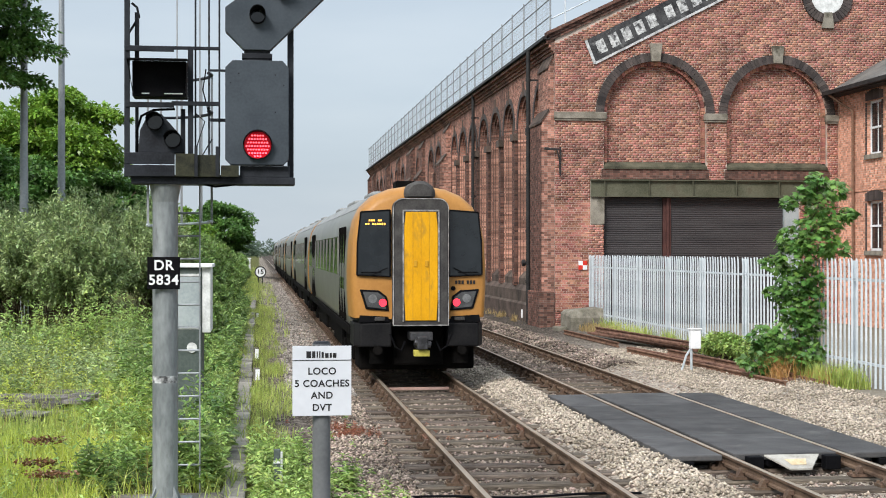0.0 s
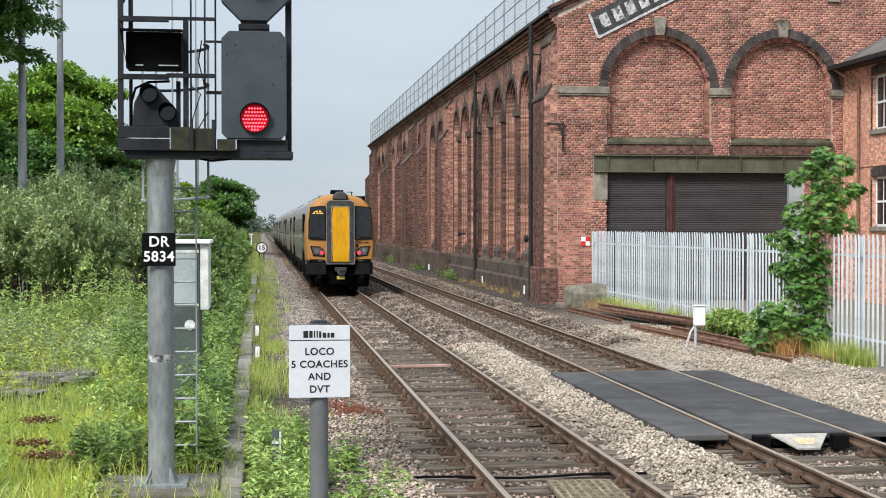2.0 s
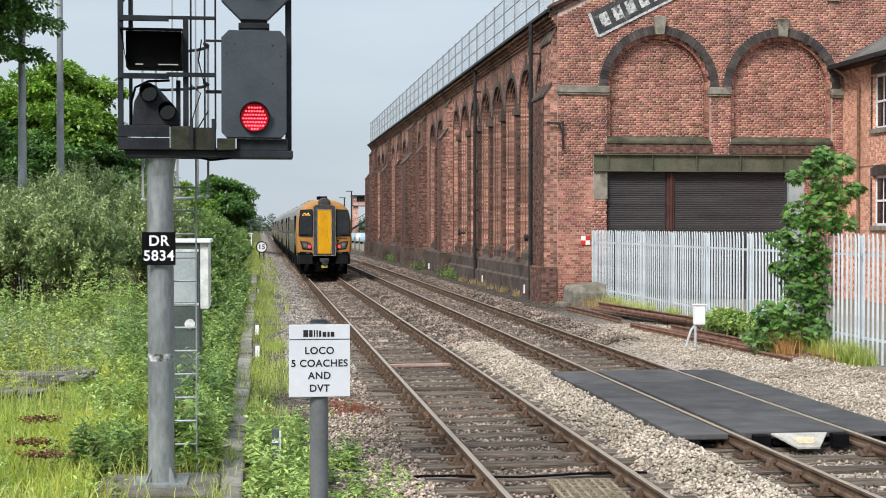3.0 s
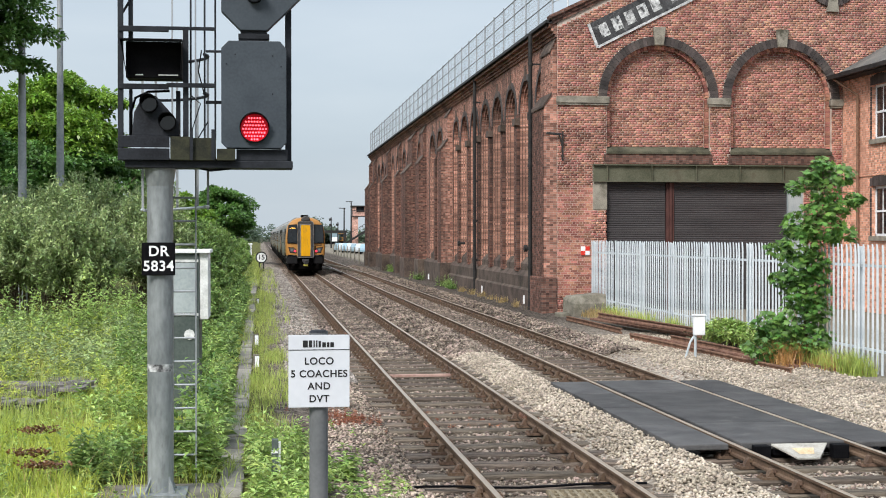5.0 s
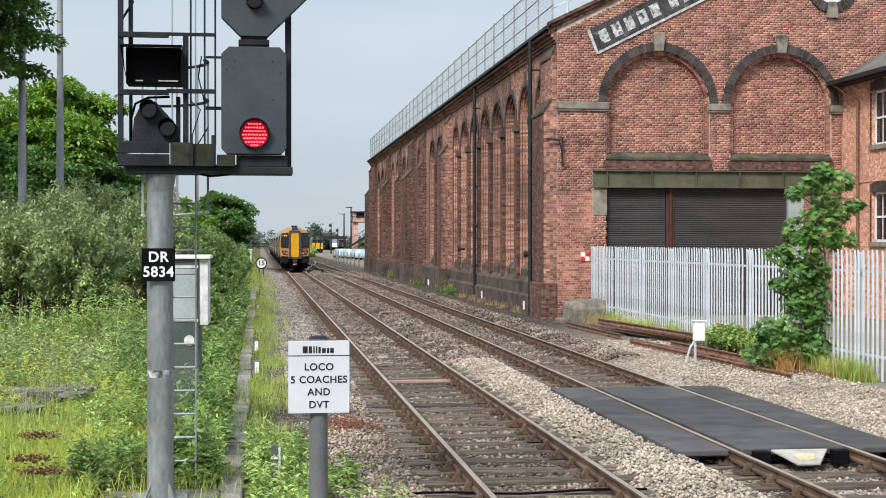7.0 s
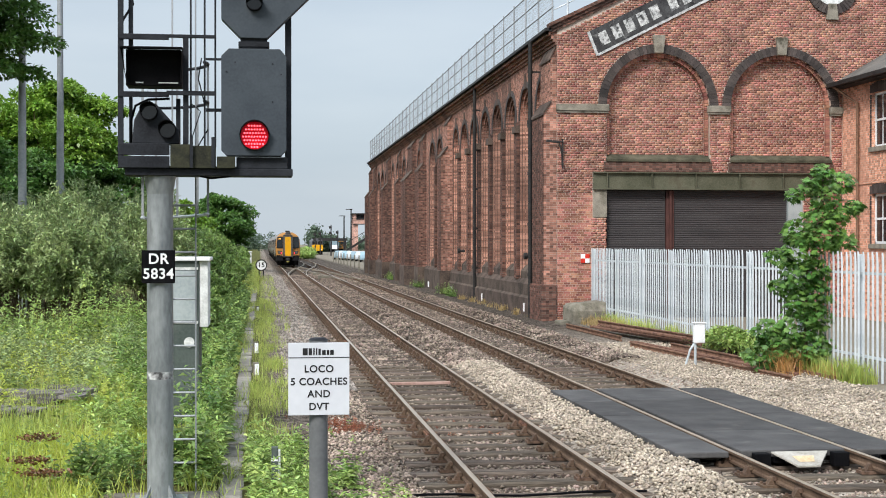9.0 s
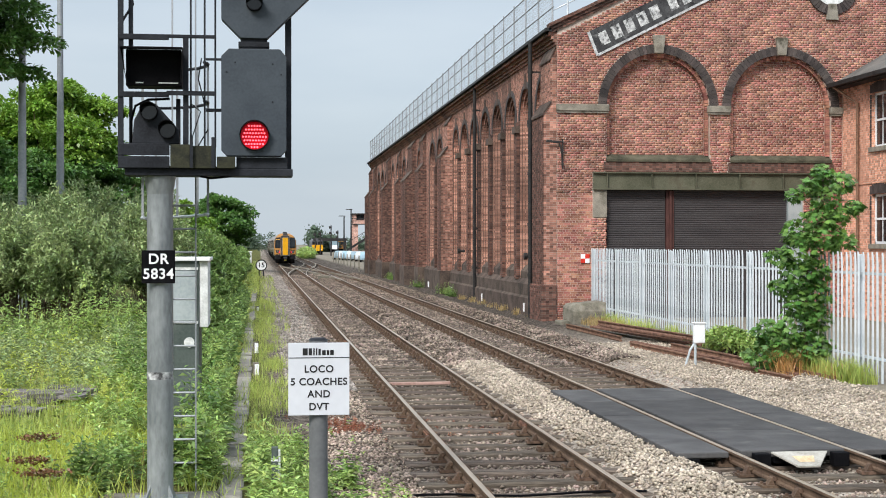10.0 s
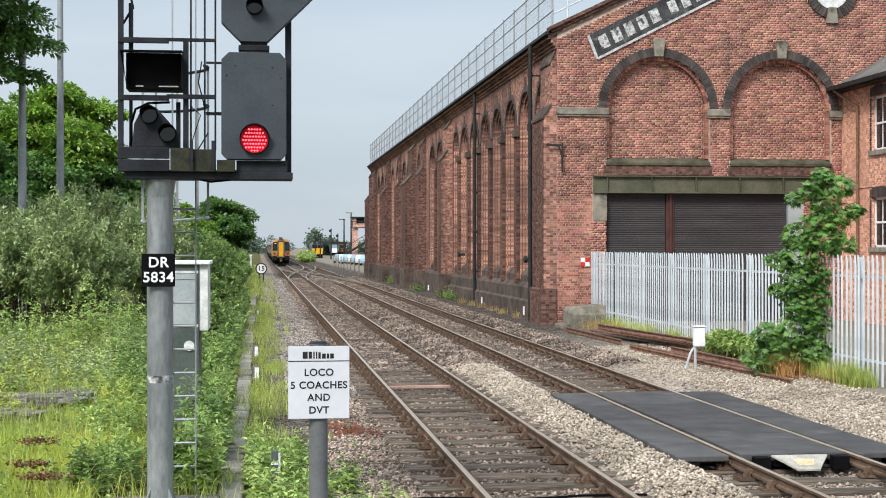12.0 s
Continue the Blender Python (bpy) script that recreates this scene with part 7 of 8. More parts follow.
weeds("wall_weeds", "weeds at the foot of the works wall", np.concatenate([np.stack([RNG.normal(9.5, 0.12, 70), RNG.normal(yc, 0.8, 70)], 1) for yc in (69.5, 73, 84, 102)]), 0.5, 0.10, M_VERGE, 16)
grass("wall_grass", "dry and green grass along the works wall", np.concatenate([patch_xy(2500, 9.35, 9.8, 49, 66, scale=1.0, cut=0.4), patch_xy(1200, 10.2, 11.1, 41, 45, cut=-0.5)]), 0.28, 0.014, M_DRYGRASS)
grass("fence_grass", "fresh grass at the foot of the fence", np.concatenate([patch_xy(2500, 10.75, 11.1, 30.5, 46, scale=1.2, cut=-0.2), patch_xy(1500, 10.6, 11.1, 24, 27.4, scale=1.2, cut=-0.6)]), 0.45, 0.014, M_GRASS)
grass("rusty_grass", "orange dry grass tuft by the scrap rails", np.stack([RNG.normal(10.3, 0.12, 700), RNG.normal(26.6, 0.3, 700)], 1), 0.55, 0.010, M_ORANGEGRASS, 0.5)
grass("rusty_grass", "orange dry grass tuft by the fence", np.stack([RNG.normal(10.85, 0.16, 400), RNG.normal(25.4, 0.4, 400)], 1), 0.3, 0.010, M_ORANGEGRASS, 0.5)


def lobed_leaves(name, c, d, size, m):
    """Five-lobed hanging leaves, each a fan of narrow triangles round its stalk."""
    n = len(c)
    d = d / np.linalg.norm(d, axis=1)[:, None]
    s = np.cross(d, RNG.normal(0, 0.4, (n, 3)) + np.array([0.0, 0.0, 1.0]))
    s /= np.linalg.norm(s, axis=1)[:, None]
    nr = np.cross(s, d)
    rim = ((-0.28, 0.10), (-0.62, 0.30), (-0.30, 0.40), (-0.42, 0.82), (-0.14, 0.62), (0.0, 1.0), (0.14, 0.62), (0.42, 0.82), (0.30, 0.40), (0.62, 0.30), (0.28, 0.10))
    v = np.empty((n, 12, 3))
    v[:, 0] = c
    for i, (a, b) in enumerate(rim):
        v[:, i + 1] = c + s * (size * a)[:, None] + d * (size * b)[:, None] - nr * (size * (0.25 * abs(a) + 0.12 * b * b))[:, None]
    f = np.array([(0, i, i + 1) for i in range(1, 11)])
    return raw_mesh(name, v.reshape(-1, 3), (np.arange(n)[:, None, None] * 12 + f[None]).reshape(-1, 3), m)


def make_sapling():
    """Sycamore sapling growing up the fence."""
    t = thing("sapling", "sycamore sapling with broad green leaves at the fence", "tree", 10.75, 26.6, 0.0)
    side = Vector((0.93, -0.37, 0))
    r = random.Random(9)
    spots = ((-0.85, 0.3, 0.3), (-0.5, 0.5, 0.4), (0.0, 0.45, 0.45), (0.22, 0.55, 0.3), (-0.7, 0.85, 0.28), (-0.1, 0.95, 0.42), (0.2, 1.1, 0.3), (-0.1, 1.4, 0.36), (0.15, 1.55, 0.32),
             (-0.45, 1.7, 0.2), (-0.1, 1.9, 0.36), (0.15, 2.05, 0.3), (-0.5, 2.3, 0.22), (-0.05, 2.4, 0.36), (-0.15, 2.8, 0.3), (0.3, 2.75, 0.36), (0.7, 2.6, 0.24),
             (0.3, 3.1, 0.32), (0.65, 3.2, 0.26), (0.95, 3.3, 0.16), (0.4, 3.5, 0.3), (-0.2, 3.55, 0.15), (0.15, 3.75, 0.2), (0.7, 3.8, 0.24), (0.32, 4.0, 0.18))
    g = Geo()
    stem = [Vector((0, 0, -0.1)), Vector((0.03, 0.02, 1.0)), side * 0.05 + Vector((0, 0, 2.0)), side * 0.25 + Vector((0, 0, 3.0)), side * 0.38 + Vector((0, 0, 4.0))]
    for k in range(4):
        g.cyl(stem[k], stem[k + 1], 0.045 - 0.009 * k, 7, 0.036 - 0.009 * k)
    pts, dirs = [], []
    for o, z, rad in spots:
        c = side * o + Vector((0, 0, z))
        zz = max(0.1, z - 0.35)
        i = min(3, int(zz))
        b = stem[i].lerp(stem[i + 1], min(1.0, zz - i))
        g.cyl(b, c, 0.014, 5, 0.006)
        for q in range(int(460 * rad)):
            e = Vector((r.gauss(0, 1), r.gauss(0, 1), r.gauss(0, 1))).normalized()
            p = c + Vector((e.x * rad, e.y * rad * 1.25, e.z * rad * 0.8)) * (r.uniform(0.3, 1.0) ** 0.5 * 1.1)
            if p.z > 0.05:
                pts.append(tuple(p))
                dirs.append((e.x * 0.8 + r.gauss(0, 0.3), e.y * 0.8 + r.gauss(0, 0.3) - 0.25, -0.55 + r.gauss(0, 0.3)))
    part("trunk", g, M_BARK, t)
    pts = np.array(pts)
    part("crown", lobed_leaves("crown", pts, np.array(dirs), 0.128 * RNG.uniform(0.55, 1.3, len(pts)), M_SAPLING), M_SAPLING, t)
    for lab, x, y, ry, rz, n, m in (("low leafy bramble at the sapling's foot", 10.72, 28.0, 0.8, 0.62, 90, M_SAPLING), ("yellow-green bramble along the fence", 10.8, 31.2, 1.7, 0.5, 120, M_NETTLE)):
        make_shrub("bramble", lab, x, y, (0.32, ry, rz * 0.7), rz * 0.55, n, 40, 0.12, m, 0.6)


M_SAPLING = leafmat("sycamore_leaf", (0.06, 0.145, 0.028), (0.155, 0.29, 0.065), island=0.5)
make_sapling()


# ---- clutter
def make_rubble():
    rng = random.Random(21)
    for k in range(16):
        x, y = -3.2 + rng.uniform(-0.55, 0.55), 20.6 + rng.uniform(-0.9, 0.9)
        t = thing("concrete_slab", "broken grey concrete slab lying in the grass", "rubble", x, y, 0.10 + 0.07 * (k % 4), rng.uniform(0, 90), group="broken slabs")
        g = Geo()
        w, l, h = rng.uniform(0.16, 0.36), rng.uniform(0.12, 0.26), rng.uniform(0.02, 0.045)
        g.loft([[(-w, -l, 0), (w, -l * 0.8, 0), (w * 0.9, l, 0), (-w * 0.7, l * 0.9, 0)], [(-w, -l, h * 2), (w, -l * 0.8, h * 1.8), (w * 0.85, l * 0.95, h * 2), (-w * 0.7, l * 0.9, h * 2.2)]])
        part("slab", g, M_RUBBLE, t, bevel=0.01)
    for x, y, z, w, d, h, rz in ((-3.55, 21.3, 0.10, 0.75, 0.22, 0.12, 6), (-3.05, 21.8, 0.12, 0.6, 0.2, 0.14, -8), (-3.85, 20.6, 0.08, 0.6, 0.25, 0.12, 14), (-2.95, 22.8, 0.16, 0.42, 0.2, 0.13, 3), (-3.5, 21.9, 0.23, 0.7, 0.2, 0.09, -12)):
        t = thing("concrete_slab", "long weathered grey slab lying in the weeds", "rubble", x, y, z, rz, group="broken slabs")
        g = Geo()
        g.loft([[(-w, -d, 0), (w, -d * 0.9, 0), (w * 0.96, d, 0), (-w * 0.9, d, 0)], [(-w, -d, h), (w * 0.97, -d * 0.85, h * 1.05), (w * 0.92, d * 0.95, h), (-w * 0.9, d * 0.9, h * 1.1)]])
        part("slab", g, M_RUBBLE, t, bevel=0.015)
    for x, y in ((-2.45, 16.0), (-2.28, 14.3), (-2.05, 13.5)):
        t = thing("dock_seed_heads", "rust-brown dock seed stems lying in the grass", "weeds", x, y, 0.1)
        c = np.stack([RNG.normal(0, 0.11, 240), RNG.normal(0, 0.03, 240), np.abs(RNG.normal(0.3, 0.02, 240))], 1)
        tagged(part("seed_cluster", leaves("seed_cluster", c, 0.035, M_BROWNSEED, aspect=0.7), M_BROWNSEED, t), kind="stuff")


M_RUBBLE = mat("rubble_concrete", (0.055, 0.05, 0.045), (0.20, 0.185, 0.17), 0.92, scale=4, fine=40, bump=0.5, island=0.3)
M_BROWNSEED = leafmat("brown_seed", (0.11, 0.048, 0.018), (0.19, 0.088, 0.035), trans=0.05, island=0.1)


def make_grating():
    """Steel grating, cable and batten lying between the rails."""
    t = thing("open_grating", "rusty open steel grating between the rails", "grating", 3.27, 13.6, -0.165, -3)
    for k in range(8):
        g = Geo()
        g.box(-0.33 + 0.09 * k, -0.295 + 0.09 * k, -0.75, 0.75, 0.0, 0.05)
        part("bar", g, M_GRATE, t)
    for k in range(9):
        y = -0.74 + 0.185 * k
        g = Geo()
        g.box(-0.34, 0.35, y - 0.016, y + 0.016, 0.008, 0.053)
        part("cross_piece", g, M_GRATE, t)
    c = thing("lineside_cable", "thin black cable lying across the sleepers", "cable")
    g = Geo()
    pts = [(1.4 + 0.35 * k, 14.9 + 0.06 * math.sin(k * 1.3), -0.165 + 0.01 * math.sin(k)) for k in range(9)]
    g.path(pts, 0.014, 6)
    part("cord", g, M_BLACK, c)
    b = thing("fallen_batten", "pinkish timber batten lying between the rails", "batten", 3.05, 26.9, -0.16, 2)
    g = Geo()
    g.box(-0.62, 0.62, -0.05, 0.05, -0.02, 0.03)
    part("plank", g, M_BATTEN, b, bevel=0.006)


M_GRATE = mat("grating_steel", (0.11, 0.09, 0.06), (0.27, 0.225, 0.155), 0.85, scale=4, fine=20, stretch=(6, 0.8, 6), bump=0.5)
M_BATTEN = mat("pink_batten", (0.28, 0.17, 0.14), (0.42, 0.28, 0.24), 0.9, scale=4, fine=30, bump=0.3)
make_rubble()
make_grating()

# ballast
def four_foot(x, y):
    """True between the rails and by their feet."""
    return np.minimum(np.abs(x - TRACKS[0]), np.abs(x - TRACKS[1])) < 1.05


stones("ballast", 34000, 1.9, 7.7, 11.5, 33, 0.033, M_FARBALLAST, "dark brown stone ballast between the rails", keep=lambda x, y: off_sleepers(x, y) & four_foot(x, y), power=1.25, zoff=-0.005)
stones("ballast", 40000, 0.75, 8.6, 11.5, 33, 0.032, M_BALLAST, "brown-grey crushed stone ballast", keep=lambda x, y: off_sleepers(x, y) & ~four_foot(x, y) & ~((x > 4.35) & (x < 5.2)) & ~((x > 8.1)), power=1.25, zoff=-0.015)
stones("ballast", 16000, 0.5, 1.8, 26, 120, 0.042, M_CESS, "grey-brown stone beside the track", power=1.7, zoff=0.005)
stones("ballast", 52000, 1.7, 8.6, 31, 125, 0.048, M_FARBALLAST, "dark crushed stone ballast", keep=off_sleepers, power=1.7, zoff=0.02)
stones("pale_ballast", 11000, 0.8, 1.85, 12, 60, 0.03, M_BALLAST, "light brown stone at the track side", zoff=0.0, keep=off_sleepers, power=1.6)
stones("pale_ballast", 15000, 4.3, 5.75, 12, 32, 0.032, M_PALE, "pale cream stone ballast between the tracks", zoff=0.015, keep=lambda x, y: off_sleepers(x, y) & (x - 4.3 > 0.0) & (x < 5.2), power=1.2)
stones("pale_ballast", 19000, 7.9, 10.6, 15, 36, 0.030, M_PALE, "pale cream stone beside the crossing", zoff=0.01, keep=lambda x, y: off_sleepers(x, y) & (x > 8.1), power=1.2)


# ---- far end of the line
def make_parked_loco():
    t = thing("parked_locomotive", "parked locomotive with yellow nose on a siding", "locomotive", 13.450, 330, 0)
    g = Geo()
    g.loft([[(x, y, z) for x, z in body_section(1.0)] for y in (0.25, 18)])
    part("body", g, M_LOCO, t, smooth=True)
    g = Geo()
    g.prism([(-1.28, 0.9), (1.28, 0.9), (1.28, 2.3), (-1.28, 2.3)], (-0.1, 0.3), 1)
    part("nose", g, M_YELLOW, t, "yellow nose", bevel=0.06)
    for s in (-1, 1):
        g = Geo()
        g.box(s * 0.65 - 0.5, s * 0.65 + 0.5, 0.15, 0.3, 2.4, 3.1)
        part("windscreen", g, M_DARKGLASS, t)
        g = Geo()
        g.cyl((s * 0.85, -0.14, 1.2), (s * 0.85, -0.1, 1.2), 0.14, 12)
        part("headlamp", g, M_WHITE, t)
    g = Geo()
    g.box(-1.2, 1.2, 0.0, 17, -0.05, 0.9)
    part("underframe", g, M_UNDER, t)
    u = thing("parked_railcar", "parked pale blue railcar in the yard", "train car", 22.720, 430, 0)
    g = Geo()
    g.loft([[(x, y, z) for x, z in body_section(1.0)] for y in (0.0, 20)])
    part("body", g, M_BLUEPAINT, u, smooth=True)
    g = Geo()
    g.box(-1.2, 1.2, -0.1, 0.1, 0.9, 2.2)
    part("nose", g, M_WHITE, u, bevel=0.05)
    g = Geo()
    g.box(-1.15, 1.15, 0.3, 19, -0.05, 1.0)
    part("underframe", g, M_UNDER, u)
    v = thing("parked_railcar", "parked yellow railcar in the yard", "train car", 25.560, 440, 0)
    g = Geo()
    g.loft([[(x, y, z) for x, z in body_section(1.0)] for y in (0.0, 20)])
    part("body", g, M_ORANGE, v, smooth=True)
    g = Geo()
    g.box(-1.1, 1.1, -0.1, 0.1, 2.3, 3.2)
    part("windscreen", g, M_DARKGLASS, v)
    g = Geo()
    g.box(-1.15, 1.15, 0.3, 19, -0.05, 1.0)
    part("underframe", g, M_UNDER, v)


M_LOCO = mat("loco_grey", (0.06, 0.06, 0.065), (0.10, 0.10, 0.11), 0.5, bump=0)
M_BLUEPAINT = mat("pale_blue_paint", (0.16, 0.24, 0.29), (0.26, 0.34, 0.38), 0.5, bump=0)
M_CARWHITE = mat("car_silver", (0.40, 0.43, 0.46), (0.52, 0.55, 0.58), 0.3, metal=0.2, bump=0)
M_CARBLUE = mat("car_blue", (0.20, 0.32, 0.40), (0.3, 0.42, 0.5), 0.3, bump=0)
# pink brick with some distance haze put into its base colour
M_HAZEBRICK = brick_wall_mat("hazed_pink_brick", 1, (0.62, 0.36, 0.29), (0.52, 0.28, 0.22), (0.5, 0.4, 0.36), (0.40, 0.24, 0.2))


def make_signal_box():
    """Brick signal box with outside stair, beyond the works."""
    t = thing("signal_box", "tall brick signal box with outside stairs", "building", 17.440, 240, 0)
    for x0, x1, y0, y1 in ((-1.5, -0.7, 0, 0.7), (1.9, 2.7, 0, 0.7), (-1.5, -0.7, 3.3, 4.0), (1.9, 2.7, 3.3, 4.0)):
        g = Geo()
        g.box(x0, x1, y0, y1, -0.1, 6.0)
        part("pier", g, M_HAZEBRICK, t, "pink brick pier")
    g = Geo()
    g.box(-1.5, 2.7, 0.0, 4, 6.0, 6.35).box(-1.5, -1.0, 0, 4, 6.35, 7.6).box(2.2, 2.7, 0, 4, 6.35, 7.6).box(-1.5, 2.7, 3.6, 4.0, 6.35, 7.6).box(-1.0, 2.2, 0.0, 0.3, 6.35, 6.7).box(0.4, 0.8, 0.0, 0.3, 6.7, 7.6)
    part("upper_storey", g, M_HAZEBRICK, t, "pink brick upper storey")
    for x0, x1 in ((-1.0, 0.4), (0.8, 2.2)):
        g = Geo()
        g.box(x0, x1, 0.12, 0.16, 6.7, 7.6)
        part("window", g, M_DARKGLASS, t)
    g = Geo()
    g.box(-1.8, 3.0, -0.35, 4.3, 7.6, 7.8)
    part("roof", g, M_DRAIN, t, bevel=0.03)
    g = Geo()
    for x in (-1.7, 0.6, 2.9):
        g.box(x - 0.04, x + 0.04, -0.3, -0.22, 5.9, 7.0)
    g.box(-1.8, 3.0, -0.3, -0.22, 6.9, 7.0).box(-1.8, 3.0, -0.35, 0.0, 5.85, 5.98)
    part("balcony", g, M_DRAIN, t, "dark railed balcony")
    g = Geo()
    g.prism([(-5.2, 0.0), (-4.8, 0.0), (2.6, 4.4), (2.6, 5.0)], (-0.6, -0.4), 1)
    part("stair", g, M_DRAIN, t, "dark outside stair")
    g = Geo()
    g.path([(-5.0, -0.5, 1.2), (2.6, -0.5, 6.0)], 0.05, 6)
    part("handrail", g, M_DRAIN, t)


def make_far_posts():
    for px, Y, top, label in ((15.220, 235.0, 8.4, "tall dark lighting mast in the yard"), (15.130, 300.0, 6.6, "signal post beside the yard"), (17.130, 310.0, 5.6, "signal post beside the yard"), (13.690, 320.0, 5.4, "signal post beside the yard"), (12.530, 320.0, 5.2, "signal post beside the yard"), (14.330, 240.0, 7.4, "grey lighting mast in the yard")):
        t = thing("yard_mast", label, "mast", px, Y, 0)
        g = Geo()
        g.cyl((0, 0, -0.1), (0, 0, top), 0.16, 8, 0.1)
        part("pole", g, M_DRAIN, t)
        if top < 7:
            for z in (top - 0.8, top - 2.0):
                g = Geo()
                g.box(-0.45, 0.15, -0.15, 0.1, z, z + 0.55)
                part("signal_arm", g, M_DRAIN, t, bevel=0.04)
        else:
            g = Geo()
            g.box(-0.9, 0.2, -0.1, 0.1, top - 0.12, top)
            part("lamp_head", g, M_DRAIN, t)
    g = thing("footbridge", "low dark footbridge across the far yard", "footbridge", 19.010, 380, 0)
    d = Geo()
    d.box(-4.4, 4.4, 0, 1.6, 3.3, 4.1)
    part("deck", d, M_DRAIN, g)
    for x in (-4, 0.2, 4):
        p = Geo()
        p.box(x - 0.2, x + 0.2, 0.4, 1.2, -0.1, 3.3)
        part("leg", p, M_DRAIN, g)
    # yard fence posts and parked cars beyond the works
    for k in range(9):
        t = thing("yard_post", "pale concrete yard fence post", "post", 9.3 + 0.12 * k, 132 + 8.0 * k, -0.05, group="yard posts")
        p = Geo()
        p.box(-0.06, 0.06, -0.06, 0.06, -0.1, 1.5)
        part("post", p, M_CONCRETE, t, bevel=0.01)
    for k in range(8):
        m = (M_CARWHITE, M_CARBLUE, M_CARWHITE, M_BLUEPAINT)[k % 4]
        t = thing("parked_car", "parked silver and blue car beyond the works" if k % 2 == 0 else "parked blue car beyond the works", "car", 15.2 - 0.33 * k, 192 + 5.0 * k, 0, 84, group="parked cars")
        p = Geo()
        p.loft([[(-2.0, s * 0.82, 0.3), (2.0, s * 0.82, 0.3), (2.05, s * 0.85, 0.7), (1.1, s * 0.8, 0.92), (0.6, s * 0.66, 1.42), (-1.3, s * 0.66, 1.45), (-1.95, s * 0.8, 0.95), (-2.05, s * 0.85, 0.6)] for s in (-1, 1)])
        part("body", p, m, t, bevel=0.05)
        for x in (-1.25, 1.25):
            for s in (-1, 1):
                w = Geo()
                w.cyl((x, s * 0.68, 0.3), (x, s * 0.88, 0.3), 0.3, 14)
                part("wheel", w, M_BLACK, t)
        for s in (-1, 1):
            w = Geo()
            w.prism([(-1.2, 0.95), (0.9, 0.95), (0.55, 1.36), (-1.15, 1.38)], (s * 0.80 - 0.02, s * 0.80 - 0.01), 1)
            part("side_window", w, M_DARKGLASS, t)


def make_far_woods():
    pts = []
    for x, y, r, h in ((-30, 420, 14, 6), (-8, 520, 10, 6.0), (3, 620, 12, 6.5), (16.6, 430, 1.9, 7.6), (21, 440, 3.2, 5.6), (34, 520, 8, 4.2), (55, 520, 22, 6.5), (110, 560, 40, 8), (-60, 460, 25, 9)):
        pts.append(clumps((x, y, h * 0.45), (r, 6, h * 0.55), 160, 14, 0.7, -0.9))
    c = np.concatenate(pts)
    c = c[c[:, 2] > 0.1]
    ob = new("distant_trees", leaves("distant_trees", c, 0.75, M_HAZYLEAF, aspect=0.8))
    tagged(ob, "green trees on the horizon with haze put into the leaf colour", "trees", kind="stuff")
    b = thing("far_bush", "pale green bushes between the far lines", "shrub", 8.3, 250, 0)
    c = clumps((0, 0, 0.9), (1.5, 6, 0.95), 240, 20, 0.25, -0.9)
    part("crown", leaves("crown", c[c[:, 2] > 0], 0.3, M_NETTLE), M_NETTLE, b)


make_parked_loco()
make_signal_box()
make_far_posts()
make_far_woods()


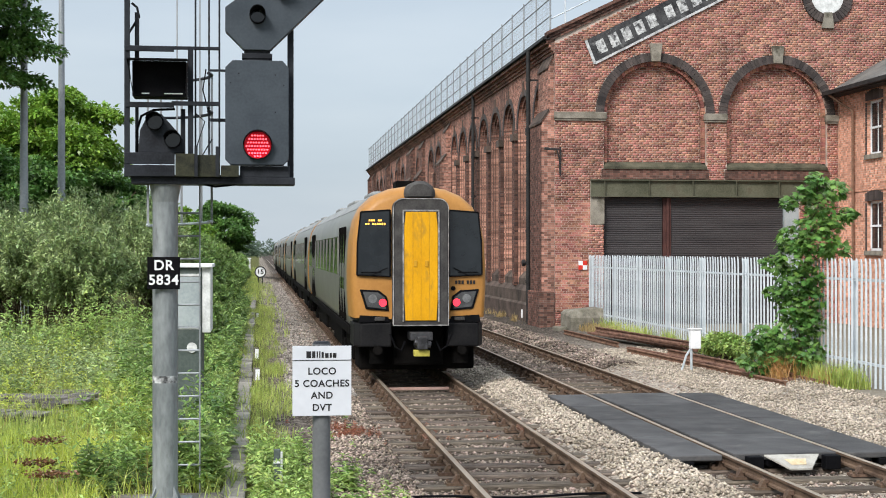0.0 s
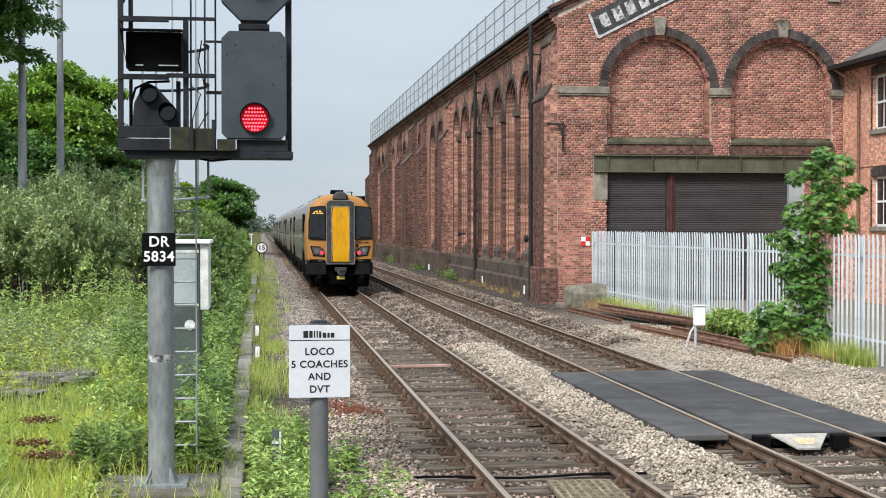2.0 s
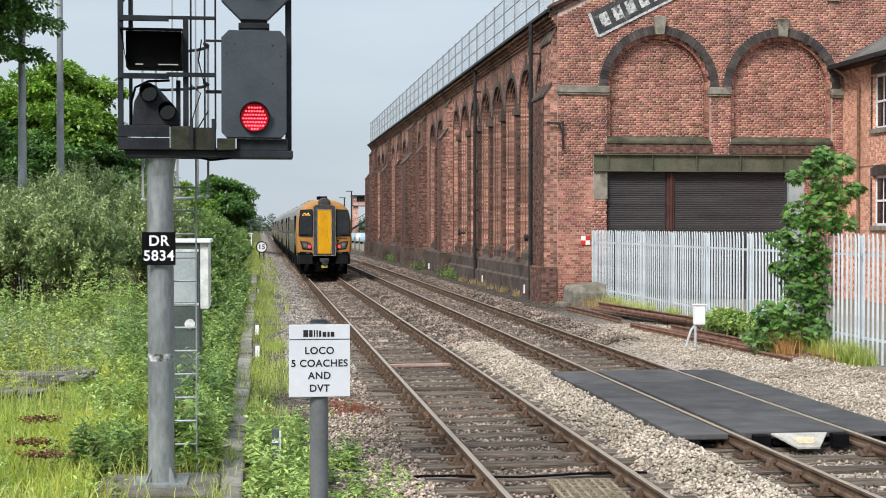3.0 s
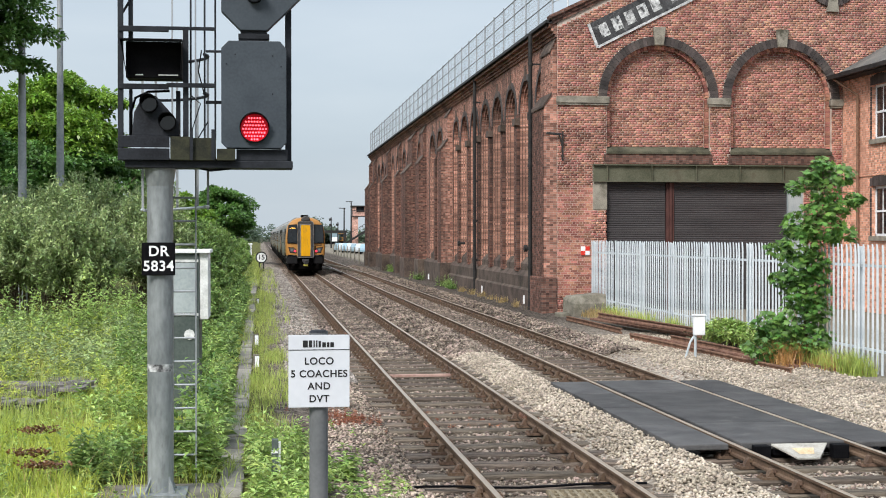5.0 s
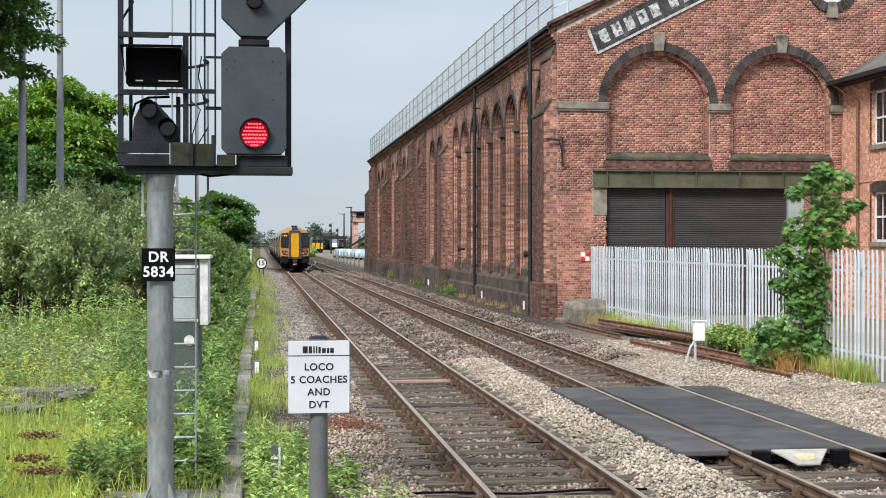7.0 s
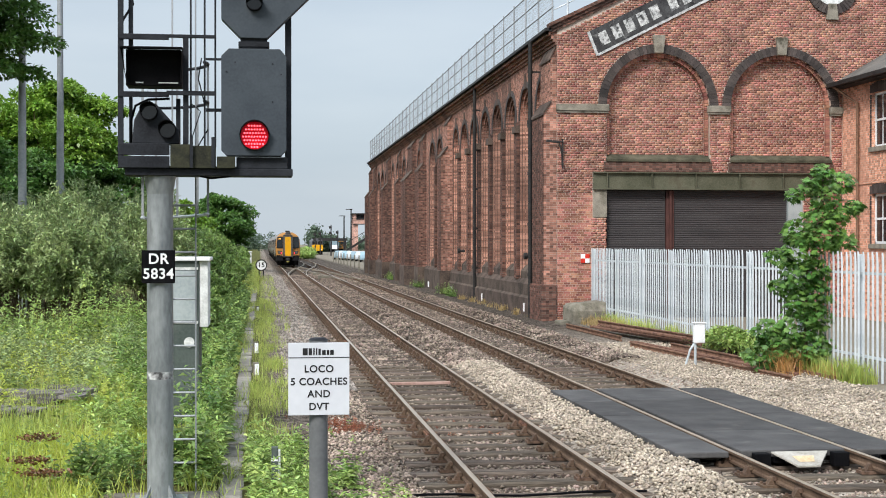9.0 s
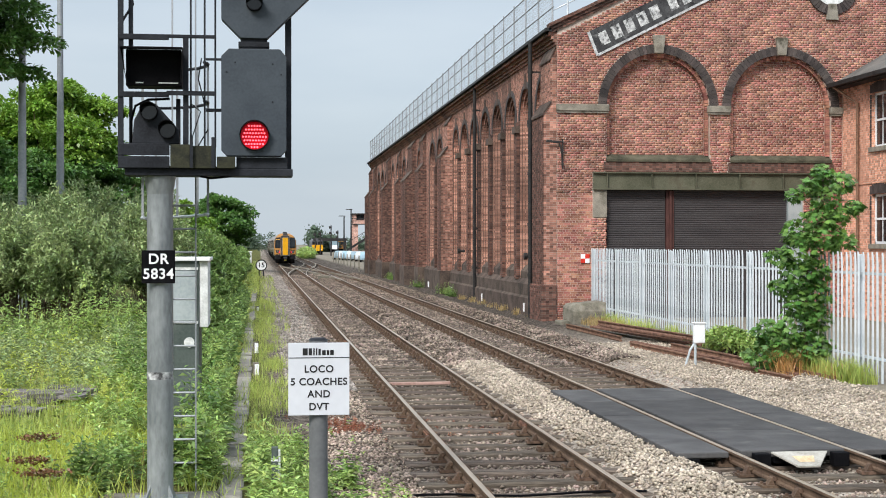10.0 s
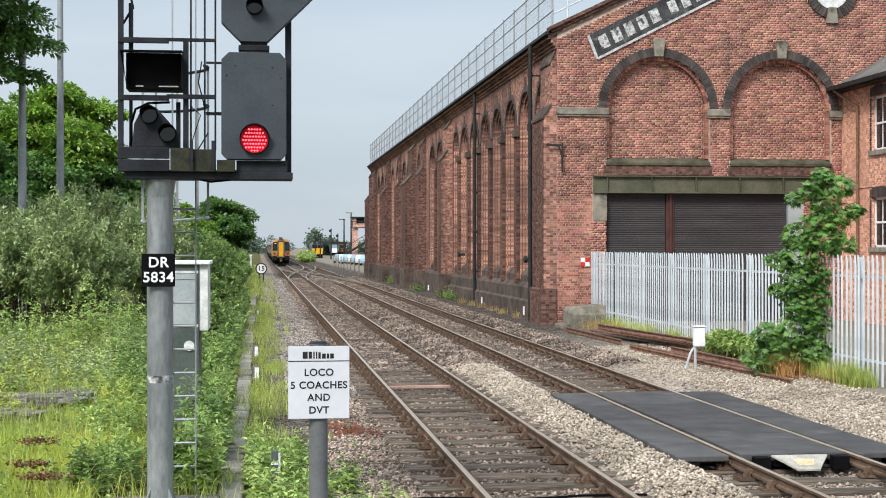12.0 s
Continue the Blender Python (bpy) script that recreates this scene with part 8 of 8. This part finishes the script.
# ---- bricks of the gable front
def make_gable_bricks():
    w = bpy.data.objects["works_building"]
    c1, c2, zs, rin = 13.54, 17.92, 7.27, 1.82
    pitch, row = 0.235, 0.078

    def cut(spans, a, b):
        out = []
        for s, e in spans:
            if b <= s or a >= e:
                out.append((s, e))
            else:
                if a > s:
                    out.append((s, a))
                if b < e:
                    out.append((b, e))
        return out

    made = {}
    boxes = []
    k, z = 0, -0.08
    r = random.Random(77)
    while z < 12.9:
        zm = z + 0.034
        spans = [(10.005, 20.15 if zm < 7.9 else 22.6)]
        rec = []
        if zm > 9.7:
            spans = [(10.0 + (zm - 9.62) / 0.5 * 0.99, 22.6)]
        for c in (c1, c2):
            dz = zm - zs
            if 0 < dz < rin + 0.29:
                q = math.sqrt((rin + 0.29) ** 2 - dz * dz)
                spans = cut(spans, c - q, c + q)
                if dz < rin - 0.14:
                    q = math.sqrt((rin - 0.13) ** 2 - dz * dz)
                    rec.append((c - q, c + q))
            elif 5.62 < zm <= zs:
                spans = cut(spans, c - rin, c + rin)
                rec.append((c - rin + 0.13, c + rin - 0.13))
            elif 5.36 < zm <= 5.62:
                spans = cut(spans, c - 1.835, c + 1.835)
            elif 5.02 < zm <= 5.36:
                spans = cut(spans, c - 1.9, c + 1.9)
        if 4.38 < zm <= 5.02:
            spans = cut(spans, 11.24, 20.1)
        elif 3.45 < zm <= 4.38:
            spans = cut(spans, 11.24, 18.73)
        elif zm <= 3.45:
            spans = cut(spans, 11.73, 18.73)
        head = k % 4 == 3
        step = pitch / 2 if head else pitch
        off = (k % 2) * pitch / 2 + (0.06 if head else 0)
        for depth, lst in ((0.0, spans), (0.298, rec)):
            for s, e in lst:
                i = math.floor((s - 10.0 - off) / step)
                while True:
                    a = 10.0 + off + i * step
                    if a >= e:
                        break
                    x0, x1 = max(a, s) + 0.007, min(a + step, e) - 0.007
                    if x1 - x0 > 0.03:
                        pr = YF + depth + 0.0085 - r.uniform(0.0, 0.004)
                        if depth == 0 and x1 < 11.26 and 0.5 < zm < 4.3:
                            key = round(x1 - x0, 3)
                            if key not in made:
                                g = Geo()
                                g.box(0, key, 0, 0.02, 0, 0.068)
                                made[key] = g.mesh("brick", M_BRICK)
                            o = new("brick", made[key])
                            o.parent = w
                            o.matrix_basis = pose(x0, pr, z)
                        else:
                            boxes.append((x0, x1, pr, YF + depth + 0.012, z, z + 0.068))
                    i += 1
        z += row
        k += 1
    b = np.array(boxes)
    n = len(b)
    v = np.empty((n, 8, 3))
    for i, (xi, yi, zi) in enumerate(((0, 2, 4), (1, 2, 4), (1, 2, 5), (0, 2, 5), (0, 3, 4), (1, 3, 4), (1, 3, 5), (0, 3, 5))):
        v[:, i, 0], v[:, i, 1], v[:, i, 2] = b[:, xi], b[:, yi], b[:, zi]
    f = (np.arange(n)[:, None, None] * 8 + np.array([(0, 1, 2, 3), (3, 2, 6, 7), (1, 0, 4, 5), (0, 3, 7, 4), (2, 1, 5, 6)])[None]).reshape(-1, 4)
    ob = part("brickwork", raw_mesh("brickwork", v.reshape(-1, 3), f, M_BRICK), M_BRICK, w)
    tagged(ob, kind="stuff")


make_gable_bricks()


def motions():
    for k, car in enumerate(CARS):
        walk(car, [(float(t), pose(TRACKS[0], REAR + CAR * k, 0)) for t, REAR in enumerate(REAR_AT)])


motions()
